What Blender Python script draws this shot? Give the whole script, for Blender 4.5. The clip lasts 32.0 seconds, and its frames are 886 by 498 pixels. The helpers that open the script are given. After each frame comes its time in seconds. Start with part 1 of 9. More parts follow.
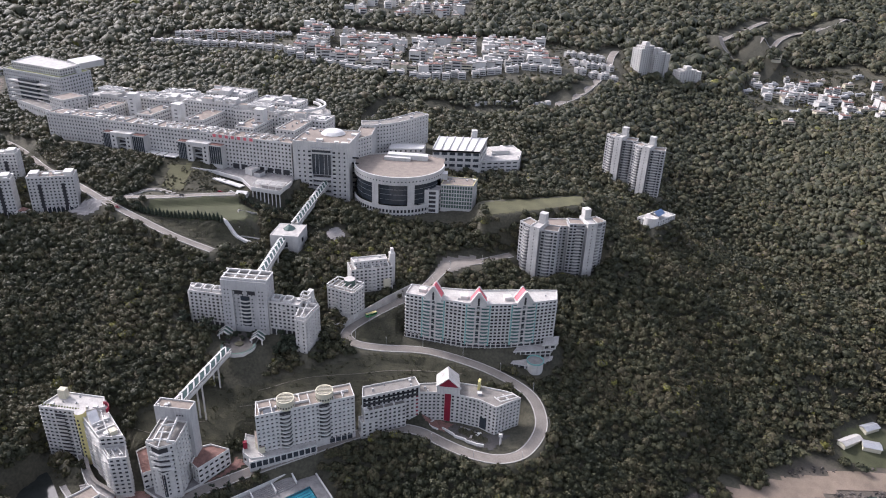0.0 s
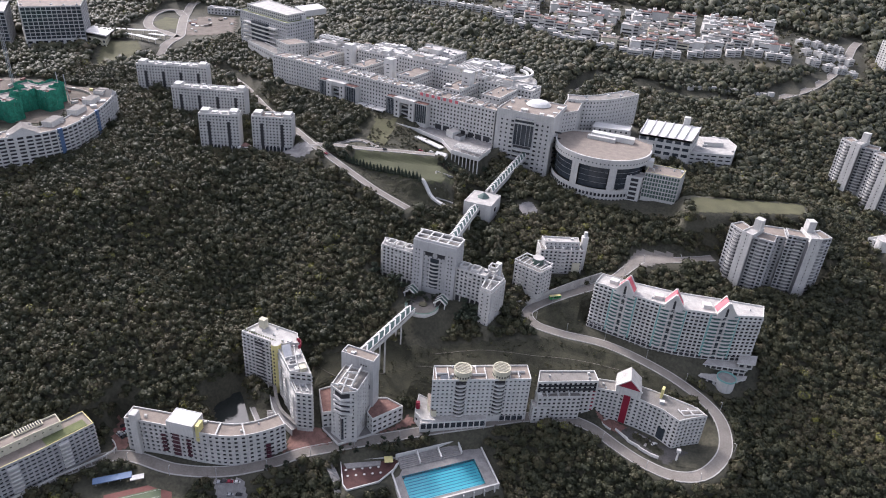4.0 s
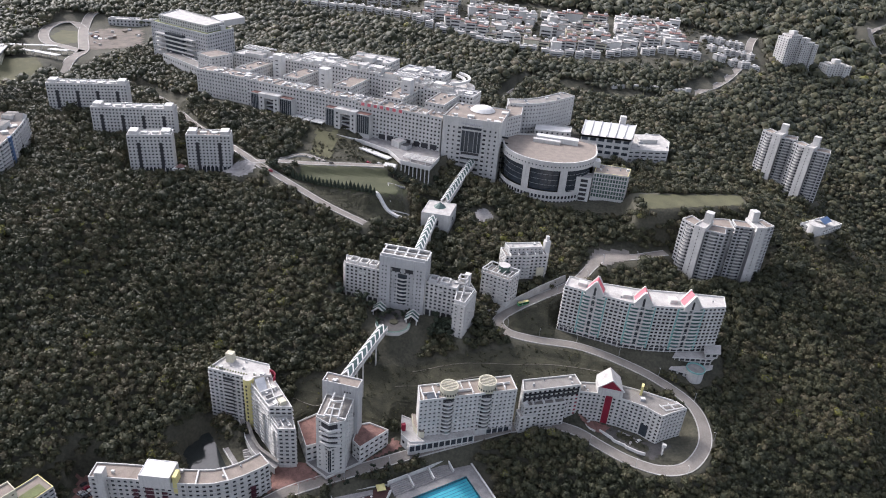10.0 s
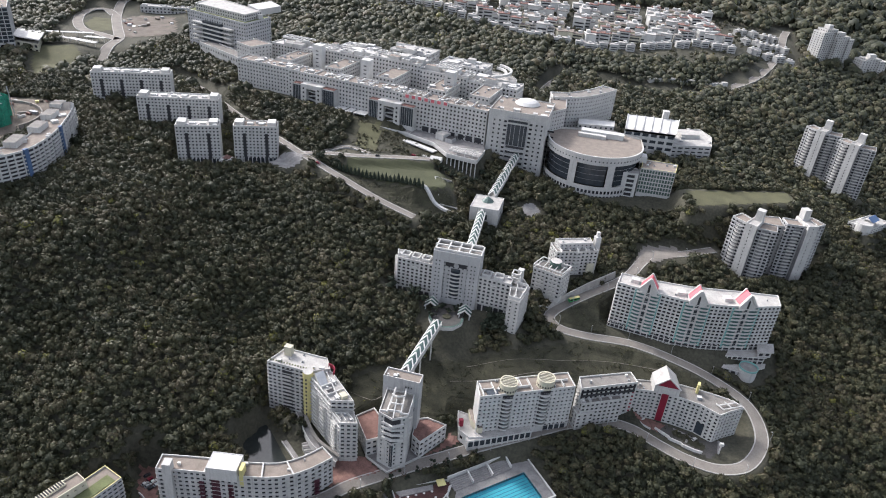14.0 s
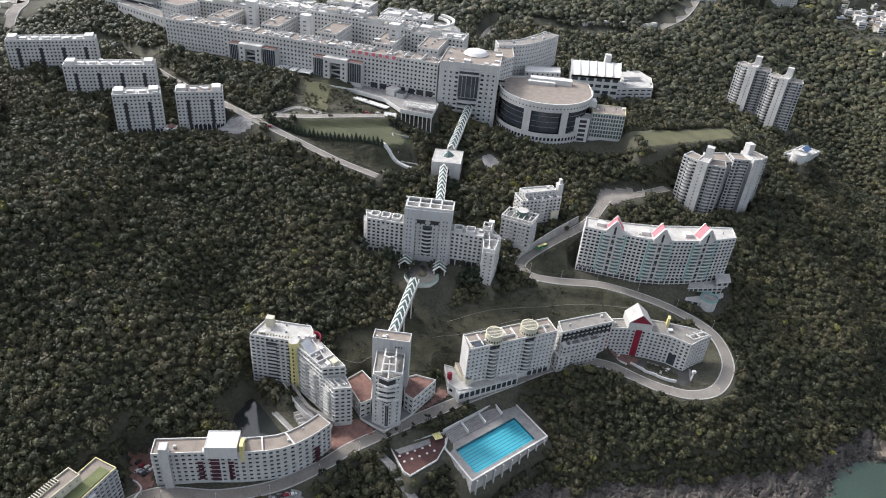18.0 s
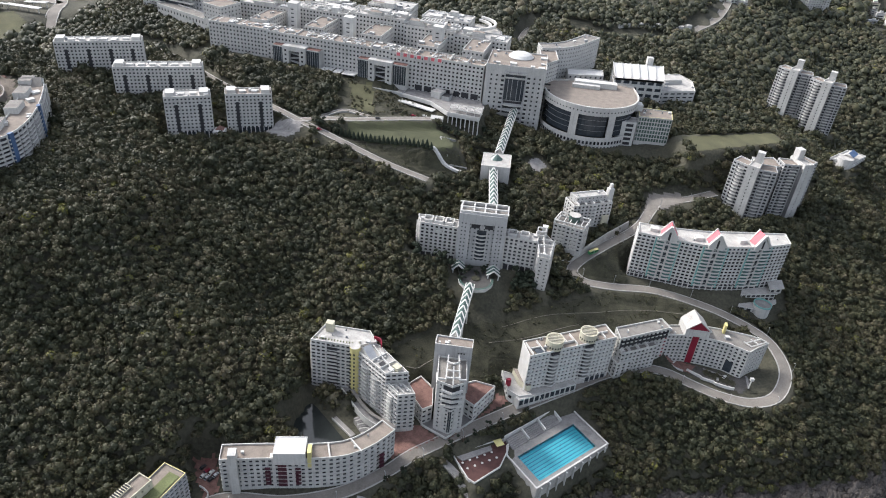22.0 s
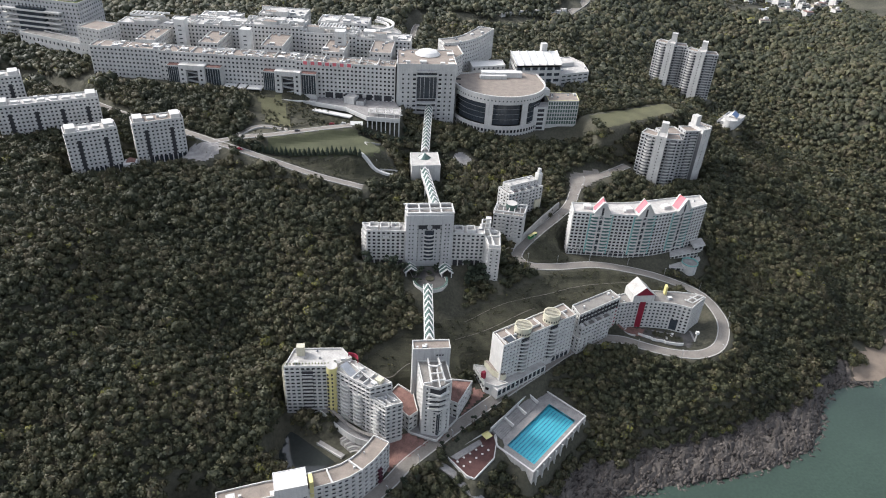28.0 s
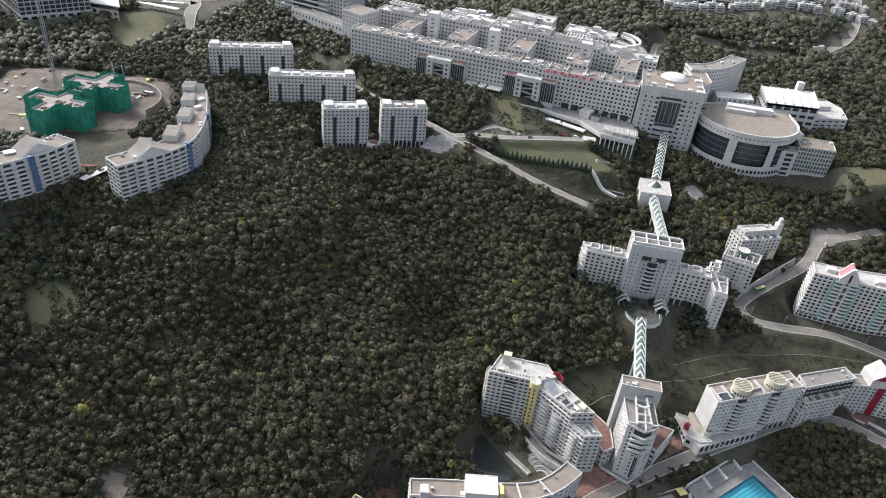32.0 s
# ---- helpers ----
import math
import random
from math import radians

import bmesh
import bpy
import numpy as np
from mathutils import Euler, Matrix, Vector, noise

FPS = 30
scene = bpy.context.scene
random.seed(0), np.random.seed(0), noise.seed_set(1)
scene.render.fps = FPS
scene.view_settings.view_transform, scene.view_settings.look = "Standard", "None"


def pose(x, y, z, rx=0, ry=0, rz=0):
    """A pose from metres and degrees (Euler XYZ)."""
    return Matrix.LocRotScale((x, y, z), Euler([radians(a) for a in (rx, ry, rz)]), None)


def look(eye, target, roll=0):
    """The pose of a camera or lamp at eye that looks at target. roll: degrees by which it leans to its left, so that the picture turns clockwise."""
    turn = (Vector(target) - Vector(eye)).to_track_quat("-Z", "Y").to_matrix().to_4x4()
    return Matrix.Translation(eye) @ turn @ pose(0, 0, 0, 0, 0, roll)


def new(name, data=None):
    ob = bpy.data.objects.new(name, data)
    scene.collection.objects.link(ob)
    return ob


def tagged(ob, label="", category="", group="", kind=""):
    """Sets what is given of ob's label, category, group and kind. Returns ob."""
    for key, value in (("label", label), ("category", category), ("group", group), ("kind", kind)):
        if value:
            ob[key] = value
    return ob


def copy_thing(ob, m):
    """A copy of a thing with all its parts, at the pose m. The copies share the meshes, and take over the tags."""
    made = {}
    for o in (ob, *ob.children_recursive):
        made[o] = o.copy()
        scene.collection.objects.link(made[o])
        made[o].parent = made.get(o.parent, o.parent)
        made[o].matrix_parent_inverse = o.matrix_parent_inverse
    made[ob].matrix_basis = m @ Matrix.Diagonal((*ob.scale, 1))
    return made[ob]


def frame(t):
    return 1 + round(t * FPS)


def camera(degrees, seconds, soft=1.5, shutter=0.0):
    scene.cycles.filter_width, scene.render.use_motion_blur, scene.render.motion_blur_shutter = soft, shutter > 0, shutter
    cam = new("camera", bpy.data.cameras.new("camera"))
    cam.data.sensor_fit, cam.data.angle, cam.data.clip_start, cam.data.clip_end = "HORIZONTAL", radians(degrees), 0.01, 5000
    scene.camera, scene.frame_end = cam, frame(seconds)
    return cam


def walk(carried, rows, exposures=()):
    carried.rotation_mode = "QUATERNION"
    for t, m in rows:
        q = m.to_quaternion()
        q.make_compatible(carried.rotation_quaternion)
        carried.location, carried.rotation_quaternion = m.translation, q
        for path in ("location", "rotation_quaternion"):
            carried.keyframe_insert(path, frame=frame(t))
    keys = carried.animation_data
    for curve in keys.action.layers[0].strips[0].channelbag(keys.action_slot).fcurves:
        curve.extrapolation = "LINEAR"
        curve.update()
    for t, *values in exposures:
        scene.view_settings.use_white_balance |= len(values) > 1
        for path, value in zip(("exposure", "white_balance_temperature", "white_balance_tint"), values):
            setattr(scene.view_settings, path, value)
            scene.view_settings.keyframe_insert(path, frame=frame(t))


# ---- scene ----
cam = camera(66.1, 32.0, 1.05)
PATH = [
    (0, (-2.927, 0.18, 375.263), (-2.917, 1.981, 374.394), 2.4),
    (0.5, (-9.144, 0.395, 375.531), (-9.107, 2.194, 374.659), 2.5),
    (1, (-12.377, 1.185, 375.287), (-12.34, 2.984, 374.414), 2.7),
    (1.5, (-15.819, 4.336, 374.541), (-16.072, 6.112, 373.657), 3.6),
    (2, (-18.461, 6.094, 374.637), (-18.718, 7.869, 373.752), 3.7),
    (2.5, (-21.928, 7.856, 374.97), (-22.184, 9.632, 374.085), 3.7),
    (3, (-24.927, 9.352, 374.319), (-25.177, 11.082, 373.348), 3.8),
    (3.5, (-28.35, 11.1, 374.2), (-28.711, 12.808, 373.225), 4.3),
    (4, (-31.758, 12.98, 374.157), (-32.191, 14.671, 373.18), 4.4),
    (4.5, (-35.263, 14.61, 374.267), (-35.696, 16.3, 373.29), 4.5),
    (6.5, (-51.136, 17.997, 374.405), (-51.572, 19.692, 373.437), 5.1),
    (7, (-55.165, 18.488, 374.422), (-55.599, 20.183, 373.452), 5.3),
    (7.5, (-58.774, 18.535, 374.073), (-59.132, 20.251, 373.11), 5.0),
    (8, (-62.846, 18.362, 373.874), (-63.13, 20.095, 372.915), 4.8),
    (8.5, (-66.941, 17.613, 374.236), (-67.154, 19.357, 373.281), 4.7),
    (9, (-72.316, 17.223, 373.855), (-72.476, 18.974, 372.902), 4.7),
    (9.5, (-76.223, 16.531, 373.671), (-76.382, 18.282, 372.719), 4.7),
    (10, (-80.557, 16.762, 373.393), (-80.718, 18.513, 372.439), 4.8),
    (10.5, (-84.442, 16.624, 373.6), (-84.605, 18.374, 372.645), 4.9),
    (11, (-89.484, 16.246, 373.589), (-89.646, 17.995, 372.633), 5.0),
    (11.5, (-93.7, 16.191, 373.807), (-93.865, 17.939, 372.849), 5.1),
    (12, (-98.175, 15.849, 374.096), (-98.342, 17.597, 373.137), 5.1),
    (12.5, (-102.879, 15.471, 374.48), (-103.047, 17.218, 373.52), 5.2),
    (13, (-107.881, 15.031, 374.232), (-108.049, 16.778, 373.273), 5.3),
    (13.5, (-111.838, 15.332, 374.159), (-112.008, 17.078, 373.198), 5.3),
    (15.5, (-131.679, 14.076, 373.209), (-131.831, 15.744, 372.116), 5.8),
    (16, (-132.484, 14.231, 374.122), (-132.44, 15.912, 373.04), 4.8),
    (16.5, (-140.342, 13.738, 373.077), (-140.266, 15.42, 371.998), 4.9),
    (17, (-145.024, 13.832, 373.538), (-144.949, 15.512, 372.456), 5.0),
    (17.5, (-149.282, 13.843, 373.348), (-149.209, 15.523, 372.266), 5.1),
    (18, (-154.316, 14.197, 373.414), (-154.243, 15.876, 372.33), 5.2),
    (18.5, (-158.651, 14.296, 372.805), (-158.58, 15.975, 371.722), 5.2),
    (19, (-163.474, 14.698, 372.888), (-163.404, 16.377, 371.804), 5.2),
    (19.5, (-168.235, 15.04, 372.829), (-168.166, 16.719, 371.744), 5.3),
    (20, (-172.646, 15.43, 372.702), (-172.579, 17.109, 371.617), 5.3),
    (20.5, (-177.493, 16.074, 372.461), (-177.427, 17.752, 371.376), 5.3),
    (21, (-182.135, 16.752, 372.755), (-182.07, 18.43, 371.667), 5.3),
    (21.5, (-186.414, 17.068, 372.574), (-186.353, 18.746, 371.488), 5.3),
    (22, (-191.107, 17.978, 373.048), (-191.047, 19.655, 371.96), 5.3),
    (22.5, (-195.778, 18.584, 372.91), (-195.719, 20.262, 371.823), 5.4),
    (23, (-200.426, 19.142, 372.898), (-200.369, 20.819, 371.811), 5.3),
    (23.5, (-204.805, 19.601, 373.163), (-204.75, 21.278, 372.075), 5.4),
    (24, (-209.157, 20.045, 373.724), (-209.104, 21.722, 372.634), 5.3),
    (24.5, (-214.04, 20.679, 373.831), (-213.988, 22.355, 372.741), 5.3),
    (25, (-218.254, 20.882, 373.791), (-218.206, 22.559, 372.702), 5.3),
    (25.5, (-220.585, 21.15, 374.902), (-220.505, 22.826, 373.813), 5.0),
    (26, (-222.845, 21.125, 374.849), (-222.547, 22.783, 373.772), 3.9),
    (26.5, (-230.964, 22.376, 373.271), (-230.553, 24.014, 372.2), 3.7),
    (28.5, (-248.425, 26.274, 373.923), (-248.007, 27.907, 372.846), 3.8),
    (29, (-253.782, 27.475, 374.142), (-253.362, 29.106, 373.064), 3.9),
    (29.5, (-258.985, 28.931, 373.98), (-258.563, 30.562, 372.902), 4.0),
    (30, (-264.03, 30.671, 374.468), (-263.636, 32.307, 373.387), 4.2),
    (30.5, (-269.365, 32.266, 374.088), (-269.032, 33.914, 373.006), 4.5),
    (31, (-272.679, 33.606, 374.758), (-272.419, 35.265, 373.671), 4.8),
    (31.5, (-279.536, 35.195, 373.009), (-279.342, 36.864, 371.924), 5.2),
    (32, (-285.827, 36.984, 374.173), (-285.873, 38.652, 373.07), 6.3),
]
walk(cam, [(t, look(eye, target, roll)) for t, eye, target, roll in PATH], [(0, 1.12, 6080, 20), (9, 1.12, 6080, 18), (18, 1.12, 6160, 11), (32, 1.12, 6160, 11)])

# ---- daylight: hazy sun ahead and to the left of the flight line ----
SUN_ELEV, SUN_AZ = 40.0, -56.0
world = bpy.data.worlds.new("sky")
scene.world = world
world.use_nodes = True
wn = world.node_tree
sky = wn.nodes.new("ShaderNodeTexSky")
sky.sky_type, sky.sun_disc = "NISHITA", False
sky.sun_elevation, sky.sun_rotation = radians(SUN_ELEV), radians(SUN_AZ)
sky.dust_density, sky.air_density = 4.0, 1.0
wn.nodes["Background"].inputs[1].default_value = 0.15
haze = wn.nodes.new("ShaderNodeHueSaturation")
haze.inputs["Saturation"].default_value = 0.45
wn.links.new(sky.outputs[0], haze.inputs["Color"])
wn.links.new(haze.outputs[0], wn.nodes["Background"].inputs[0])
sun = new("sun", bpy.data.lights.new("sun", "SUN"))
sun.data.energy, sun.data.angle, sun.data.color = 1.5, radians(6), (1.0, 0.95, 0.88)
sun.matrix_world = look((0, 0, 900), Vector((0, 0, 900)) - Vector((math.sin(radians(SUN_AZ)) * math.cos(radians(SUN_ELEV)), math.cos(radians(SUN_AZ)) * math.cos(radians(SUN_ELEV)), math.sin(radians(SUN_ELEV)))))

# ---- materials ----
def mat(name, col, rough=0.8, var=0.18, size=6.0, fine=0.7, bump=0.15, metal=0.0, rnd=0.0, island=0.0, spec=0.35, hue=None, streak=0.0):
    m = bpy.data.materials.new(name)
    m.use_nodes = True
    nt = m.node_tree
    N, L = nt.nodes, nt.links
    bs = N["Principled BSDF"]
    bs.inputs["Roughness"].default_value, bs.inputs["Metallic"].default_value = rough, metal
    bs.inputs["Specular IOR Level"].default_value = spec
    geo = N.new("ShaderNodeNewGeometry")
    last = None
    lo = tuple(c * (1 - var) for c in col) + (1,)
    hi = tuple(min(1, c * (1 + var)) for c in (hue or col)) + (1,)
    n1, n2 = N.new("ShaderNodeTexNoise"), N.new("ShaderNodeTexNoise")
    for n, s in ((n1, size), (n2, fine)):
        n.inputs["Scale"].default_value, n.inputs["Detail"].default_value = 1.0 / s, 4
        L.new(geo.outputs["Position"], n.inputs["Vector"])
    add = N.new("ShaderNodeMath")
    add.operation = "MULTIPLY_ADD"
    add.inputs[1].default_value = 0.45
    L.new(n2.outputs[0], add.inputs[0])
    half = N.new("ShaderNodeMath")
    half.operation = "MULTIPLY"
    half.inputs[1].default_value = 0.55
    L.new(n1.outputs[0], half.inputs[0])
    L.new(half.outputs[0], add.inputs[2])
    last = add
    if rnd or island:
        src = N.new("ShaderNodeObjectInfo").outputs["Random"] if rnd else geo.outputs["Random Per Island"]
        k = N.new("ShaderNodeMath")
        k.operation, k.inputs[1].default_value = "MULTIPLY_ADD", rnd or island
        L.new(src, k.inputs[0])
        off = N.new("ShaderNodeMath")
        off.operation, off.inputs[1].default_value = "SUBTRACT", 0.5 * (rnd or island)
        L.new(last.outputs[0], off.inputs[0])
        L.new(off.outputs[0], k.inputs[2])
        last = k
    ramp = N.new("ShaderNodeValToRGB")
    ramp.color_ramp.elements[0].position, ramp.color_ramp.elements[0].color = 0.32, lo
    ramp.color_ramp.elements[1].position, ramp.color_ramp.elements[1].color = 0.68, hi
    L.new(last.outputs[0], ramp.inputs[0])
    L.new(ramp.outputs[0], bs.inputs["Base Color"])
    if streak:
        # rain streaks: noise drawn out downwards
        mp, ns, mr, mx = N.new("ShaderNodeMapping"), N.new("ShaderNodeTexNoise"), N.new("ShaderNodeMapRange"), N.new("ShaderNodeMix")
        mp.inputs["Scale"].default_value = (0.9, 0.9, 0.06)
        L.new(geo.outputs["Position"], mp.inputs["Vector"])
        L.new(mp.outputs[0], ns.inputs["Vector"])
        ns.inputs["Scale"].default_value, ns.inputs["Detail"].default_value = 1.0, 5
        mr.inputs["From Min"].default_value, mr.inputs["From Max"].default_value = 0.52, 0.75
        mr.inputs["To Max"].default_value = streak
        L.new(ns.outputs[0], mr.inputs["Value"])
        mx.data_type = "RGBA"
        mx.inputs["B"].default_value = tuple(c * 0.55 for c in col) + (1,)
        L.new(mr.outputs[0], mx.inputs["Factor"])
        L.new(ramp.outputs[0], mx.inputs["A"])
        L.new(mx.outputs["Result"], bs.inputs["Base Color"])
    if bump:
        b = N.new("ShaderNodeBump")
        b.inputs["Strength"].default_value, b.inputs["Distance"].default_value = bump, fine * 0.3
        L.new(n2.outputs[0], b.inputs["Height"])
        L.new(b.outputs[0], bs.inputs["Normal"])
    return m


WALL = mat("painted_concrete", (0.47, 0.46, 0.435), 0.85, 0.16, 9, 1.2, 0.06, streak=0.5)
WALL_GREY = mat("grey_tile_cladding", (0.39, 0.388, 0.38), 0.7, 0.14, 12, 1.4, 0.06, streak=0.5)
WALL_CREAM = mat("cream_paint", (0.50, 0.47, 0.36), 0.85, 0.14, 9, 1.2, 0.06, streak=0.5)
WHITE = mat("white_paint", (0.52, 0.51, 0.485), 0.75, 0.14, 7, 0.8, 0.05, streak=0.4)
ROOF = mat("roof_screed", (0.185, 0.173, 0.156), 0.95, 0.32, 6, 0.8, 0.2)
ROOF_PALE = mat("pale_roof_membrane", (0.37, 0.355, 0.33), 0.9, 0.3, 5, 0.8, 0.12)
ROOF_BRIGHT = mat("bright_white_membrane", (0.58, 0.57, 0.55), 0.85, 0.14, 5, 0.8, 0.1)
ROOF_TAN = mat("tan_roof_tiles", (0.205, 0.174, 0.146), 0.95, 0.26, 5, 0.8, 0.15)
ROOF_GREEN = mat("planted_roof", (0.12, 0.135, 0.06), 0.95, 0.35, 5, 0.8, 0.3)
GLASS = mat("window_glass", (0.022, 0.024, 0.028), 0.22, 0.5, 3, 1.0, 0.0, rnd=0.7, spec=0.35)
GLASS_BLUE = mat("curtain_glass", (0.035, 0.042, 0.05), 0.14, 0.4, 9, 2.5, 0.0, spec=0.5)
GLASS_GREEN = mat("green_glass", (0.075, 0.115, 0.10), 0.25, 0.3, 6, 1.5, 0.0, spec=0.5)
FRAME = mat("aluminium_frame", (0.36, 0.37, 0.37), 0.5, 0.1, 3, 0.5, 0.0, metal=0.3)
# near-black: paints shade into openings; also dark glass, slats and tyres
DARK = mat("opening_shade_and_dark_parts", (0.035, 0.035, 0.038), 0.85, 0.3, 4, 0.8, 0.05)
PINK = mat("pink_roof_sheet", (0.58, 0.13, 0.15), 0.65, 0.18, 5, 0.8, 0.08)
MAROON = mat("maroon_glazing", (0.06, 0.018, 0.028), 0.4, 0.3, 4, 0.8, 0.03)
RED = mat("red_cladding", (0.20, 0.012, 0.03), 0.6, 0.25, 5, 0.8, 0.06)
YELLOW = mat("yellow_paint", (0.56, 0.50, 0.22), 0.75, 0.14, 5, 0.8, 0.05, streak=0.3)
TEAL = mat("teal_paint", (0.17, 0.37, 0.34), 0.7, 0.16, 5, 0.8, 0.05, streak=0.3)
# darker copy of TEAL, with the shade behind balconies put into the colour
TEAL_DARK = mat("teal_with_painted_shade", (0.075, 0.15, 0.14), 0.6, 0.2, 5, 0.8, 0.05)
BLUE = mat("blue_paint", (0.07, 0.12, 0.22), 0.6, 0.16, 5, 0.8, 0.05)
NET = mat("green_scaffold_net", (0.024, 0.19, 0.125), 0.9, 0.5, 4, 1.0, 0.4)
RAW = mat("raw_concrete", (0.27, 0.245, 0.22), 0.95, 0.3, 5, 0.7, 0.25)
METAL = mat("galvanised_metal", (0.32, 0.33, 0.34), 0.5, 0.18, 4, 0.5, 0.05, metal=0.3)
ASPHALT = mat("road_concrete", (0.19, 0.172, 0.15), 0.95, 0.26, 9, 1.0, 0.1)
KERB = mat("kerb_concrete", (0.38, 0.365, 0.34), 0.9, 0.24, 6, 0.8, 0.1, streak=0.4)
BRICK = mat("red_paving", (0.165, 0.092, 0.076), 0.9, 0.4, 3, 0.6, 0.15)
PAVING = mat("grey_paving", (0.22, 0.21, 0.20), 0.9, 0.3, 4, 0.8, 0.12)
TERRACE_RED = mat("dark_red_paving", (0.075, 0.036, 0.032), 0.9, 0.35, 3, 0.6, 0.12)
PAVING_DARK = mat("dark_paving", (0.068, 0.064, 0.060), 0.9, 0.35, 4, 0.8, 0.12)
COURT = mat("court_green", (0.10, 0.125, 0.075), 0.9, 0.2, 6, 0.8, 0.05)
COURT_RED = mat("court_red", (0.15, 0.065, 0.055), 0.9, 0.22, 6, 0.8, 0.05)
GRASS = mat("rough_grass", (0.022, 0.025, 0.015), 0.95, 0.5, 7, 0.8, 0.8, hue=(0.044, 0.042, 0.026))
# balcony shade put into a flat grey
RECESS = mat("painted_balcony_shade", (0.17, 0.17, 0.17), 0.85, 0.3, 4, 0.8, 0.05)
LAWN_DRY = mat("dry_lawn", (0.082, 0.080, 0.042), 0.95, 0.35, 14, 1.0, 0.3)
LAWN = mat("mown_lawn", (0.056, 0.060, 0.031), 0.95, 0.3, 14, 1.0, 0.3)
SAND = mat("beach_sand", (0.20, 0.158, 0.12), 0.95, 0.25, 8, 0.8, 0.2)
ROCK = mat("shore_rock", (0.030, 0.026, 0.024), 0.9, 0.5, 9, 1.3, 1.0, hue=(0.088, 0.077, 0.067))
BARE = mat("bare_earth", (0.125, 0.105, 0.085), 0.95, 0.45, 9, 1.1, 0.3)
def leaf_mat(name, stops, gain=1.0):
    """Foliage: one tone for each tree, lowered in its core as painted shade, drifting over the slope, with leafy grain
    and relief.
    """
    m = bpy.data.materials.new(name)
    m.use_nodes = True
    N, L = m.node_tree.nodes, m.node_tree.links
    bs = N["Principled BSDF"]
    bs.inputs["Roughness"].default_value, bs.inputs["Specular IOR Level"].default_value = 0.6, 0.25
    geo, tone = N.new("ShaderNodeNewGeometry"), N.new("ShaderNodeAttribute")
    tone.attribute_name = "tone"
    drift, grain, fine = N.new("ShaderNodeTexNoise"), N.new("ShaderNodeTexNoise"), N.new("ShaderNodeTexNoise")
    for n, size, detail in ((drift, 45.0, 3), (grain, 1.5, 3), (fine, 0.55, 2)):
        n.inputs["Scale"].default_value, n.inputs["Detail"].default_value = 1.0 / size, detail
        L.new(geo.outputs["Position"], n.inputs["Vector"])
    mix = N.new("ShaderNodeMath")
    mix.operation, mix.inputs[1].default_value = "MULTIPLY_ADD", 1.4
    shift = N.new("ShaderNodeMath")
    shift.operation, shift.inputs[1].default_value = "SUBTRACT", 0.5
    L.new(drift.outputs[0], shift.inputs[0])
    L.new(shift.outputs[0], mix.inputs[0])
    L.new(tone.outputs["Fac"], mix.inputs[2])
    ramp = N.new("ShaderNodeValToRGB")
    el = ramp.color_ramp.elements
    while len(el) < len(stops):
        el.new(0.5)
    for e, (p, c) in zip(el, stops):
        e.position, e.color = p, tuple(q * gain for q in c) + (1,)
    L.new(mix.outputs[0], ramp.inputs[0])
    speck, tint = N.new("ShaderNodeMapRange"), N.new("ShaderNodeMix")
    speck.inputs["From Min"].default_value, speck.inputs["From Max"].default_value = 0.3, 0.7
    speck.inputs["To Min"].default_value, speck.inputs["To Max"].default_value = 0.65, 1.3
    L.new(grain.outputs[0], speck.inputs["Value"])
    tint.data_type, tint.blend_type = "RGBA", "MULTIPLY"
    tint.inputs["Factor"].default_value = 1.0
    L.new(ramp.outputs[0], tint.inputs["A"])
    L.new(speck.outputs[0], tint.inputs["B"])
    L.new(tint.outputs["Result"], bs.inputs["Base Color"])
    relief = N.new("ShaderNodeBump")
    relief.inputs["Strength"].default_value, relief.inputs["Distance"].default_value = 0.5, 0.3
    L.new(fine.outputs[0], relief.inputs["Height"])
    L.new(relief.outputs[0], bs.inputs["Normal"])
    return m


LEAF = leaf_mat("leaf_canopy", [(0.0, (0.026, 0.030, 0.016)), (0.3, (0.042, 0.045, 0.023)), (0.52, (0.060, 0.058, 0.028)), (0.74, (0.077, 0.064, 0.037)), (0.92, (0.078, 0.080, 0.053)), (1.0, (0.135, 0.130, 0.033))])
LEAF_DARK = mat("cypress_leaves", (0.020, 0.028, 0.016), 0.85, 0.4, 3, 0.6, 0.5)
BARK = mat("bark", (0.09, 0.07, 0.05), 0.95, 0.3, 1, 0.3, 0.4)
POOLTILE = mat("pool_tiles", (0.13, 0.47, 0.52), 0.4, 0.08, 10, 1.5, 0.0)
LANE = mat("lane_line_tiles", (0.03, 0.13, 0.24), 0.4, 0.1, 3, 0.5, 0.0)


def water_mat(name, col, rough, bump, size, transmit):
    m = mat(name, col, rough, 0.25, size, 2.2, bump, spec=0.5)
    m.node_tree.nodes["Principled BSDF"].inputs["Transmission Weight"].default_value = transmit
    return m


SEA = water_mat("sea_water", (0.030, 0.050, 0.034), 0.2, 0.15, 60, 0.0)
POND = water_mat("pond_water", (0.028, 0.032, 0.030), 0.06, 0.03, 12, 0.0)
POOLWATER = bpy.data.materials.new("pool_water")
POOLWATER.use_nodes = True
pn, pl = POOLWATER.node_tree.nodes, POOLWATER.node_tree.links
clear, shine, fres, both = pn.new("ShaderNodeBsdfTransparent"), pn.new("ShaderNodeBsdfGlossy"), pn.new("ShaderNodeFresnel"), pn.new("ShaderNodeMixShader")
clear.inputs[0].default_value = (0.72, 0.95, 1.0, 1)
shine.inputs["Roughness"].default_value = 0.08
fres.inputs["IOR"].default_value = 1.33
ripple, rbump = pn.new("ShaderNodeTexNoise"), pn.new("ShaderNodeBump")
ripple.inputs["Scale"].default_value = 0.8
rbump.inputs["Strength"].default_value = 0.1
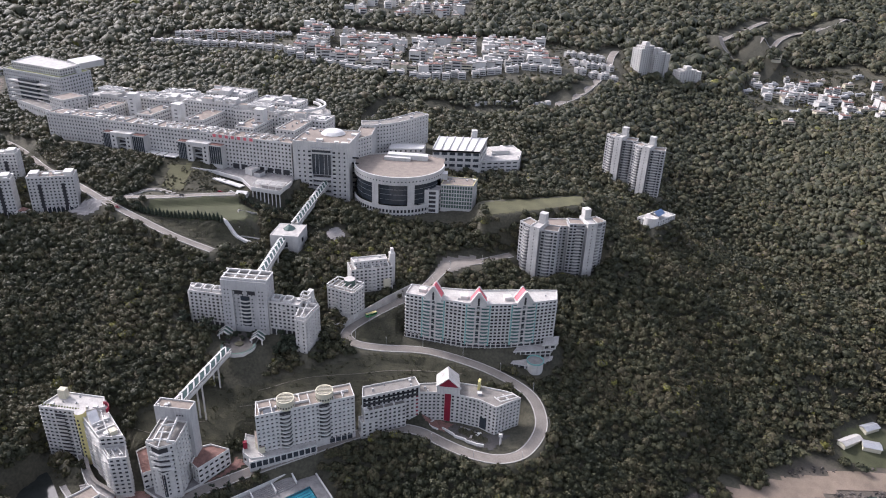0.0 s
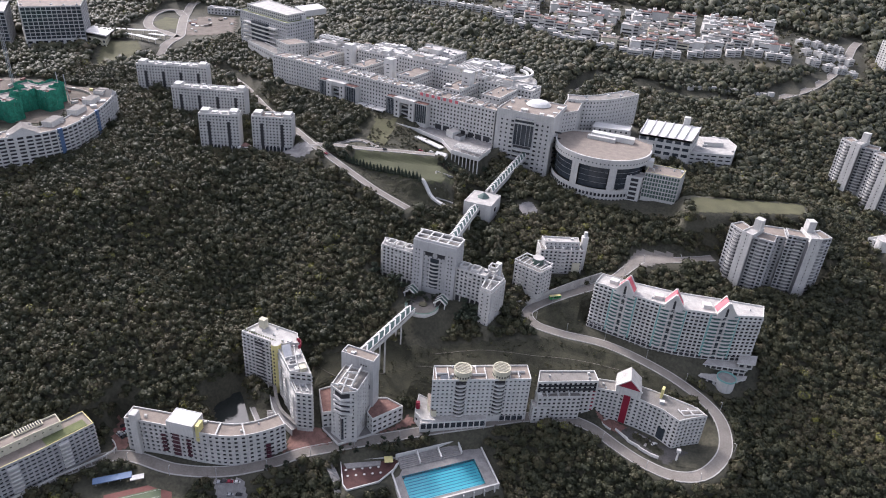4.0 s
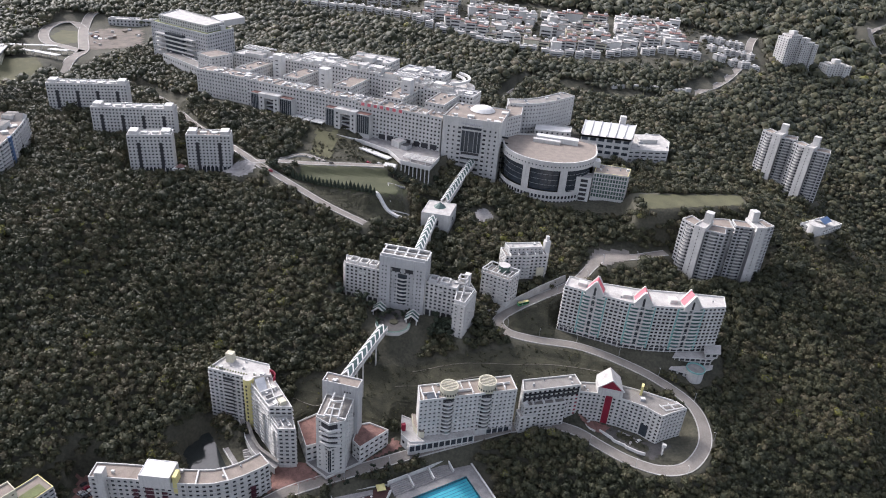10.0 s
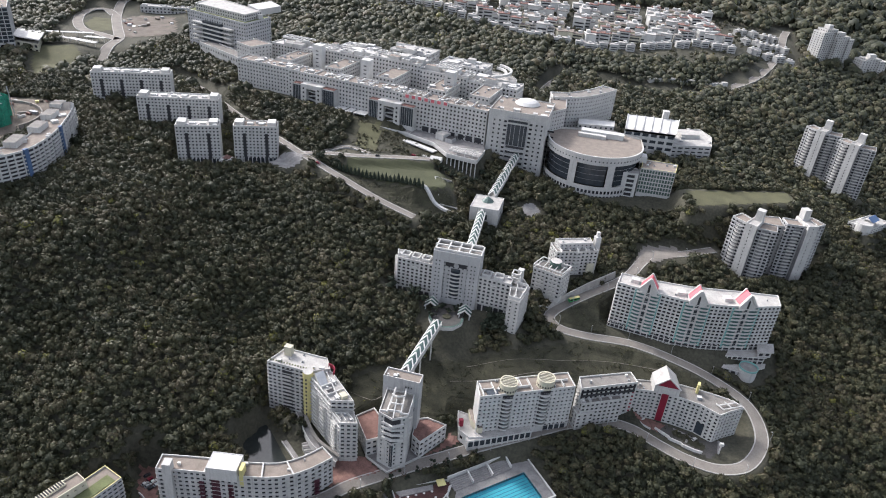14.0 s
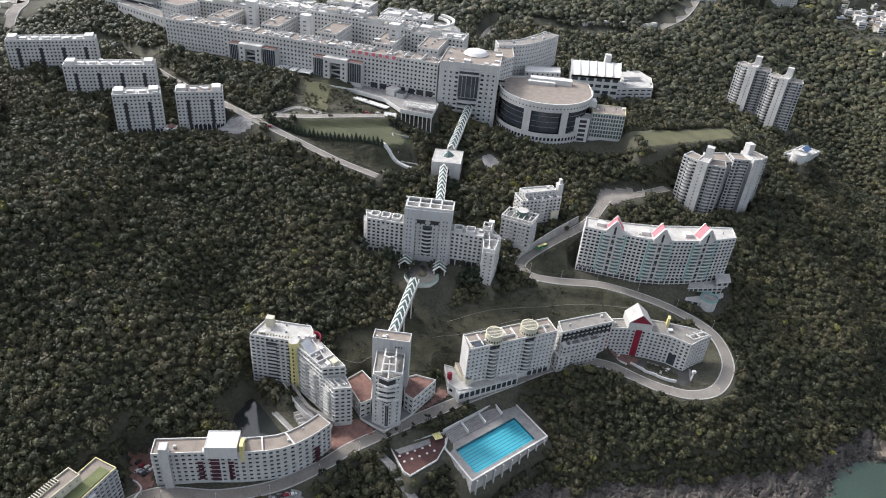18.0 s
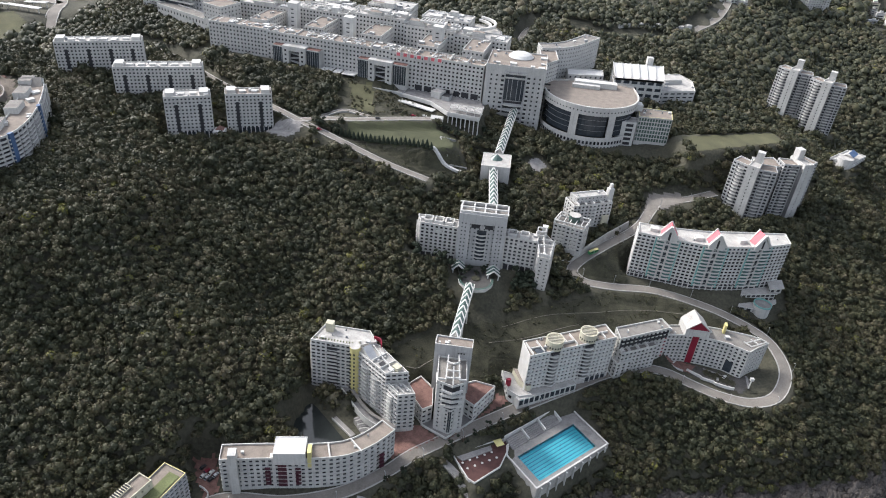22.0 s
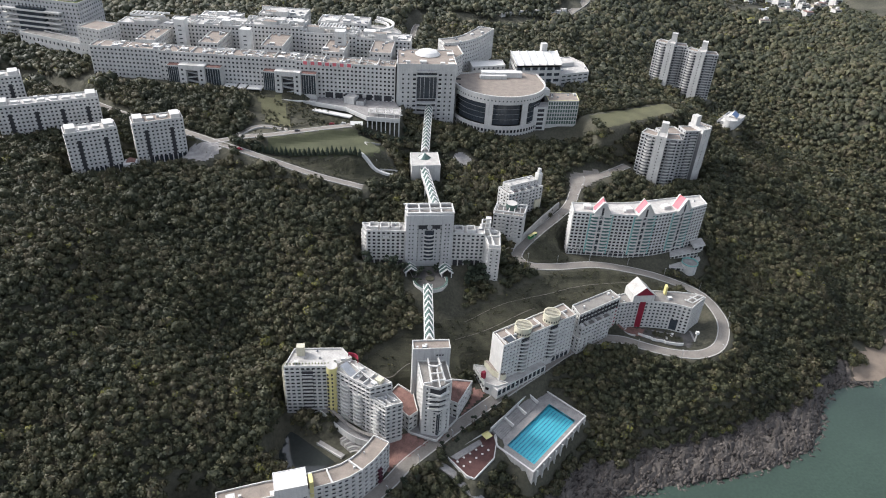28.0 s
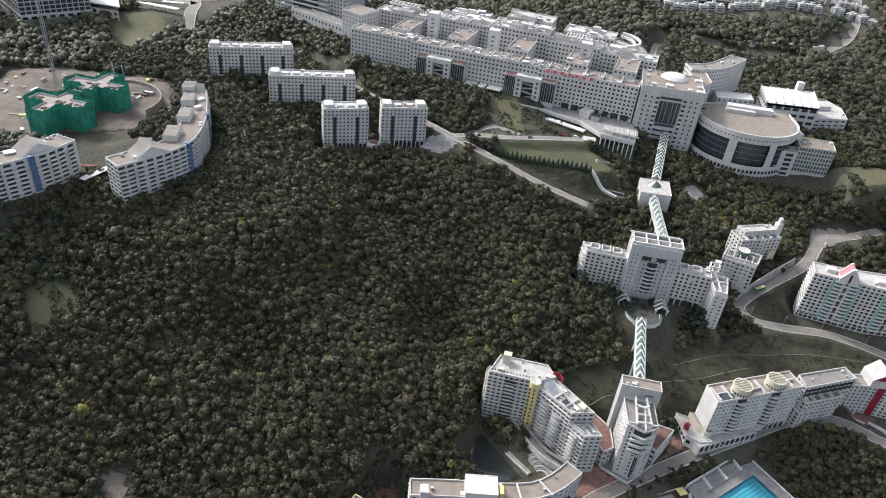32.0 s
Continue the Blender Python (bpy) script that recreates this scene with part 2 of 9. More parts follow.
pl.new(ripple.outputs[0], rbump.inputs["Height"])
pl.new(rbump.outputs[0], shine.inputs["Normal"])
pl.new(fres.outputs[0], both.inputs[0])
pl.new(clear.outputs[0], both.inputs[1])
pl.new(shine.outputs[0], both.inputs[2])
pl.new(both.outputs[0], pn["Material Output"].inputs[0])

GROUND = mat("forest_floor", (0.036, 0.038, 0.025), 0.95, 0.4, 30, 2.0, 0.6, hue=(0.066, 0.062, 0.044))
# the shore: sand and stone below the tree line
gn, gl = GROUND.node_tree.nodes, GROUND.node_tree.links
pos = gn.new("ShaderNodeNewGeometry")
sep = gn.new("ShaderNodeSeparateXYZ")
gl.new(pos.outputs["Position"], sep.inputs[0])
wob = gn.new("ShaderNodeTexNoise")
wob.inputs["Scale"].default_value = 0.06
gl.new(pos.outputs["Position"], wob.inputs["Vector"])
lift = gn.new("ShaderNodeMath")
lift.operation, lift.inputs[1].default_value = "MULTIPLY_ADD", 10.0
gl.new(wob.outputs[0], lift.inputs[0])
gl.new(sep.outputs["Z"], lift.inputs[2])
band = gn.new("ShaderNodeMapRange")
band.inputs["From Min"].default_value, band.inputs["From Max"].default_value = 8.0, 12.0
gl.new(lift.outputs[0], band.inputs["Value"])
mix = gn.new("ShaderNodeMix")
mix.data_type = "RGBA"
gl.new(band.outputs[0], mix.inputs["Factor"])
old = gn["Principled BSDF"].inputs["Base Color"].links[0].from_socket
stone = gn.new("ShaderNodeValToRGB")
stone.color_ramp.elements[0].color, stone.color_ramp.elements[1].color = (0.045, 0.040, 0.034, 1), (0.15, 0.128, 0.102, 1)
gl.new(wob.outputs[0], stone.inputs[0])
gl.new(stone.outputs[0], mix.inputs["A"])
gl.new(old, mix.inputs["B"])
gl.new(mix.outputs["Result"], gn["Principled BSDF"].inputs["Base Color"])

# ---- lie of the land ----
HILLS_NEAR = [(335, 735, 75, -52), (405, 620, 60, -36), (-90, 625, 170, 44), (-350, 150, 100, -31), (350, 385, 100, -31), (130, 560, 100, 40), (-430, 560, 100, 15), (500, 400, 100, -34), (-100, 200, 100, -20), (-312, 329, 100, -12), (-490, 263, 60, -38), (-560, 430, 100, 20), (-330, 740, 100, 21), (-60, 400, 100, 17), (-220, 530, 60, 14), (43, 359, 60, 18), (-300, 80, 100, -42), (-430, 425, 45, 16), (-430, 350, 45, 11), (-385, 300, 45, 5), (-352, 385, 38, 12), (-325, 320, 38, 11), (-285, 392, 26, -17), (-262, 356, 28, 2), (-230, 430, 40, 5), (173, 425, 35, 13), (123, 388, 35, 4), (67, 336, 35, 6), (-170, 423, 25, 4)]
HILLS_FAR = [(100, 250, 300, -135), (0, 1800, 600, 98), (-1200, 2300, 600, 128), (1200, 2300, 600, 147), (470, 1010, 170, -24), (-1000, 800, 300, 36), (1300, 800, 300, 61), (0, 2400, 100, 63), (1300, 1500, 100, 47), (-800, 150, 170, -42), (600, 1228, 100, -30), (-1300, 1600, 300, 38), (700, 700, 100, 22), (400, 889, 100, -39), (690, 1080, 100, -20), (-230, 1137, 170, 16), (-850, 300, 100, 28), (150, 1034, 100, 11)]


def dist_poly(x, y, poly):
    """Distance outside a polygon, 0 inside."""
    d = np.full(x.shape, 1e9)
    inside = np.zeros(x.shape, bool)
    for (ax, ay), (bx, by) in zip(poly, poly[1:] + poly[:1]):
        ex, ey = bx - ax, by - ay
        t = np.clip(((x - ax) * ex + (y - ay) * ey) / (ex * ex + ey * ey), 0, 1)
        d = np.minimum(d, np.hypot(x - ax - t * ex, y - ay - t * ey))
        if ay != by:
            cross = ((ay > y) != (by > y)) & (x < ex * (y - ay) / (by - ay) + ax)
            inside ^= cross
    return np.where(inside, 0, d)


def dist_line(x, y, line):
    """Distance to a polyline of (x, y, z) and the height of its nearest place."""
    d, h = np.full(x.shape, 1e9), np.zeros(x.shape)
    for a, b in zip(line, line[1:]):
        ex, ey = b[0] - a[0], b[1] - a[1]
        t = np.clip(((x - a[0]) * ex + (y - a[1]) * ey) / (ex * ex + ey * ey), 0, 1)
        q = np.hypot(x - a[0] - t * ex, y - a[1] - t * ey)
        h = np.where(q < d, a[2] + t * (b[2] - a[2]), h)
        d = np.minimum(d, q)
    return d, h


def smooth_line(line, step=4.0):
    """A rounded line through the given places."""
    P = [Vector(p) for p in line]
    out = []
    for i in range(len(P) - 1):
        a, b, c, d = P[max(i - 1, 0)], P[i], P[i + 1], P[min(i + 2, len(P) - 1)]
        n = max(2, int((c - b).length / step))
        for k in range(n):
            t = k / n
            out.append(0.5 * ((2 * b) + (c - a) * t + (2 * a - 5 * b + 4 * c - d) * t * t + (3 * b - a - 3 * c + d) * t ** 3))
    return [tuple(p) for p in out] + [tuple(P[-1])]


ROADS = {
    "campus": (smooth_line([(-345, 205, 31), (-322, 240, 32), (-297, 263, 33), (-259, 264, 34), (-228, 272, 35), (-203, 287, 37), (-187, 300, 39), (-156, 319, 41), (-116, 342, 44), (-84, 359, 46), (-55, 374, 48), (-30, 380, 49.5), (-12, 378, 49), (6, 369, 47), (23, 361, 46), (43, 357, 45.5), (60, 361, 48), (72, 376, 52), (75, 392, 55), (70, 409, 59), (55, 422, 63), (29, 434, 68), (-9, 443, 73), (-45, 442, 75), (-66, 444, 77), (-74, 454, 79), (-66, 465, 82), (-47, 478, 88), (-17, 498, 96), (-3, 517, 102), (7, 530, 104), (33, 538, 105), (62, 552, 106)]), 4.6),
    "hill": (smooth_line([(-500, 716, 146), (-444, 676, 146), (-385, 620, 145), (-333, 582, 143), (-304, 558, 142), (-284, 545, 140), (-254, 530, 134), (-224, 516, 128), (-191, 505, 122)]), 3.2),
    "terrace": (smooth_line([(-304, 558, 142), (-280, 566, 142), (-259, 568, 142), (-222, 577, 142), (-192, 583, 142)]), 3.0),
    "village": (smooth_line([(130, 925, 147), (152, 945, 150), (196, 996, 156), (249, 1104, 166), (276, 1187, 178), (291, 1225, 181)]), 6.0),
    "back": (smooth_line([(-100, 800, 152), (-69, 893, 149), (7, 885, 143), (97, 897, 145)]), 3.0),
    "far_bend": (smooth_line([(660, 1500, 205), (560, 1400, 202), (500, 1330, 204), (505, 1290, 206), (545, 1285, 206), (600, 1330, 208), (680, 1420, 215), (820, 1480, 225)]), 6.0),
}
PADS = []
# water's edge and the foot of the wood above the rocks
SHORE = [(-150, 236), (-110, 256), (-78, 272), (-51, 281), (-4, 283), (25, 282), (48, 284), (76, 286), (105, 293), (127, 308), (142, 326), (156, 340), (171, 347), (188, 350)]
TREE_FOOT = [(-118, 268), (-84, 292), (-61, 304), (-41, 298), (-22, 309), (30, 311), (78, 320), (100, 324), (120, 331), (147, 345), (172, 360), (196, 371)]
ROCKS = SHORE[1:] + TREE_FOOT[::-1]
BAY = SHORE + [(230, 330), (260, 150), (-200, 150)]


def base_height(x, y):
    h = np.full(x.shape, 120.0)
    for cx, cy, r, a in HILLS_NEAR + HILLS_FAR:
        h = h + a * np.exp(-((x - cx) ** 2 + (y - cy) ** 2) / (2 * r * r))
    h = h + 2.2 * np.sin(x / 31 + 1.3 * np.sin(y / 43)) * np.sin(y / 37 + 0.6) + 1.0 * np.sin(x / 13 + y / 17) * np.sin(y / 11)
    return h


def height(x, y):
    x, y = np.asarray(x, float), np.asarray(y, float)
    h = base_height(x, y)
    clear = np.full(x.shape, 1e9)
    for poly, z, soft in PADS:
        away = dist_poly(x, y, poly)
        clear = np.minimum(clear, away)
        w = np.clip(1 - away / soft, 0, 1)
        w = w * w * (3 - 2 * w)
        h = h * (1 - w) + z * w
    for line, half in ROADS.values():
        d, z = dist_line(x, y, line)
        clear = np.minimum(clear, d)
        w = np.clip(1 - (d - half - 1.5) / 9, 0, 1)
        w = w * w * (3 - 2 * w)
        h = h * (1 - w) + (z - 0.35) * w
    # ridges and ravines running down the slope, fading out round the buildings
    k = np.clip((clear - 18) / 55, 0, 1) * np.clip((860 - y) / 120, 0, 1) * np.clip((h - 12) / 25, 0, 1)
    h = h + k * (4.0 * np.sin(x / 26 + 1.6 * np.sin(y / 74 + x / 190)) + 2.5 * np.sin(x / 11.5 + y / 41 + 1.2 * np.sin(y / 27)) + 2.0 * np.sin(y / 14 + x / 33))
    # the rocky shore
    ds, df = dist_line(x, y, [(*p, 0) for p in SHORE])[0], dist_line(x, y, [(*p, 0) for p in TREE_FOOT])[0]
    rocky, bay = dist_poly(x, y, ccw(ROCKS)) <= 0, dist_poly(x, y, ccw(BAY)) <= 0
    t = ds / np.maximum(ds + df, 0.1)
    crag = 1.4 * np.sin(x / 4.1 + y / 6.3 + np.sin(y / 5)) * np.sin(y / 3.7 - x / 9) + 0.9 * np.sin(x / 2.3 - y / 3.1)
    h = np.where(rocky, 0.2 + 9.5 * t ** 0.85 + crag * np.minimum(1, 4 * t * (1 - t)), h)
    w = np.clip(1 - df / 13, 0, 1) * ~rocky * ~bay
    h = h * (1 - w) + (9.7 + 0.5 * df) * w
    return np.where(bay, np.minimum(h, -0.4 - 0.1 * ds), h)


def at(x, y):
    return float(height(np.array([x]), np.array([y]))[0])


# ---- building kit ----
class Mesh:
    def __init__(self):
        self.v, self.f, self.m, self.mats = [], [], [], []

    def slot(self, material):
        if material not in self.mats:
            self.mats.append(material)
        return self.mats.index(material)

    def face(self, pts, material):
        n = len(self.v)
        self.v += [tuple(p) for p in pts]
        self.f.append(tuple(range(n, n + len(pts))))
        self.m.append(self.slot(material))

    def prism(self, poly, z0, z1, material, top=None, bottom=True):
        P = list(poly)
        for (ax, ay), (bx, by) in zip(P, P[1:] + P[:1]):
            self.face([(ax, ay, z0), (bx, by, z0), (bx, by, z1), (ax, ay, z1)], material)
        self.face([(x, y, z1) for x, y in P], top or material)
        if bottom:
            self.face([(x, y, z0) for x, y in reversed(P)], material)

    def box(self, cx, cy, z0, sx, sy, sz, material, ang=0.0, top=None):
        self.prism(rect(cx, cy, sx, sy, ang), z0, z0 + sz, material, top)

    def bar(self, a, b, w, h, material):
        """A beam between two places."""
        a, b = Vector(a), Vector(b)
        d = (b - a).normalized()
        s = d.cross(Vector((0, 0, 1)))
        s = (s.normalized() if s.length > 1e-4 else Vector((1, 0, 0))) * w / 2
        u = s.cross(d).normalized() * h / 2
        c = [a + s + u, a - s + u, a - s - u, a + s - u, b + s + u, b - s + u, b - s - u, b + s - u]
        for q in ((0, 1, 2, 3), (7, 6, 5, 4), (0, 4, 5, 1), (1, 5, 6, 2), (2, 6, 7, 3), (3, 7, 4, 0)):
            self.face([c[i] for i in q], material)

    def data(self, name, origin=(0, 0, 0)):
        me = bpy.data.meshes.new(name)
        ox, oy, oz = origin
        me.from_pydata([(x - ox, y - oy, z - oz) for x, y, z in self.v], [], self.f)
        for m in self.mats:
            me.materials.append(m)
        me.polygons.foreach_set("material_index", self.m)
        me.update()
        return me


def rect(cx, cy, sx, sy, ang=0.0):
    c, s = math.cos(radians(ang)), math.sin(radians(ang))
    return [(cx + c * u - s * v, cy + s * u + c * v) for u, v in ((-sx / 2, -sy / 2), (sx / 2, -sy / 2), (sx / 2, sy / 2), (-sx / 2, sy / 2))]


def disc(cx, cy, r, n=24, a0=0.0, a1=360.0):
    full = a1 - a0 >= 360
    return [(cx + r * math.cos(radians(a0 + (a1 - a0) * k / (n if full else n - 1))), cy + r * math.sin(radians(a0 + (a1 - a0) * k / (n if full else n - 1)))) for k in range(n)]


def area(P):
    return sum(a[0] * b[1] - b[0] * a[1] for a, b in zip(P, P[1:] + P[:1])) / 2


def ccw(P):
    P = list(P)
    return P if area(P) > 0 else P[::-1]


def inset(P, d):
    out = []
    for i in range(len(P)):
        a, b, c = Vector(P[i - 1]), Vector(P[i]), Vector(P[(i + 1) % len(P)])
        u, v = (b - a).normalized(), (c - b).normalized()
        n1, n2 = Vector((-u.y, u.x)), Vector((-v.y, v.x))
        k = n1 + n2
        k = k / max(0.35, k.dot(n1))
        out.append(tuple(b + k * d))
    return out


def centre(P):
    return sum(p[0] for p in P) / len(P), sum(p[1] for p in P) / len(P)


def slab(front, depth):
    """A closed outline: a front line and the same line set back by depth to its left."""
    F = [Vector(p) for p in front]
    back = []
    for i, p in enumerate(F):
        u = (F[min(i + 1, len(F) - 1)] - F[max(i - 1, 0)]).normalized()
        back.append(tuple(p + Vector((-u.y, u.x)) * depth))
    return [tuple(p) for p in F] + back[::-1]


BASE = {}


def thing(name, origin, label, category, group="", kind=""):
    ob = new(name)
    ob.location = origin
    ob.empty_display_size = 2
    BASE[ob.name] = Vector(origin)
    return tagged(ob, label, category, group, kind)


def part(name, mesh, parent, label="", kind=""):
    """Links a Mesh, in world places, as one part under a thing or a part."""
    org = BASE[parent.name]
    ob = new(name, mesh.data(name, org))
    ob.parent = parent
    BASE[ob.name] = org
    return tagged(ob, label, "", "", kind)


WINDOWS = {}


def window_mesh(w, h, glass, bars):
    """A recessed pane in a bevelled frame, one connected mesh."""
    key = (round(w, 2), round(h, 2), glass.name)
    if key not in WINDOWS:
        me = bpy.data.meshes.new("window")
        t = 0.1
        o = [(-w / 2, -0.08, -h / 2), (w / 2, -0.08, -h / 2), (w / 2, -0.08, h / 2), (-w / 2, -0.08, h / 2)]
        i = [(-w / 2 + t, 0, -h / 2 + t), (w / 2 - t, 0, -h / 2 + t), (w / 2 - t, 0, h / 2 - t), (-w / 2 + t, 0, h / 2 - t)]
        me.from_pydata(o + i, [], [(4, 5, 6, 7), (0, 1, 5, 4), (1, 2, 6, 5), (2, 3, 7, 6), (3, 0, 4, 7)])
        me.materials.append(glass)
        me.materials.append(FRAME)
        me.polygons.foreach_set("material_index", [0, 1, 1, 1, 1])
        me.update()
        WINDOWS[key] = me
    return WINDOWS[key]


def facade(m, wins, a, b, z0, z1, wall, storey, bay, win, ground=0.0, depth=0.5, ledge=0.0):
    """One wall with openings; wins collects the windows that sit in them."""
    ax, ay = a
    ux, uy = b[0] - ax, b[1] - ay
    L = math.hypot(ux, uy)
    ux, uy = ux / L, uy / L
    nx, ny = -uy, ux
    w, h = win
    rows = max(1, int(round((z1 - z0 - ground) / storey)))
    cols = int(L / bay) if w else 0

    def P(s, z, k=0.0):
        return (ax + ux * s + nx * k, ay + uy * s + ny * k, z)

    if cols == 0 or L < w + 0.8:
        m.face([P(0, z0), P(L, z0), P(L, z1), P(0, z1)], wall)
        return
    if ground:
        m.face([P(0, z0), P(L, z0), P(L, z0 + ground), P(0, z0 + ground)], wall)
    ch, cw = (z1 - z0 - ground) / rows, L / cols
    hh = min(h, ch - 0.7)
    for r in range(rows):
        zb = z0 + ground + r * ch
        s0, s1 = zb + (ch - hh) * 0.5, zb + (ch + hh) * 0.5
        if not ledge:
            m.face([P(0, zb), P(L, zb), P(L, s0), P(0, s0)], wall)
        m.face([P(0, s1), P(L, s1), P(L, zb + ch), P(0, zb + ch)], wall)
        if ledge:
            q0, q1 = s0 - 0.32, s0 - 0.05
            m.face([P(0, zb), P(L, zb), P(L, q0), P(0, q0)], wall)
            m.face([P(0, q1), P(L, q1), P(L, s0), P(0, s0)], wall)
            m.face([P(0, q0, -ledge), P(L, q0, -ledge), P(L, q1, -ledge), P(0, q1, -ledge)], wall)
            m.face([P(0, q1, -ledge), P(L, q1, -ledge), P(L, q1), P(0, q1)], wall)
            m.face([P(0, q0), P(L, q0), P(L, q0, -ledge), P(0, q0, -ledge)], wall)
        edge = 0.0
        for c in range(cols):
            l, g = (c + 0.5) * cw - w / 2, (c + 0.5) * cw + w / 2
            m.face([P(edge, s0), P(l, s0), P(l, s1), P(edge, s1)], wall)
            m.face([P(l, s0), P(l, s0, depth), P(l, s1, depth), P(l, s1)], wall)
            m.face([P(g, s0, depth), P(g, s0), P(g, s1), P(g, s1, depth)], wall)
            m.face([P(l, s0), P(g, s0), P(g, s0, depth), P(l, s0, depth)], wall)
            m.face([P(l, s1, depth), P(g, s1, depth), P(g, s1), P(l, s1)], wall)
            wins.append((P((l + g) / 2, (s0 + s1) / 2, depth), math.atan2(uy, ux), w, hh))
            edge = g
        m.face([P(edge, s0), P(L, s0), P(L, s1), P(edge, s1)], wall)


OWN = {"academic_building": 130, "residence_hall": 160, "apartment_block": 100, "residential_tower": 60, "curved_wing": 60, "crescent_flats": 50, "laboratory_block": 50, "lift_tower": 90, "staff_block": 60, "podium": 30, "entrance_tower": 30, "library_drum": 80}
USED = {}


def add_windows(ob, wins, glass, limit, bars):
    """Windows as parts of their own, those that look to the sea first; the rest joined."""
    ox, oy, oz = BASE[ob.name]
    rest = Mesh()
    wins.sort(key=lambda q: (-round(math.cos(q[1]), 1), -q[0][2], q[0][0]))
    left = min(limit, OWN.get(ob.name.split(".")[0], 24) - USED.get(ob.name, 0))
    for i, (p, ang, w, h) in enumerate(wins):
        if i < left:
            o = new("window", window_mesh(w, h, glass, bars))
            o.parent = ob
            o.matrix_basis = Matrix.Translation((p[0] - ox, p[1] - oy, p[2] - oz)) @ Matrix.Rotation(ang, 4, "Z")
            USED[ob.name] = USED.get(ob.name, 0) + 1
        else:
            c, s = math.cos(ang), math.sin(ang)
            rest.face([(p[0] + c * u, p[1] + s * u, p[2] + v) for u, v in ((-w / 2, -h / 2), (w / 2, -h / 2), (w / 2, h / 2), (-w / 2, h / 2))], glass)
    if rest.f:
        part("glazing", rest, ob, "", "stuff")


def shell(ob, name, poly, z0, z1, wall=WALL, roof=ROOF, storey=3.1, bay=3.3, win=(1.9, 1.75), plain=(), par=1.1, ground=0.0, glass=GLASS, limit=300, bars=1, coping=WHITE, special=None, ledge=0.0):
    """Walls with windows, parapet and roof deck for one outline, as parts of a thing."""
    P = ccw(poly)
    m, wins = Mesh(), []
    zr = z1 - par
    for i, (a, b) in enumerate(zip(P, P[1:] + P[:1])):
        kw = dict(storey=storey, bay=bay, win=win, ground=ground, ledge=ledge)
        if special and i in special:
            kw.update(special[i])
        if i in plain:
            kw["win"] = (0, 0)
        facade(m, wins, a, b, z0, zr, wall, **kw)
        m.face([(*a, zr), (*b, zr), (*b, z1), (*a, z1)], wall)
    I = inset(P, 0.45)
    for a, b, c, d in zip(P, P[1:] + P[:1], I[1:] + I[:1], I):
        m.face([(*a, z1), (*b, z1), (*c, z1), (*d, z1)], coping)
        m.face([(*d, z1), (*c, z1), (*c, zr), (*d, zr)], wall)
    part(name, m, ob)
    r = Mesh()
    r.prism(inset(P, 0.44), zr - 0.3, zr + 0.06, roof)
    part("roof", r, ob)
    add_windows(ob, wins, glass, limit, bars)
    return zr


def roof_kit(ob, poly, z, n, seed, big=3.0, mats=(WHITE, METAL, WALL)):
    """Plant, stair huts and tanks on a roof."""
    rnd = random.Random(seed)
    P = inset(ccw(poly), 1.2)
    xs, ys = [p[0] for p in P], [p[1] for p in P]
    a, b = Vector(P[0]), Vector(P[1])
    ang = math.degrees(math.atan2(b.y - a.y, b.x - a.x))
    done = 0
    for _ in range(n * 12):
        if done >= n:
            break
        x, y = rnd.uniform(min(xs), max(xs)), rnd.uniform(min(ys), max(ys))
        if dist_poly(np.array([x]), np.array([y]), P)[0] > 0:
            continue
        s = rnd.uniform(0.35, 1.0) * big
        m = Mesh()
        k = rnd.random()
        if k < 0.45:
            hgt = rnd.uniform(0.8, 2.2)
            m.box(x, y, z, s * 1.3, s, hgt, rnd.choice(mats), ang)
            m.box(x, y, z + hgt, s * 1.38, s * 1.08, 0.15, WHITE, ang)
            part("stair_hut" if hgt > 1.8 else "plant_housing", m, ob)
        elif k < 0.8:
            m.box(x, y, z, s * 0.7, s * 0.45, 1.0, METAL, ang)
            m.prism(disc(x, y, s * 0.18, 8), z + 1.0, z + 1.2, DARK)
            part("air_conditioner", m, ob)
        else:
            m.prism(disc(x, y, s * 0.4, 12), z, z + 1.5, METAL)
            m.prism(disc(x, y, s * 0.2, 12), z + 1.5, z + 1.7, WHITE)
            part("water_tank", m, ob)
        done += 1


def pad(poly, z, soft=10.0, grow=2.0):
    PADS.append((inset(ccw(poly), -grow), z, soft))

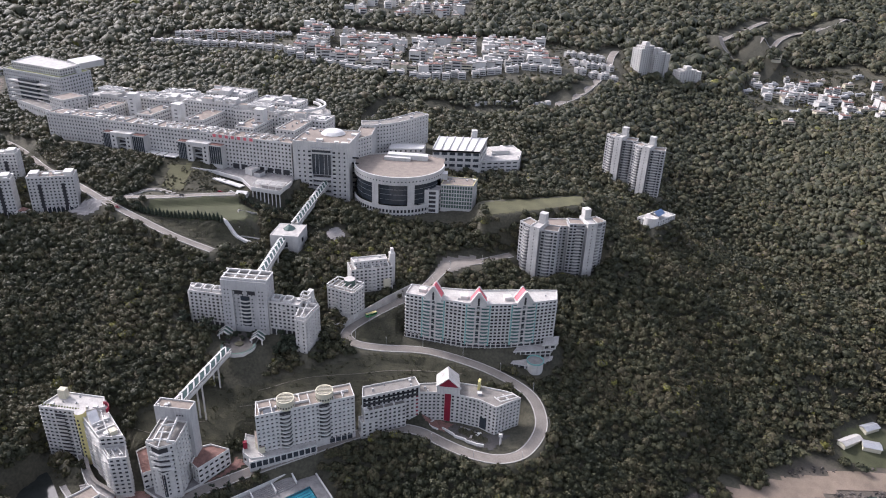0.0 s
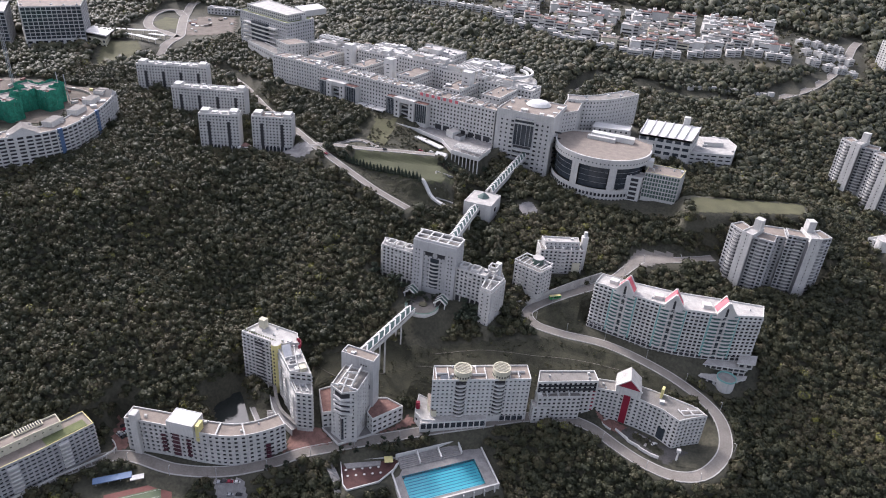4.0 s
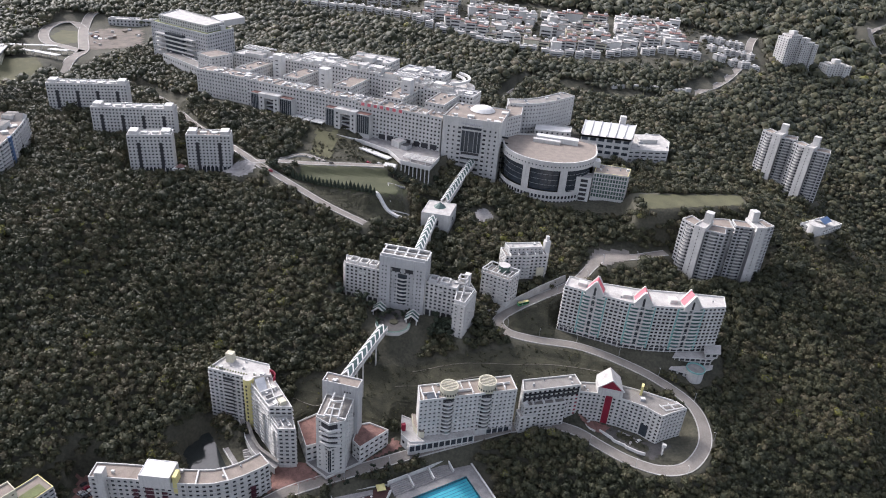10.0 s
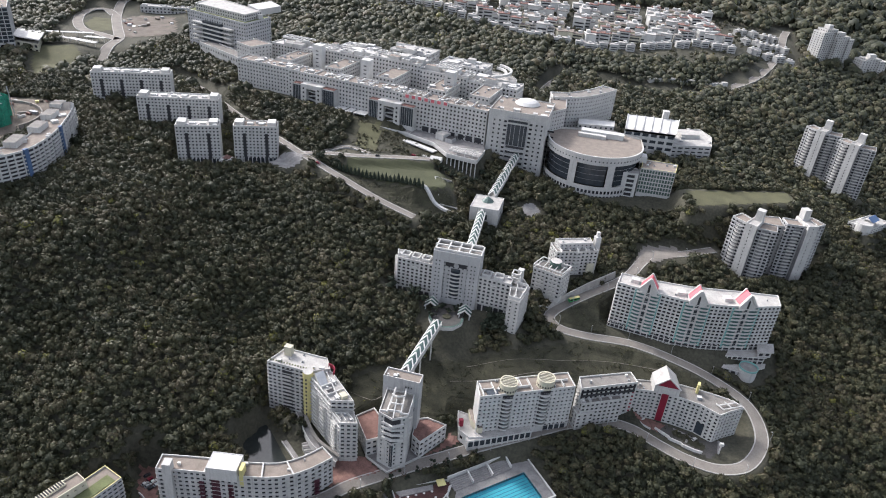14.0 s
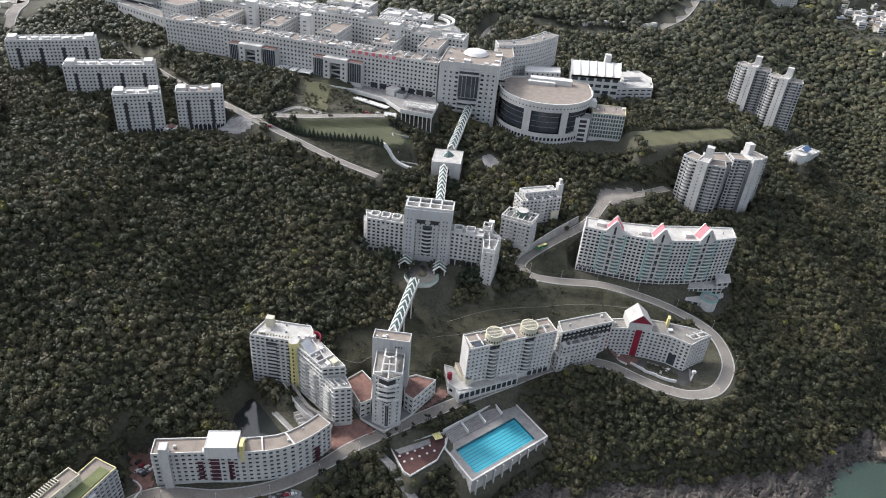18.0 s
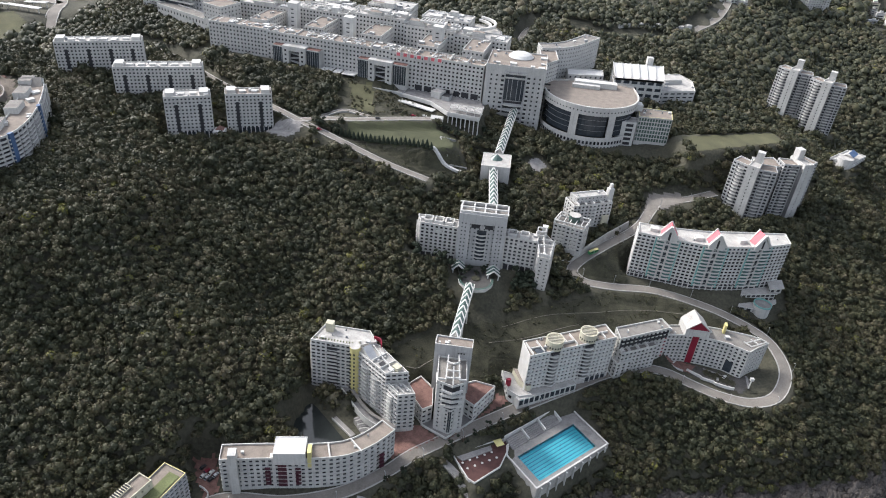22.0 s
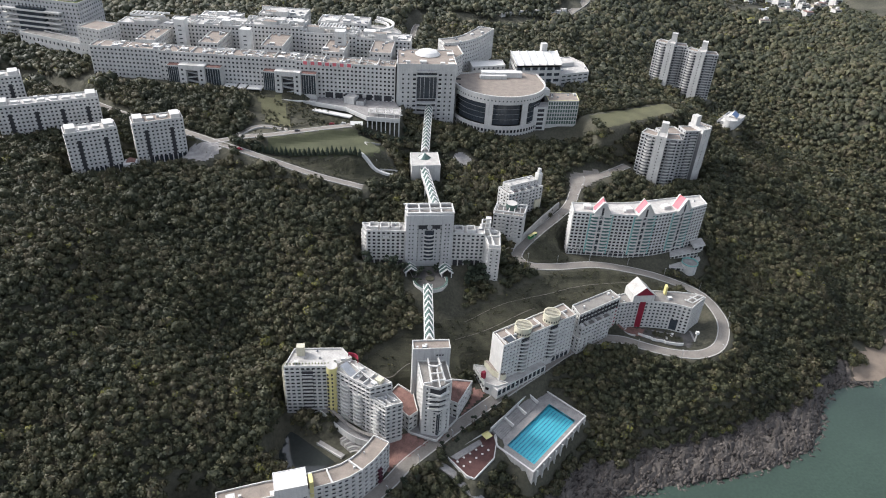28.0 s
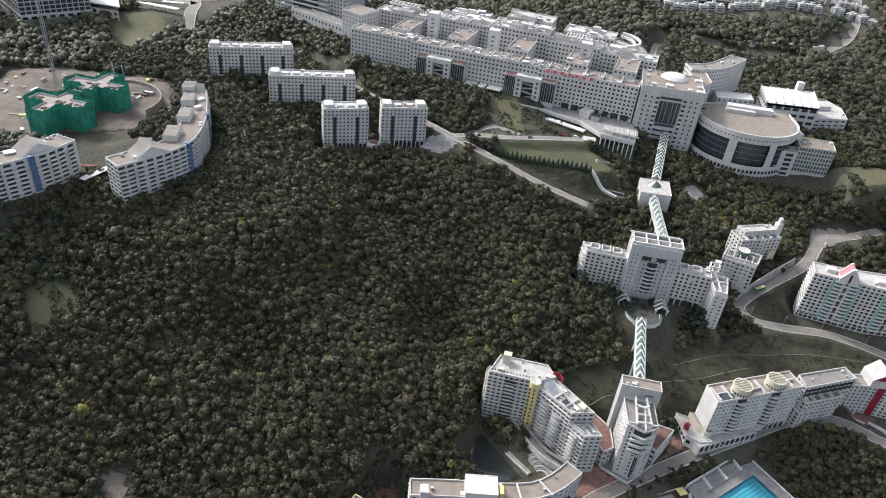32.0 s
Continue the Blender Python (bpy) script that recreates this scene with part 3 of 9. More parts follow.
# ---- outlines of the buildings ----
FRONT_W = smooth_line([(-295.5, 269.5, 0), (-270, 272.5, 0), (-248, 274, 0), (-225, 278.4, 0), (-210, 288, 0), (-199.5, 299.5, 0)], 6)
FOOT = {
    "west": slab([p[:2] for p in FRONT_W], 11),
    "far_west": slab([(-345, 190), (-337, 208), (-324, 232), (-311, 261)], 15),
    "bent_a": [(-258, 349), (-229, 345), (-216, 351), (-221, 361), (-251, 365)],
    "bent_b": [(-229, 345), (-208, 324.3), (-194, 327), (-214, 350), (-216, 351)],
    "bent_c": [(-208, 324.3), (-199.7, 315), (-189, 317), (-194, 327)],
    "lift_low": [(-179, 341), (-155.5, 338.5), (-154.6, 347), (-178, 349.5)],
    "lift_front": [(-176.5, 318.5), (-167, 314), (-158.5, 318.5), (-158, 338.6), (-176, 340.5)],
    "east": [(-117.5, 346.5), (-56.5, 371.5), (-61.5, 385), (-121, 361)],
    "east_podium": [(-128, 346), (-121, 340.5), (-112, 343), (-117.5, 346.5), (-121, 361), (-131, 364)],
    "curve_l": [(-52, 375), (-13, 391), (-17, 401), (-53, 387)],
    "mid_l": [(-194, 454), (-166, 449.5), (-164, 461), (-196, 466)],
    "mid_t": [(-166, 447.5), (-131, 444.5), (-129.5, 459), (-164.5, 462)],
    "mid_r": [(-131, 445), (-107, 440.5), (-105, 451), (-129.5, 455.5)],
    "mid_end": [(-107.5, 427), (-99, 424.5), (-92.5, 447), (-98, 459), (-106, 459)],
    "staff_a": [(-74, 489), (-41, 500.5), (-46, 514), (-79, 503)],
    "staff_b": [(-91, 473), (-69, 464), (-62, 477), (-84, 486)],
    "tower_a": [(64, 543), (82, 524), (91, 530), (108, 545), (98, 560), (76, 556)],
    "tower_b": [(104, 545), (121, 532), (130, 538), (148, 566), (136, 577), (108, 562)],
    "tower_c": [(187, 751), (203, 728), (216, 734), (208, 757), (192, 762)],
    "tower_d": [(208, 727), (224, 704), (238, 706), (232, 722), (214, 734)],
    "house": [(188, 612), (202, 600), (228, 622), (216, 634)],
    "block_1": slab([(-519, 597), (-452, 619)], 15),
    "block_2": slab([(-459, 569), (-390, 587)], 15),
    "block_3": slab([(-404, 530), (-370, 541.5)], 15),
    "block_4": slab([(-361, 549), (-325, 559)], 15),
    "academic": [(-415, 690), (-147, 622), (-140, 648), (-409, 716)],
    "lift_top": [(-148, 526), (-124, 524.5), (-121, 550), (-145, 551.5)],
    "sports": [(-14, 676), (35, 676), (44, 717), (-8, 717)],
    "sports_low": [(36, 690), (78, 700), (84, 731), (76, 753), (44, 742)],
    "frame": [(-29, 600), (-6, 599), (-2, 612), (-28, 616)],
    "glass": [(-4, 603), (26, 601), (31, 622), (0, 626)],
    "research": [(-524, 806), (-436, 766), (-424, 812), (-518, 868)],
    "crescent": slab([p[:2] for p in smooth_line([(-503, 400, 0), (-488, 420, 0), (-476, 440, 0), (-475, 462, 0), (-481, 490, 0), (-494, 525, 0), (-505, 547, 0)], 10)], 16),
    "crescent_w": slab([p[:2] for p in smooth_line([(-590, 366, 0), (-568, 385, 0), (-552, 408, 0), (-545, 428, 0)], 10)], 17),
    "green": [(-620, 472), (-560, 472), (-545, 490), (-545, 560), (-625, 560)],
    "gallery": [(-737, 676), (-690, 722), (-728, 775), (-792, 726)],
    "glass_hall": [(-803, 642), (-752, 668), (-797, 720), (-848, 690)],
}
CURVE_F = [(-13, 392), (2, 393), (16, 390.5), (30, 386), (41, 378.5)]
FOOT["curve_r"] = CURVE_F + [(48.5, 384), (59, 390), (50, 397), (32, 402), (12, 406), (-15, 402)]
FOOT["podium_low"] = [(-196, 341), (-183, 320), (-167, 314), (-151, 327), (-136.5, 346), (-150, 349), (-186, 351)]
FOOT["drum"] = disc(-45, 632, 44, 40, 180, 360) + [(-1, 652), (-30, 668), (-89, 655)]
FOOT["pink"] = [(-28, 462), (-15, 458.6), (3, 454), (19, 450), (38, 449.5), (54, 451.5), (74, 456), (90, 461), (92, 476), (60, 474), (28, 471), (-4, 473), (-24, 477)]
POOL = [(-82, 350), (-61, 320), (-113, 281), (-130, 304), (-130, 318)]

for key, z, soft in (("west", 35, 8), ("far_west", 33, 10), ("bent_a", 43, 12), ("bent_b", 42, 8), ("podium_low", 42, 8), ("east", 47, 8), ("east_podium", 46, 8), ("mid_l", 82, 10), ("mid_t", 83, 10), ("mid_r", 83, 8), ("mid_end", 79, 6), ("staff_a", 95, 8), ("staff_b", 90, 6), ("pink", 73.5, 8), ("tower_a", 93, 14), ("tower_b", 92, 14), ("tower_c", 119, 16), ("tower_d", 108, 14), ("house", 117, 12), ("block_1", 152, 12), ("block_2", 144, 10), ("block_3", 127.5, 12), ("block_4", 127.5, 10), ("academic", 154, 14), ("lift_top", 112, 10), ("sports", 140, 14), ("sports_low", 130, 14), ("frame", 126, 8), ("glass", 126, 8), ("research", 160, 20), ("crescent", 140, 12), ("crescent_w", 140, 12), ("green", 140, 20), ("gallery", 151, 25), ("glass_hall", 151, 25)):
    pad(FOOT[key], z, soft)
pad([(-8, 398), (0, 384), (24, 369), (42, 366), (56, 380), (60, 394), (30, 402)], 47.5, 6, 0)
pad([(-170, 446), (-128, 442), (-137, 420), (-150, 412), (-163, 420)], 82.0, 5, 0)
pad(POOL, 32.6, 7, -0.5)
pad([(38, 568), (36, 602), (132, 628), (138, 606)], 136.5, 10, 2)
pad([(-264, 562), (-184, 568), (-170, 542), (-194, 532)], 136, 9, 0)
pad([(-266, 318), (-258, 340), (-236, 330), (-222, 326), (-208, 316), (-212, 304), (-252, 300)], 36.5, 6, 0)
pad([(-300, 238), (-262, 262), (-240, 244), (-270, 218)], 30, 8, 2)
pad([(-305, 264), (-312, 274), (-318, 288), (-306, 292), (-301, 280), (-298, 268)], 34.5, 8, 0)
pad([(-162, 305), (-124, 320), (-126, 302), (-150, 280)], 35.5, 6, 1)
HILLYARD = [(-324, 560), (-302, 556), (-298, 546), (-312, 538), (-328, 545)]
pad(HILLYARD, 134.5, 5, 0)
pad([(-690, 780), (-620, 740), (-555, 850), (-640, 960), (-720, 900)], 156, 40, 0)
pad([(-220, 640), (-148, 622), (-150, 588), (-180, 592), (-205, 610)], 142, 10, 1)
pad([(-88, 622), (-140, 640), (-137, 628), (-86, 600), (-45, 586), (-3, 600)], 124, 10, 1)

# ---- ground: one sheet to the horizon ----
def axis(lo, hi, step, far_lo, far_hi):
    xs = list(np.arange(lo, hi + 0.1, step))
    s = step
    while xs[-1] < far_hi:
        s *= 1.14
        xs.append(xs[-1] + s)
    s = step
    while xs[0] > far_lo:
        s *= 1.14
        xs.insert(0, xs[0] - s)
    return np.array(xs)


gx, gy = axis(-640, 260, 4.0, -4600, 4600), axis(230, 760, 4.0, -2500, 4900)
X, Y = np.meshgrid(gx, gy)


def land(x, y):
    """The ground with the distant hills."""
    far = np.clip((np.hypot(x + 150, y - 500) - 1500) / 2500, 0, 1)
    return height(x, y) + far * (140 + 160 * np.sin(x / 620 + 1) * np.sin(y / 700)) * (y > 700)


Z = land(X, Y)
nx, ny = len(gx), len(gy)
idx = np.arange(nx * ny).reshape(ny, nx)
quads = np.stack([idx[:-1, :-1], idx[:-1, 1:], idx[1:, 1:], idx[1:, :-1]], -1).reshape(-1, 4)


def np_mesh(name, verts, faces, materials, smooth=False):
    """A mesh from arrays, all faces of one size."""
    me = bpy.data.meshes.new(name)
    k = faces.shape[1]
    me.vertices.add(len(verts))
    me.vertices.foreach_set("co", np.ascontiguousarray(verts, dtype=np.float32).ravel())
    me.loops.add(faces.size)
    me.loops.foreach_set("vertex_index", np.ascontiguousarray(faces, dtype=np.int32).ravel())
    me.polygons.add(len(faces))
    me.polygons.foreach_set("loop_start", np.arange(0, faces.size, k, dtype=np.int32))
    if smooth:
        me.polygons.foreach_set("use_smooth", np.ones(len(faces), bool))
    for m in materials:
        me.materials.append(m)
    me.update(calc_edges=True)
    return me


ground = new("ground", np_mesh("ground", np.stack([X.ravel(), Y.ravel(), Z.ravel()], -1), quads, [GROUND], True))


def at(x, y):
    """Height of the ground sheet at a place."""
    return float(sheet(np.array([float(x)]), np.array([float(y)]))[0])


def sheet(x, y):
    """Heights of the ground sheet, between its grid lines."""
    i = np.clip(np.searchsorted(gx, x) - 1, 0, nx - 2)
    j = np.clip(np.searchsorted(gy, y) - 1, 0, ny - 2)
    u, v = (x - gx[i]) / (gx[i + 1] - gx[i]), (y - gy[j]) / (gy[j + 1] - gy[j])
    return (Z[j, i] * (1 - u) + Z[j, i + 1] * u) * (1 - v) + (Z[j + 1, i] * (1 - u) + Z[j + 1, i + 1] * u) * v


tagged(ground, "steep wooded hillside falling to a rocky shore", "ground", kind="structure")
water = Mesh()
water.face([(-4000, -2400, 0), (4000, -2400, 0), (4000, 700, 0), (-4000, 700, 0)], SEA)
tagged(new("water", water.data("water")), "calm green sea water in a sheltered bay", "water", kind="structure")

# ---- roads with kerbs ----
def ribbon(name, line, half, label, kerb=True):
    P = [Vector(p) for p in line]
    m, k = Mesh(), Mesh()
    rows = []
    for i, p in enumerate(P):
        u = (P[min(i + 1, len(P) - 1)] - P[max(i - 1, 0)])
        u.z = 0
        u.normalize()
        rows.append((p, Vector((-u.y, u.x, 0))))
    for (p, n), (q, o) in zip(rows, rows[1:]):
        m.face([p - n * half, q - o * half, q + o * half, p + n * half], ASPHALT)
        for s in (-1, 1):
            a, b, c, d = p + n * s * half, q + o * s * half, q + o * s * (half + 0.7), p + n * s * (half + 0.7)
            up = Vector((0, 0, 0.16))
            low = Vector((0, 0, -1.2))
            f = [a + up, b + up, c + up, d + up]
            k.face(f if s < 0 else f[::-1], KERB)
            k.face([a, b, b + up, a + up], KERB)
            k.face([d + up, c + up, c + low, d + low], KERB)
    ob = tagged(new(name, m.data(name)), label, "road", kind="structure")
    if kerb:
        kb = new("kerb", k.data("kerb"))
        kb.parent = ob
    return ob


ribbon("road_campus", ROADS["campus"][0], 3.8, "pale concrete campus road looping round the hall")
ribbon("road_hill", ROADS["hill"][0], 3.0, "narrow pale road along the wooded slope")
ribbon("road_terrace", ROADS["terrace"][0], 2.8, "narrow road below the academic building")
ribbon("road_village", ROADS["village"][0], 5.0, "curving pale road towards the village")
ribbon("road_back", ROADS["back"][0], 2.6, "service road behind the curved wing")
FAR_LINE = smooth_line([(660, 1500, 0), (560, 1400, 0), (500, 1330, 0), (505, 1290, 0), (545, 1285, 0), (600, 1330, 0), (680, 1420, 0), (820, 1480, 0)], 10)
ribbon("road_far", [(x, y, at(x, y) + 1.6) for x, y, _ in FAR_LINE], 4.5, "distant looping road on a hillside")


def drape(name, poly, material, label, category, lift=0.3, step=3.0, kind="structure", parent=None, flat=None):
    """A sheet that follows the ground inside an outline."""
    xs, ys = [p[0] for p in poly], [p[1] for p in poly]
    ax, ay = np.arange(min(xs) - step, max(xs) + step, step), np.arange(min(ys) - step, max(ys) + step, step)
    gx_, gy_ = np.meshgrid(ax, ay)
    d = dist_poly(gx_, gy_, ccw(poly))
    zz = sheet(gx_, gy_) + lift if flat is None else np.full(gx_.shape, flat)
    m = Mesh()
    for j in range(len(ay) - 1):
        for i in range(len(ax) - 1):
            if max(d[j, i], d[j, i + 1], d[j + 1, i], d[j + 1, i + 1]) < step * 0.6:
                m.face([(gx_[j, i], gy_[j, i], zz[j, i]), (gx_[j, i + 1], gy_[j, i + 1], zz[j, i + 1]), (gx_[j + 1, i + 1], gy_[j + 1, i + 1], zz[j + 1, i + 1]), (gx_[j + 1, i], gy_[j + 1, i], zz[j + 1, i])], material)
    return tagged(new(name, m.data(name)), label, category, kind=kind)


GRASSY = [(-205, 342), (-184, 352), (-152, 352), (-130, 368), (-60, 392), (-20, 404), (20, 412), (42, 420), (20, 429), (-10, 437), (-46, 435), (-92, 420), (-132, 402), (-150, 396), (-178, 388), (-206, 372)]
drape("grass_slope", GRASSY, GRASS, "rough dark grass slope above the halls", "grass", 0.45)
for ln_ in ([(-130, 398), (-96, 410), (-60, 416), (-20, 424), (18, 424)], [(-206, 362), (-190, 360), (-176, 368), (-160, 372)], [(-140, 384), (-110, 392), (-74, 404)]):
    ln_ = smooth_line([(x, y, 0) for x, y in ln_], 3)
    ribbon("drain_channel", [(x, y, at(x, y) + 0.75) for x, y, _ in ln_], 0.18, "narrow concrete drain across the grass slope", False)
ISLAND = [(-66, 449), (-52, 448), (-32, 448), (-29, 464), (-22, 490), (-44, 472), (-66, 458)]
drape("grass_road_island", ISLAND, GRASS, "rough grass bank inside the road bend", "grass", 0.4)
LAWN_E = [(40, 568), (38, 600), (132, 626), (136, 606)]
drape("lawn_field", LAWN_E, LAWN_DRY, "flat mown playing field among trees", "lawn", 0.4)
LAWN_W = [(-268, 553), (-258, 564), (-222, 572), (-190, 577), (-168, 566), (-166, 541), (-192, 532), (-232, 542)]
LOWER = [(-278, 549), (-232, 541), (-192, 531), (-166, 540), (-160, 530), (-190, 512), (-230, 524), (-262, 538)]
drape("grass_bank", LOWER, GRASS, "rough dark grass bank below the cypress row", "grass", 0.4)
drape("lawn_terrace", LAWN_W, LAWN, "terraced lawn below the academic building", "lawn", 0.4)
CLEARING = [(-690, 780), (-625, 748), (-596, 730), (-560, 850), (-600, 945), (-660, 965), (-730, 940), (-720, 890)]
LOT_N = [(-668, 895), (-653, 930), (-610, 937), (-565, 854), (-609, 804)]
drape("bare_ground", LOT_N, BARE, "bare earth of a cleared building site", "earth", 0.5, 6)
SLOPE_W = [(-652, 690), (-675, 735), (-640, 752), (-612, 724), (-606, 674), (-625, 660)]
drape("lawn_slope", SLOPE_W, LAWN_DRY, "open dry lawn below the hilltop pavilion", "lawn", 0.5, 4)
drape("lawn_island", [(-690, 850), (-700, 890), (-676, 892), (-640, 840), (-655, 815)], LAWN_DRY, "grass island inside the road bend", "lawn", 0.5, 4)
for nm_, pts_ in (("road_hilltop", [(-592, 722), (-605, 768), (-614, 802), (-648, 856), (-680, 909), (-697, 951), (-700, 1007)]), ("road_hilltop_spur", [(-612, 795), (-640, 808), (-674, 822), (-706, 862), (-724, 904), (-708, 929), (-684, 912)])):
    ln_ = smooth_line([(x, y, 0) for x, y in pts_], 6)
    ribbon(nm_, [(x, y, at(x, y) + 0.8) for x, y, _ in ln_], 5.5, "pale concrete road on the hilltop")
GARDEN_OPEN = [(-288, 574), (-246, 577), (-192, 587), (-216, 626), (-244, 640), (-274, 645), (-276, 612), (-266, 596)]
PATCH = [(-263, 592), (-270, 634), (-249, 636), (-243, 586)]
PLAZA = [(-203, 318), (-186, 321), (-166, 311), (-140, 338), (-134, 350), (-126, 345), (-156, 323), (-187, 304), (-201, 296)]
drape("plaza", PLAZA, BRICK, "red brick paved forecourt between the halls", "paving", 0.5, 2)
YARD = [(-10, 391), (0, 383), (24, 369), (40, 365), (53, 378), (46, 381), (38, 378), (28, 384), (14, 388), (0, 391)]
drape("forecourt", YARD, PAVING_DARK, "paved forecourt inside the loop road", "paving", 0.4, 2)
drape("entrance_paving", [(-12, 391), (-2, 383), (6, 380), (12, 388), (2, 392)], BRICK, "red brick paving before the gabled entrance", "paving", 0.55, 1.2)
drape("yard_bed", [(17, 385), (28, 380), (37, 374), (35, 370), (26, 373), (16, 379)], GRASS, "dark planted bed in the loop forecourt", "grass", 0.6, 1.2)
drape("verge_loop", [(43, 380), (50, 385), (60, 391), (52, 398), (56, 402), (66, 396), (69, 388), (66, 376), (57, 367), (46, 366)], GROUND, "bare earth verge inside the road loop", "earth", 0.35, 2)
YARD_W = [(-305, 264), (-312, 274), (-318, 288), (-306, 292), (-301, 280), (-298, 268)]
drape("side_yard", YARD_W, BRICK, "red brick yard between two halls", "paving", 0.5, 2)
SITE = [(-690, 470), (-630, 470), (-590, 482), (-548, 500), (-540, 560), (-556, 592), (-620, 600), (-690, 580)]
drape("site_ground", SITE, BARE, "muddy ground of a construction site", "earth", 0.5, 5)
drape("junction", [(-10, 512), (0, 540), (30, 546), (30, 532), (8, 520)], ASPHALT, "wide road junction on the hill", "road", 0.55, 2)
GARDEN = [(-420, 686), (-150, 618), (-158, 592), (-205, 590), (-300, 618), (-425, 655)]
drape("garden_slope", GARDEN, GRASS, "dark shrubby garden slope below the academic building", "grass", 0.45, 4)
drape("lawn_patch", PATCH, LAWN_DRY, "small dry lawn patch on the garden slope", "lawn", 0.6, 3)
ln_ = smooth_line([(-289, 573, 0), (-274, 584, 0), (-262, 585, 0), (-246, 577, 0)], 3)
ribbon("path_garden", [(x, y, at(x, y) + 0.8) for x, y, _ in ln_], 1.6, "curved pale garden path")
drape("hill_forecourt", HILLYARD, PAVING, "pale paved forecourt beside the apartment blocks", "paving", 0.5, 2)
LOT = [(-232, 264), (-214, 271), (-208, 265), (-226, 258)]
drape("car_lot", LOT, PAVING, "small paved car lot beside the road", "paving", 0.6, 1.5)
CLEARED = [(-545, 345), (-520, 352), (-498, 340), (-500, 322), (-522, 310), (-540, 322)]
drape("grass_clearing", CLEARED, LAWN, "open grassy clearing in the hillside wood", "grass", 0.4)
SCAR = [(-462, 262), (-452, 266), (-440, 240), (-436, 222), (-444, 220), (-452, 240)]
drape("earth_scar", SCAR, BARE, "bare earth scar on the wooded slope", "earth", 0.4)
HUTLAWN = [(318, 414), (328, 436), (352, 446), (374, 438), (374, 412), (336, 404)]
drape("hut_lawn", HUTLAWN, LAWN, "patchy lawn round the beach huts", "lawn", 0.4)

# ---- halls along the road ----
def hall(key, name, label, z0, z1, roofkit=6, big=3.0, category="hall", group="", wallname="wall", **kw):
    P = ccw(FOOT[key])
    ob = thing(name, (*centre(P), z0), label, category, group)
    zr = shell(ob, wallname, P, z0 - 3, z1, **dict(dict(ground=3.0), **kw))
    if roofkit:
        roof_kit(ob, P, zr + 0.06, roofkit, len(key) * 7 + int(z1), big)
    return ob


def extra(ob, key, z0, z1, name="wall", kit=3, **kw):
    P = ccw(FOOT[key]) if isinstance(key, str) else ccw(key)
    zr = shell(ob, name, P, z0, z1, **kw)
    if kit:
        roof_kit(ob, P, zr + 0.06, kit, int(z1 * 3), 2.4)
    return zr


def box_part(ob, name, cx, cy, z0, sx, sy, sz, material, ang=0.0, top=None, label=""):
    m = Mesh()
    m.box(cx, cy, z0, sx, sy, sz, material, ang, top)
    return part(name, m, ob, label)


def balcony_stack(ob, a, b, z0, z1, step, out, material=WHITE, glass=None, name="balcony", bulge=0.5):
    """Curved balcony fronts, one a storey, along the wall line a-b."""
    a, b = Vector(a), Vector(b)
    u = (b - a).normalized()
    n = Vector((u.y, -u.x))
    L = (b - a).length
    edge = [a + u * L * k / 6 + n * (out + bulge * math.sin(math.pi * k / 6)) for k in range(7)]
    z = z0
    while z < z1 - 1.0:
        m = Mesh()
        ring = [tuple(a)] + [tuple(e) for e in edge] + [tuple(b)]
        m.prism(ccw(ring), z, z + 0.25, material)
        inner = [e - n * 0.15 for e in edge]
        for p, q, r, s in zip(edge, edge[1:], inner[1:], inner):
            m.face([(*p, z + 0.25), (*q, z + 0.25), (*q, z + 1.25), (*p, z + 1.25)], material)
            m.face([(*p, z + 1.25), (*q, z + 1.25), (*r, z + 1.25), (*s, z + 1.25)], material)
            m.face([(*r, z + 0.25), (*s, z + 0.25), (*s, z + 1.25), (*r, z + 1.25)], material)
        part(name, m, ob)
        z += step


def panel(ob, name, a, b, z0, z1, material, proud=0.25, label=""):
    """A cladding panel set proud of the wall line a-b."""
    a, b = Vector(a), Vector(b)
    u = (b - a).normalized()
    n = Vector((u.y, -u.x)) * proud
    m = Mesh()
    m.prism(ccw([tuple(a - n * 0.5), tuple(b - n * 0.5), tuple(b + n), tuple(a + n)]), z0, z1, material)
    return part(name, m, ob, label)


# long curved hall with the white stage block
west = hall("west", "residence_hall", "curved pale residence hall with white rooftop block and dark red panels", 35, 60, 8, 2.6, roof=ROOF_TAN, bay=3.2, win=(2.0, 1.9), storey=3.2, ledge=0.35)
extra(west, slab([(-265.8, 271.4), (-248, 272.6)], 12.5), 56, 65.4, "upper_block", 0, roof=ROOF_BRIGHT, win=(0, 0), par=0.4, wall=WHITE)
box_part(west, "stair_tower", -288, 270.5, 33, 4.6, 5.5, 33, WALL, 8)
panel(west, "entrance_panel", (-264, 273.1), (-259, 273.4), 36, 58, MAROON, 0.4, "dark red glazed entrance panel")
for x0, y0, n in ((-269.5, 272.1, 5), (-252.5, 273.4, 5), (-208.4, 289.3, 4)):
    for k in range(n):
        box_part(west, "bay_window", x0 + (2.2 if n == 4 else 0), y0, 38.5 + k * 3.2, 3.0, 1.6, 1.3, MAROON, 8 if n == 5 else 40)
box_part(west, "stair_fin", -246.3, 277, 52, 2.2, 6, 13, YELLOW, 5)
for k, (x, y) in enumerate(((-236, 281), (-221, 286))):
    box_part(west, "roof_beam", x, y, 59, 0.8, 11, 1.2, WHITE, 15 + 25 * k)

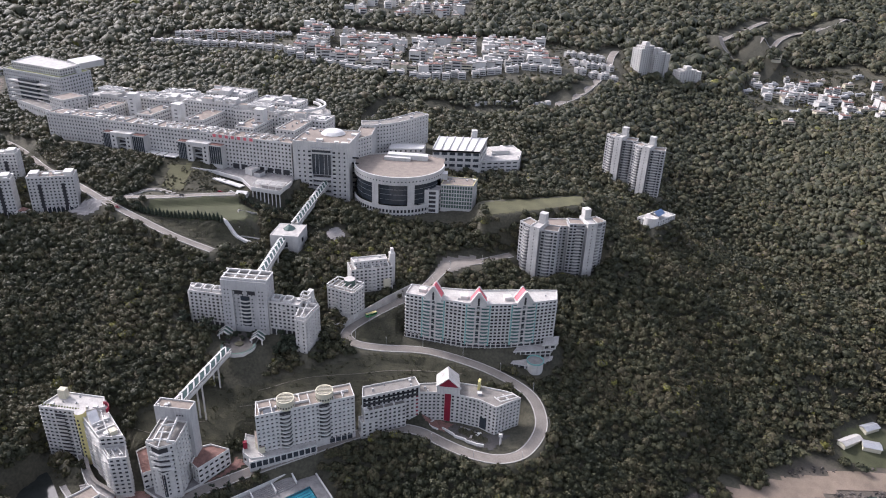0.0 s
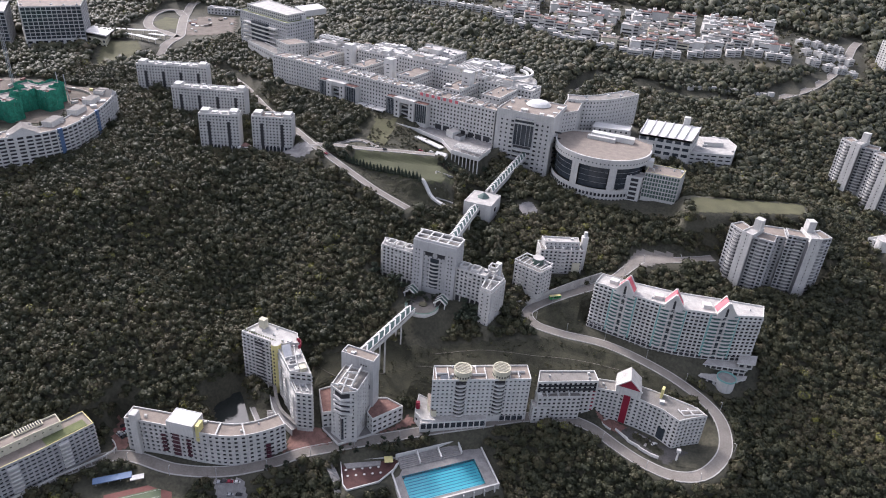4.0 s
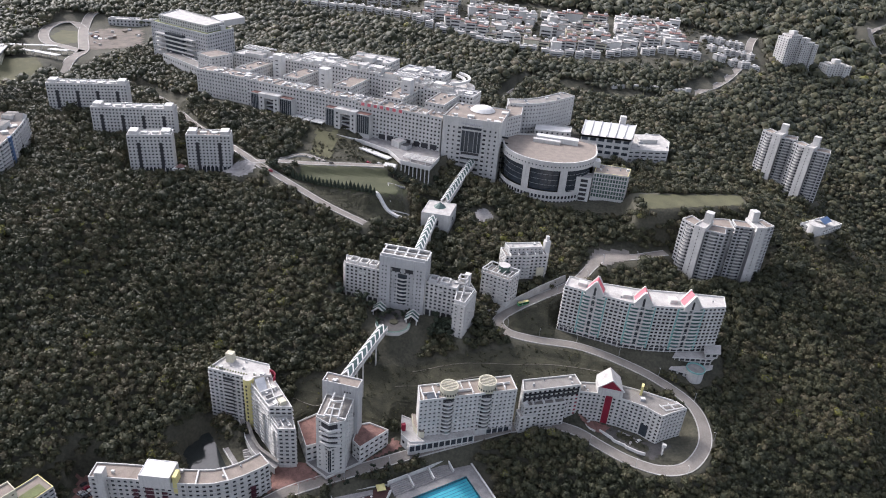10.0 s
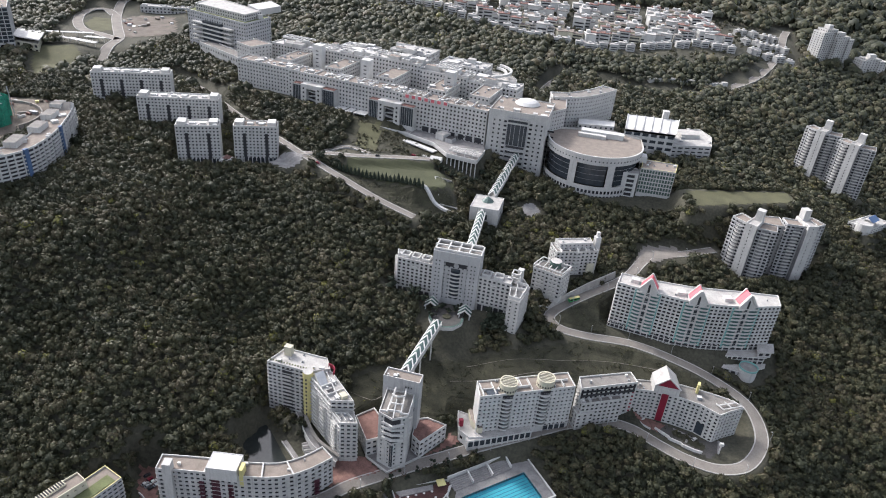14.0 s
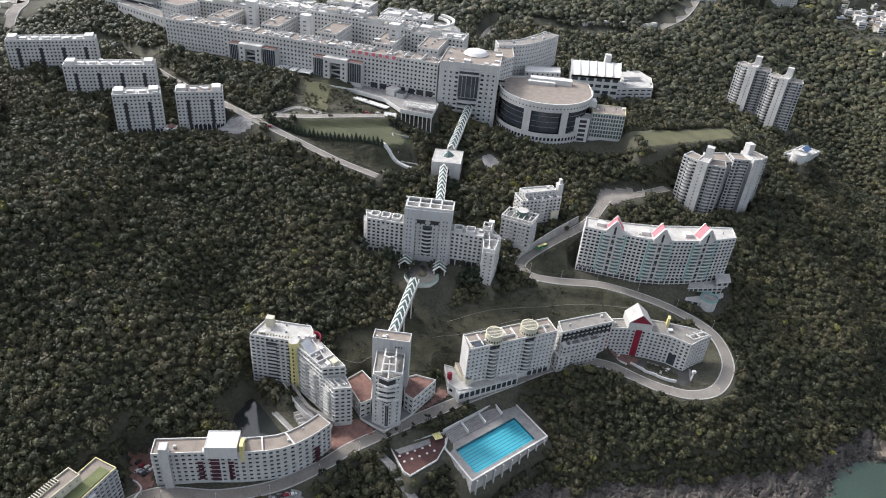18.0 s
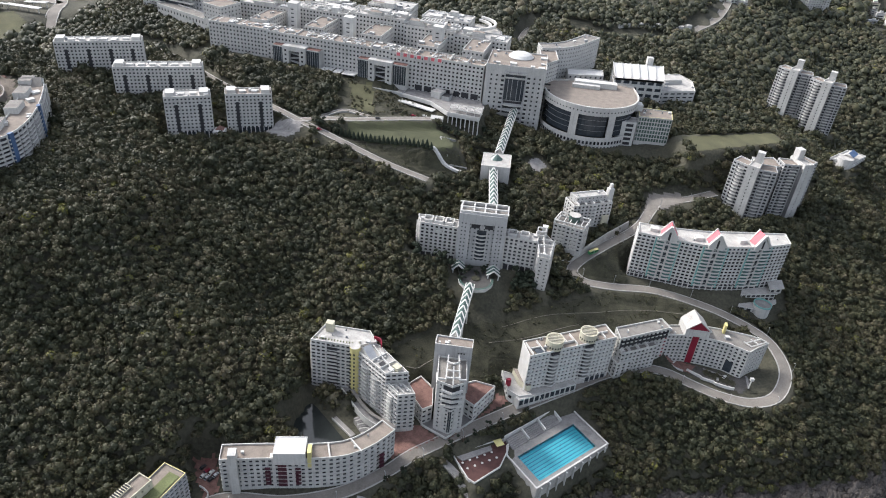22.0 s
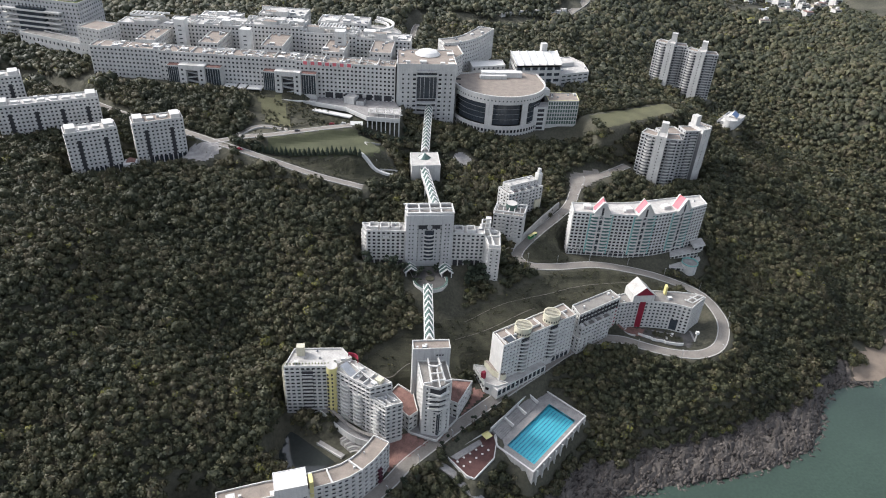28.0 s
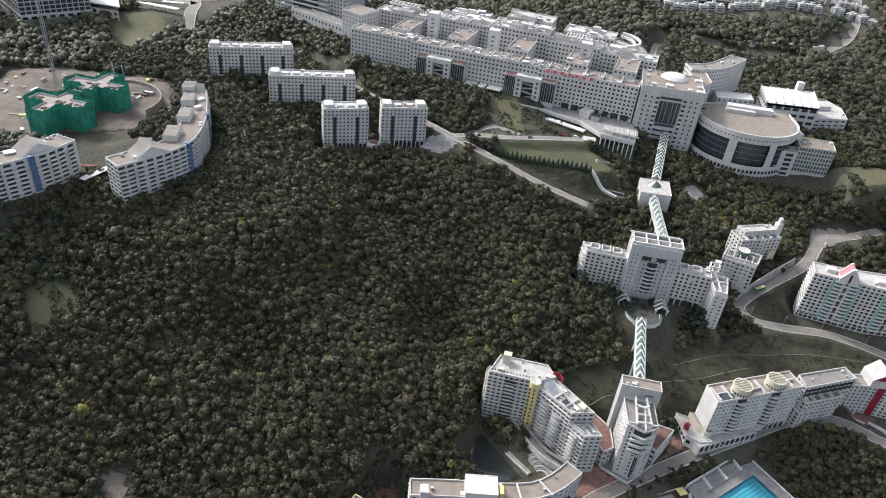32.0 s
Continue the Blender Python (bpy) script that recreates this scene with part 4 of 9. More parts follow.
# hall at the western bend
far_west = hall("far_west", "residence_hall", "grey residence hall with cream upper floor and rooftop plant", 33, 58, 0, 3, wall=WALL_GREY, roof=ROOF_TAN, bay=3.0, win=(2.2, 1.6), storey=3.0, coping=YELLOW, ledge=0.5)
extra(far_west, slab([(-353, 194), (-345, 212), (-333, 236), (-325, 251)], 9), 55, 63.5, "upper_block", 0, wall=WALL_CREAM, roof=ROOF_TAN, win=(1.2, 1.0), bay=4, coping=WALL_CREAM)
for (x, y) in ((-351, 214), (-339, 240)):
    m = Mesh()
    m.box(x, y, 62.6, 16, 4.2, 1.0, WALL_CREAM, 64)
    for k in range(11):
        d = (k - 5) * 1.4
        m.box(x + d * 0.438, y + d * 0.899, 63.6, 0.7, 3.6, 0.5, DARK, 64)
    part("plant_louvres", m, far_west, "dark louvred rooftop plant")
m = Mesh()
m.prism(inset(ccw(slab([(-323.5, 236), (-313, 259)], 8)), 0.6), 57, 57.5, ROOF_GREEN)
part("planted_terrace", m, far_west, "planted green roof terrace")
for q in ((-330.5, 218), (-318, 243.5)):
    for k in range(7):
        box_part(far_west, "balcony", q[0], q[1], 36 + k * 3.0, 5.5, 2.4, 1.2, WHITE, 64)
m = Mesh()
bl = [p for p in smooth_line([(-338, 196, 35.5), (-330, 214, 35.5), (-317, 238, 35.5), (-304, 258, 35.5), (-303, 266, 35.5), (-309, 270, 35.5)], 3)]
for p, q in zip(bl, bl[1:]):
    m.bar(p, q, 0.5, 1.4, WHITE)
    m.bar((p[0], p[1], 32), p, 0.5, 0.5, WHITE)
part("balustrade", m, far_west, "curved white balustrade along the road")

# bent hall with the yellow stair drum
bent = hall("bent_a", "residence_hall", "bent pale residence hall with yellow stair drum and stepped terraces", 43, 83, 7, 2.4, roof=ROOF_PALE, bay=3.0, win=(2.2, 1.7), storey=3.05, ledge=0.6)
extra(bent, "bent_b", 40, 81, "wing_wall", 5, roof=ROOF_PALE, bay=3.1, win=(2.3, 1.6), storey=3.05, ground=3, ledge=0.9)
extra(bent, "bent_c", 40, 73, "end_wall", 4, roof=ROOF_PALE, bay=3.0, storey=3.05, ground=3, ledge=0.7)
box_part(bent, "stair_hut", -247, 360, 82, 5, 4, 7, WALL_CREAM, -8)
m = Mesh()
m.prism(disc(-229, 344.5, 3.4, 20), 42, 83.6, YELLOW, ROOF_PALE)
part("stair_drum", m, bent, "yellow round stair drum")
for k in range(11):
    m = Mesh()
    for s in (-1, 1):
        m.box(-229 - 1.6 + s * 1.3, 344.5 - 3.1 - s * 0.2, 46 + k * 3.2, 1.0, 0.5, 1.5, DARK, -20 + 25 * s)
    part("stair_window", m, bent)
m = Mesh()
m.face([(-224, 343, 84), (-217, 335, 79), (-213, 338, 79), (-219.5, 347, 84)], METAL)
m.face([(-224, 343, 84), (-219.5, 347, 84), (-219.5, 347, 79.5), (-224, 343, 79.5)], WALL)
m.face([(-224, 343, 84), (-224, 343, 79.5), (-217, 335, 79)], WALL)
m.face([(-219.5, 347, 84), (-213, 338, 79), (-219.5, 347, 79.5)], WALL)
part("sloping_roof", m, bent, "sloping grey metal roof")
# no real recess: a near-black panel paints the shade behind these balconies
panel(bent, "recess_panel", (-247.4, 347.5), (-240.6, 346.6), 46, 80, DARK, 0.12, "dark panel painted as balcony bay shade")
for k in range(10):
    balcony_stack(bent, (-247, 347.4), (-241, 346.6), 47 + k * 3.05, 49 + k * 3.05, 3, 1.3, WALL, name="balcony", bulge=0.3)
    balcony_stack(bent, (-255.5, 361), (-257.8, 350), 48 + k * 3.05, 50 + k * 3.05, 3, 1.0, WALL_CREAM, name="curved_balcony", bulge=1.6)
    for q, (ax, ay, bx, by) in enumerate(((-223.5, 339.6, -219.5, 335.6), (-216.5, 332.6, -212.5, 328.7), (-206.2, 322.2, -202.6, 318.2))):
        if k < (10, 9, 8)[q]:
            balcony_stack(bent, (ax, ay), (bx, by), 46 + k * 3.05, 48 + k * 3.05, 3, 1.7, WHITE, name="balcony", bulge=0.4)
# roof terraces: dividing walls, a flat near-black sheet in place of a sunken court, and cream huts
for a, b, h in (((-217, 347.5), (-203, 326), 1.6), ((-209, 342.5), (-217, 335), 1.8), ((-203, 336), (-211.5, 328.5), 1.8), ((-214, 344.5), (-209, 339), 1.4), ((-199, 331.5), (-206.5, 325), 1.4)):
    m = Mesh()
    m.bar((*a, 80 + h / 2), (*b, 80 + h / 2), 0.5, h, WHITE)
    part("terrace_wall", m, bent)
m = Mesh()
m.prism(ccw([(-210, 337), (-206.5, 333.5), (-210, 330), (-213.5, 333.5)]), 80.02, 80.1, DARK)
part("terrace_floor", m, bent)
box_part(bent, "stair_hut", -201.5, 329.5, 80, 4.5, 4.0, 3.0, WALL_CREAM, -45)
for a, b in (((-204.5, 322.5), (-197, 324.5)), ((-206, 324), (-199.5, 317)), ((-197, 324), (-192, 319)), ((-202, 324), (-196, 317))):
    m = Mesh()
    m.bar((*a, 72.8), (*b, 72.8), 0.4, 1.8, WHITE)
    part("roof_frame", m, bent, "white open roof frame")
m = Mesh()
for a, b in zip(disc(-218, 348, 5.5, 9, -20, 90), disc(-218, 348, 5.5, 9, -20, 90)[1:]):
    m.bar((*a, 83.5), (*b, 83.5), 0.5, 3, RED)
part("curved_screen", m, bent, "dark red curved roof screen")
for k in range(14):
    t = k / 13
    box_part(bent, "roof_planter", -256 + 25 * t, 350.6 - 3.4 * t, 83.0, 0.7, 0.7, 0.9, ROOF_GREEN)
# curved walkway and open-air steps below the bent hall
walkway = thing("terrace_walkway", (-222, 330, 40), "curved white terrace walkway at the foot of the hall", "walkway")
wl = smooth_line([(-236, 346, 46), (-230.5, 339, 45.5), (-224, 329.5, 45), (-216, 321, 44.5), (-206, 315.5, 44), (-200, 312.5, 43.5)], 2.5)
m, r, c = Mesh(), Mesh(), Mesh()
for p, q in zip(wl, wl[1:]):
    d = Vector((q[0] - p[0], q[1] - p[1])).normalized()
    n = Vector((-d.y, d.x)) * 2.4
    m.face([(p[0] - n.x, p[1] - n.y, p[2]), (q[0] - n.x, q[1] - n.y, q[2]), (q[0] + n.x, q[1] + n.y, q[2]), (p[0] + n.x, p[1] + n.y, p[2])], PAVING)
    r.bar((p[0] - n.x, p[1] - n.y, p[2] - 1.6), (q[0] - n.x, q[1] - n.y, q[2] - 1.6), 0.4, 5.4, WHITE)
    c.bar((p[0] + n.x * 0.6, p[1] + n.y * 0.6, p[2] + 3), (q[0] + n.x * 0.6, q[1] + n.y * 0.6, q[2] + 3), 2.2, 0.3, ROOF)
part("deck", m, walkway)
part("parapet", r, walkway)
part("canopy", c, walkway, "dark flat canopy over the walkway")
steps = thing("open_air_theatre", (-219, 312, 38), "curved grey concrete steps of an open-air theatre", "steps")
for k in range(8):
    m = Mesh()
    ro, ri = 5.0 + k * 1.3, 5.0 + (k - 1) * 1.3
    outer, inner = disc(-219, 312, ro, 14, 15, 125), disc(-219, 312, ri, 14, 15, 125)
    m.prism(outer + inner[::-1], 36, 37.2 + k * 0.6, PAVING if k % 2 else KERB)
    part("step", m, steps)
path = thing("pond_path", (-232, 319, 37), "pale paved path with a low wall beside the pond", "path")
m = Mesh()
m.bar((-240, 326.5, 37), (-226, 312.5, 37), 3.4, 1.0, PAVING)
part("paving", m, path)
m = Mesh()
m.bar((-241.2, 325.3, 37.6), (-227.2, 311.3, 37.6), 0.5, 1.6, WHITE)
part("low_wall", m, path)
pond = Mesh()
pond.face([(-268, 310, 37.0), (-246, 303, 37.0), (-231, 309, 37.0), (-241, 321, 37.0), (-252, 334, 37.0), (-263, 344, 37.0)], POND)
tagged(new("pond", pond.data("pond")), "small dark pond behind the curved hall", "water", kind="structure")

# lower lift tower, its front block and podium
low = hall("lift_low", "lift_tower", "tall plain grey lift tower with a tan roof", 45, 93.5, 3, 2, wall=WALL_GREY, roof=ROOF_TAN, plain=(0, 1, 2, 3), bay=12, win=(1.4, 3.4), storey=12)
extra(low, "lift_front", 40, 84, "front_block", 0, wall=WALL, roof=ROOF, bay=3.6, storey=3.3, win=(1.3, 1.7), ground=4)
for a, b, w, h in [((-171.5, 318, 85), (-170, 338, 87), 0.8, 2.0), ((-163, 318, 85), (-163.5, 338, 87), 0.8, 2.0), ((-171.5, 319, 86), (-163, 319, 86), 0.8, 1.2), ((-171, 325, 86.4), (-163, 325, 86.4), 0.7, 0.9), ((-170.5, 331, 86.8), (-163.3, 331, 86.8), 0.7, 0.9), ((-167, 314.5, 84.6), (-167, 325, 90), 0.7, 0.9), ((-171, 331, 88), (-167, 325, 92), 0.6, 0.8), ((-163, 331, 88), (-167, 325, 92), 0.6, 0.8), ((-176, 319, 84.8), (-171.5, 319, 84.8), 0.6, 1.4), ((-163, 319, 84.8), (-158.8, 319, 84.8), 0.6, 1.4)]:
    m = Mesh()
    m.bar(a, b, w, h, WHITE)
    part("roof_beam", m, low, "white concrete roof beam")
for s in (-1, 1):
    a, b = ((-172.5, 316.6), (-167, 314)) if s < 0 else ((-167, 314), (-162.5, 316.4))
    # recess shade behind the chevrons, painted as a flat near-black panel
    panel(low, "front_recess", a, b, 64, 82.5, DARK, 0.1, "dark flat recess panel")
    panel(low, "glass_strip", (-168, 314.45) if s < 0 else (-166.9, 314.02), (-167.1, 314.02) if s < 0 else (-166, 314.5), 44, 62, GLASS_BLUE, 0.1)
for k in range(4):
    z = 66 + k * 4.2
    m = Mesh()
    for s in (-1, 1):
        m.bar((-167, 313.2, z + (1.4 if k < 3 else -0.5)), (-167 + s * 6.5, 316.6, z - 0.4), 1.3, 1.5, WHITE)
    part("chevron_hood", m, low, "white chevron window hood")
for z, x in ((81, -176.2), (70, -158.8)):
    box_part(low, "side_balcony", x, 326, z - 3, 1.6, 9, 1.2, WHITE, 0)
box_part(low, "lift_door", -159, 341 - 2.4, 70, 2.6, 0.8, 3, DARK, -6)
for k in range(3):
    box_part(low, "vent_slot", -164 + k * 1.8, 338.6 - k * 0.18, 88, 0.9, 0.3, 0.9, DARK, -6)
podium = thing("podium", (-167, 330, 42), "low white podium with red tiled terraces below the lift tower", "podium")
for P in ([(-196, 341), (-184, 321), (-177.5, 325), (-177.5, 341), (-186, 351)], [(-157, 332), (-151, 327), (-136.5, 346), (-150, 350), (-157, 347)]):
    shell(podium, "wall", P, 39, 56, wall=WHITE, roof=BRICK, bay=3.6, win=(2.4, 2.0), storey=4.2, ground=3, par=1.2)
m = Mesh()
for a, b in (((-184, 320.5), (-168, 310.5)), ((-168, 310.5), (-151, 326.5))):
    m.bar((*a, 42.6), (*b, 42.6), 0.6, 1.6, WALL)
part("forecourt_wall", m, podium)
m = Mesh()
m.prism(ccw([(-184, 321), (-168, 311.5), (-151, 327), (-157, 334), (-177, 326)]), 39, 42.4, PAVING)
part("forecourt", m, podium)

# eastern hall with two round roof drums
east = hall("east", "residence_hall", "long white residence hall with two round cream roof drums", 47, 83.5, 5, 3, wall=WHITE, roof=ROOF_TAN, bay=2.9, storey=3.15, win=(1.5, 1.4), ground=6.5, plain=(3,), ledge=0.15)
extra(east, "east_podium", 44, 53.5, "podium_wall", 1, wall=WHITE, roof=ROOF_PALE, bay=3.2, win=(2.6, 3.0), storey=6)
m = Mesh()
m.prism(ccw([(-121, 352), (-116, 345.5), (-113, 346.5), (-119, 361), (-124, 362)]), 53, 58, WALL_CREAM, ROOF_TAN)
part("terrace_block", m, east)
EU = Vector((61, 25)).normalized()
EA = Vector((-117.5, 346.5))


def EP(s, out=0.0):
    return EA + EU * s + Vector((EU.y, -EU.x)) * out


m = Mesh()
m.prism(ccw([tuple(EP(-7, 6.5)), tuple(EP(38, 4.5)), tuple(EP(38, -0.2)), tuple(EP(-7, -0.2))]), 44, 52.4, WHITE, ROOF_PALE)
part("base_block", m, east, "low projecting glazed base with a white roof edge")
bs0, bs1 = EP(-6.6, 6.5), EP(37.6, 4.5)
panel(east, "shop_glazing", bs0, bs1, 47.0, 51.2, GLASS_BLUE, 0.15, "dark ground floor glazing strip")
for k in range(12):
    p = bs0.lerp(bs1, k / 11)
    box_part(east, "column", p.x, p.y - 0.3, 45, 0.7, 0.7, 7.2, WHITE, 22)
for s0, s1 in ((47.5, 64),):
    panel(east, "shop_glazing", EP(s0), EP(s1), 47.4, 51.6, GLASS_BLUE, 0.12, "dark ground floor glazing strip")
    s = s0
    while s < s1 + 0.1:
        panel(east, "column", EP(s - 0.3, 0.1), EP(s + 0.3, 0.1), 46, 52.4, WHITE, 0.5)
        s += (s1 - s0) / round((s1 - s0) / 4.5)
for cx, cy in ((-100.5, 359), (-76.5, 369)):
    m = Mesh()
    m.prism(disc(cx, cy, 5.9, 32), 82.5, 88.0, WALL_CREAM, ROOF)
    rim, rin = disc(cx, cy, 5.9, 32), disc(cx, cy, 5.3, 32)
    for a, b, c, d in zip(rim, rim[1:] + rim[:1], rin[1:] + rin[:1], rin):
        m.face([(*a, 88.0), (*b, 88.0), (*b, 89.2), (*a, 89.2)], WALL_CREAM)
        m.face([(*a, 89.2), (*b, 89.2), (*c, 89.2), (*d, 89.2)], WALL_CREAM)
        m.face([(*c, 88.0), (*d, 88.0), (*d, 89.2), (*c, 89.2)], WALL_CREAM)
    dm = part("roof_drum", m, east, "cream round roof drum")
    for k in range(-3, 4):
        w = math.sqrt(max(0.1, 29 - (k * 1.5) ** 2))
        m = Mesh()
        m.bar((cx - w, cy + k * 1.5, 89.0), (cx + w, cy + k * 1.5, 89.0), 0.4, 0.5, WALL_CREAM)
        part("slat", m, dm)
    for k in range(9):
        a = radians(200 + k * 17.5)
        box_part(dm, "drum_window", cx + 5.9 * math.cos(a), cy + 5.9 * math.sin(a), 84, 0.2, 0.9, 1.4, DARK, math.degrees(a))
for s0 in (15.0, 41.0):
    panel(east, "bay_glazing", EP(s0 + 0.5), EP(s0 + 7.5), 53, 82, DARK, 0.15, "dark glazing behind the curved bay")
    balcony_stack(east, EP(s0), EP(s0 + 8), 53.5, 82, 3.15, 0.5, WHITE, name="curved_bay", bulge=2.4)
for s0, s1, d0, d1 in ((3, 3, -1, -12), (3, 11, -6, -6), (11, 11, -1, -12), (25, 25, -1, -12), (25, 36, -5, -5), (30, 30, -5, -12), (36, 36, -1, -12), (52, 52, -1, -12), (52, 63, -7, -7), (58, 58, -1, -7)):
    m = Mesh()
    m.bar((*EP(s0, d0), 83.3), (*EP(s1, d1), 83.3), 0.5, 1.9, WHITE)
    part("roof_wall", m, east, "white dividing wall on the roof")
box_part(east, "solar_panels", -110, 352.5, 82.7, 7.5, 5, 0.7, GLASS_BLUE, 22)
box_part(east, "entrance_box", -127.5, 351, 52, 2.6, 2.2, 6, RED, 22)
for k in range(12):
    panel(east, "end_window", Vector((-57.2, 373.4)) + Vector((-5, 13.5)) * (0.15 + 0.3 * (k % 3)), Vector((-57.2, 373.4)) + Vector((-5, 13.5)) * (0.27 + 0.3 * (k % 3)), 56 + (k // 3) * 6.3, 58 + (k // 3) * 6.3, GLASS, 0.08)

# curved hall with the red gable
curve = hall("curve_r", "residence_hall", "curved white residence hall with a red gable over its entrance", 47.5, 72.5, 3, 2.4, roof=ROOF, bay=2.9, win=(1.7, 1.7), storey=3.1)
extra(curve, "curve_l", 45, 79.5, "wing_wall", 4, roof=ROOF, bay=3.3, storey=3.1, ground=4)
extra(curve, [(-50, 371), (-22, 382.5), (-25, 389), (-53, 378)], 45, 70, "terrace_wing", 3, roof=ROOF, storey=3.1, ground=4)
extra(curve, [(-52, 369), (-40, 374), (-43, 381), (-55, 376)], 45, 62, "terrace_end", 2, roof=ROOF_PALE, storey=3.1, ground=4)
m = Mesh()
ridge, le, re = [(6.7, 407, 85), (7.2, 392.5, 85)], [(-1.5, 406, 78), (-1.0, 392.6, 78)], [(15, 407, 78), (15.6, 391, 78)]
m.face([le[1], ridge[1], ridge[0], le[0]], ROOF_PALE)
m.face([ridge[1], re[1], re[0], ridge[0]], ROOF_PALE)
m.face([le[1], re[1], ridge[1]], RED)
m.face([re[0], le[0], ridge[0]], WALL)
for a, b in ((le[0], le[1]), (re[0], re[1]), (le[1], re[1]), (le[0], re[0])):
    m.face([a, b, (b[0], b[1], 71), (a[0], a[1], 71)], WALL)
part("gable_roof", m, curve, "white gable roof with a red glazed front")
m = Mesh()
m.bar((-1.4, 392.2, 77.9), (7.2, 392.1, 85.3), 0.8, 0.8, WHITE)
m.bar((7.2, 392.1, 85.3), (16, 390.6, 77.9), 0.8, 0.8, WHITE)
part("gable_edge", m, curve)
panel(curve, "entrance_panel", (5.0, 392.5), (9.4, 391.6), 48, 72, RED, 0.5, "red glazed entrance panel")
for k in range(7):
    box_part(curve, "bay_window", -15, 391.5, 50 + k * 3.1, 3.2, 2.0, 1.4, RED, 20)
box_part(curve, "stair_fin", 29.5, 400, 70, 1.6, 4, 9, YELLOW, -15)
m = Mesh()
for a, b in (((44, 384), (57, 390)), ((42, 388), (54, 393)), ((44, 384), (40, 389)), ((50, 387), (46, 392)), ((57, 390), (52, 395))):
    m.bar((*a, 73), (*b, 73), 0.6, 0.8, WHITE)
part("roof_trellis", m, curve, "white roof trellis")
for a, b in (((-44, 373.6), (-46.5, 380.4)), ((-37, 376.5), (-39.5, 383.3)), ((-30, 379.3), (-32.5, 386.1)), ((-48, 378), (-26, 387.2))):
    m = Mesh()
    m.bar((*a, 70.4), (*b, 70.4), 0.5, 2.4, WHITE)
    part("terrace_wall", m, curve, "white dividing wall on the terrace")
panel(curve, "terrace_glazing", (-51.4, 375.3), (-14.0, 390.6), 71.0, 73.2, DARK, 0.14, "dark glazing strip above the terrace")
panel(curve, "terrace_glazing", (-51.4, 375.3), (-14.0, 390.6), 74.6, 76.4, GLASS, 0.14, "dark glazing strip above the terrace")
panel(curve, "hall_glazing", (30.5, 385.8), (35.5, 382.5), 48.5, 58, GLASS_BLUE, 0.2, "tall dark entrance hall glazing")
# forecourt walls, paths and flag post
cw2 = thing("curved_wall", (-1, 385, 48), "low curved white wall beside the entrance", "wall")
cl_ = smooth_line([(-2, 391, 0), (-5.5, 387.5, 0), (-3.5, 384, 0), (1, 381.5, 0)], 1.5)
m = Mesh()
for p, q in zip(cl_, cl_[1:]):
    m.bar((p[0], p[1], 48.3), (q[0], q[1], 48.3), 0.6, 1.8, WHITE)
part("wall_panel", m, cw2)
yp = thing("forecourt_path", (42, 376, 48), "pale paved path from the pylon to the hall", "path")
for a, b in (((44.5, 369.5), (47, 381)), ((17, 386), (31, 379)), ((24, 374.5), (27, 383))):
    m = Mesh()
    m.bar((*a, 47.75), (*b, 47.75), 1.5, 0.6, PAVING)
    part("paving", m, yp)
wallf = thing("garden_wall", (22, 372, 47.5), "stepped white garden wall in the forecourt", "wall")
fl = [(4, 383), (12, 377), (13, 375), (20, 372), (21, 370.5), (28, 367.5), (33, 366.5)]
for k, (a, b) in enumerate(zip(fl, fl[1:])):
    m = Mesh()
    m.bar((*a, 48.4), (*b, 48.4), 0.7, 2.2, WHITE)
    part("wall_panel", m, wallf)
post = thing("entrance_pylon", (44, 372, 47.5), "slender white entrance pylon with a box head", "pylon")
m = Mesh()
m.bar((44.3, 369, 47.4), (44.3, 369, 55), 0.7, 0.7, WHITE)
part("post", m, post)
box_part(post, "head", 44.3, 369, 55, 2.4, 1.8, 2.0, WHITE)

# ---- middle terrace ----
mid = hall("mid_t", "residence_hall", "tall pale slab hall with grey tower, wings and open roof frame", 83, 128, 0, 3, wall=WALL_GREY, roof=ROOF, bay=3.4, win=(1.2, 1.4), storey=3.3, par=1.4, ground=6)
extra(mid, "mid_l", 79, 113, "wing_wall", 5, roof=ROOF_PALE, bay=3.2, storey=3.15, ground=6)
extra(mid, "mid_r", 79, 111.5, "wing_wall", 4, roof=ROOF_PALE, bay=3.2, storey=3.15, ground=6)
extra(mid, "mid_end", 75, 107, "end_wall", 3, roof=ROOF_PALE, bay=4.2, win=(1.3, 1.3), storey=3.15, ground=3)
box_part(mid, "stair_tower", -100.5, 455, 80, 4, 4, 36.5, WHITE, -12)
m = Mesh()
for x in (-165, -156, -148, -140, -131):
    m.bar((x, 447.5 - (x + 166) * 0.086, 128.6), (x + 1.5, 461.5 - (x + 166) * 0.086, 128.6), 0.9, 1.0, WHITE)
for y in (447.6, 454, 461.5):
    m.bar((-165.6, y, 128.9), (-130.4, y - 3, 128.9), 0.9, 1.0, WHITE)
part("roof_frame", m, mid, "white open roof frame")
def MP(x, out=0.0):
    return Vector((x, 447.5 - (x + 166) * 3 / 35 - out))


for x0, x1 in ((-166, -157.5), (-139.5, -131)):
    panel(mid, "pilaster", MP(x0 + 0.02), MP(x1), 80, 127.6, WALL_GREY, 1.6, "pale grey tiled pilaster")
    for k in range(11):
        for j in (0.3, 0.6):
            p = MP(x0 + (x1 - x0) * j, 1.62)
            box_part(mid, "slit_window", p.x, p.y, 86 + k * 3.3, 0.9, 0.12, 1.0, GLASS, -5)
panel(mid, "lintel", MP(-157.5), MP(-139.5), 119.6, 127.6, WALL_GREY, 1.6, "pale grey tiled lintel")
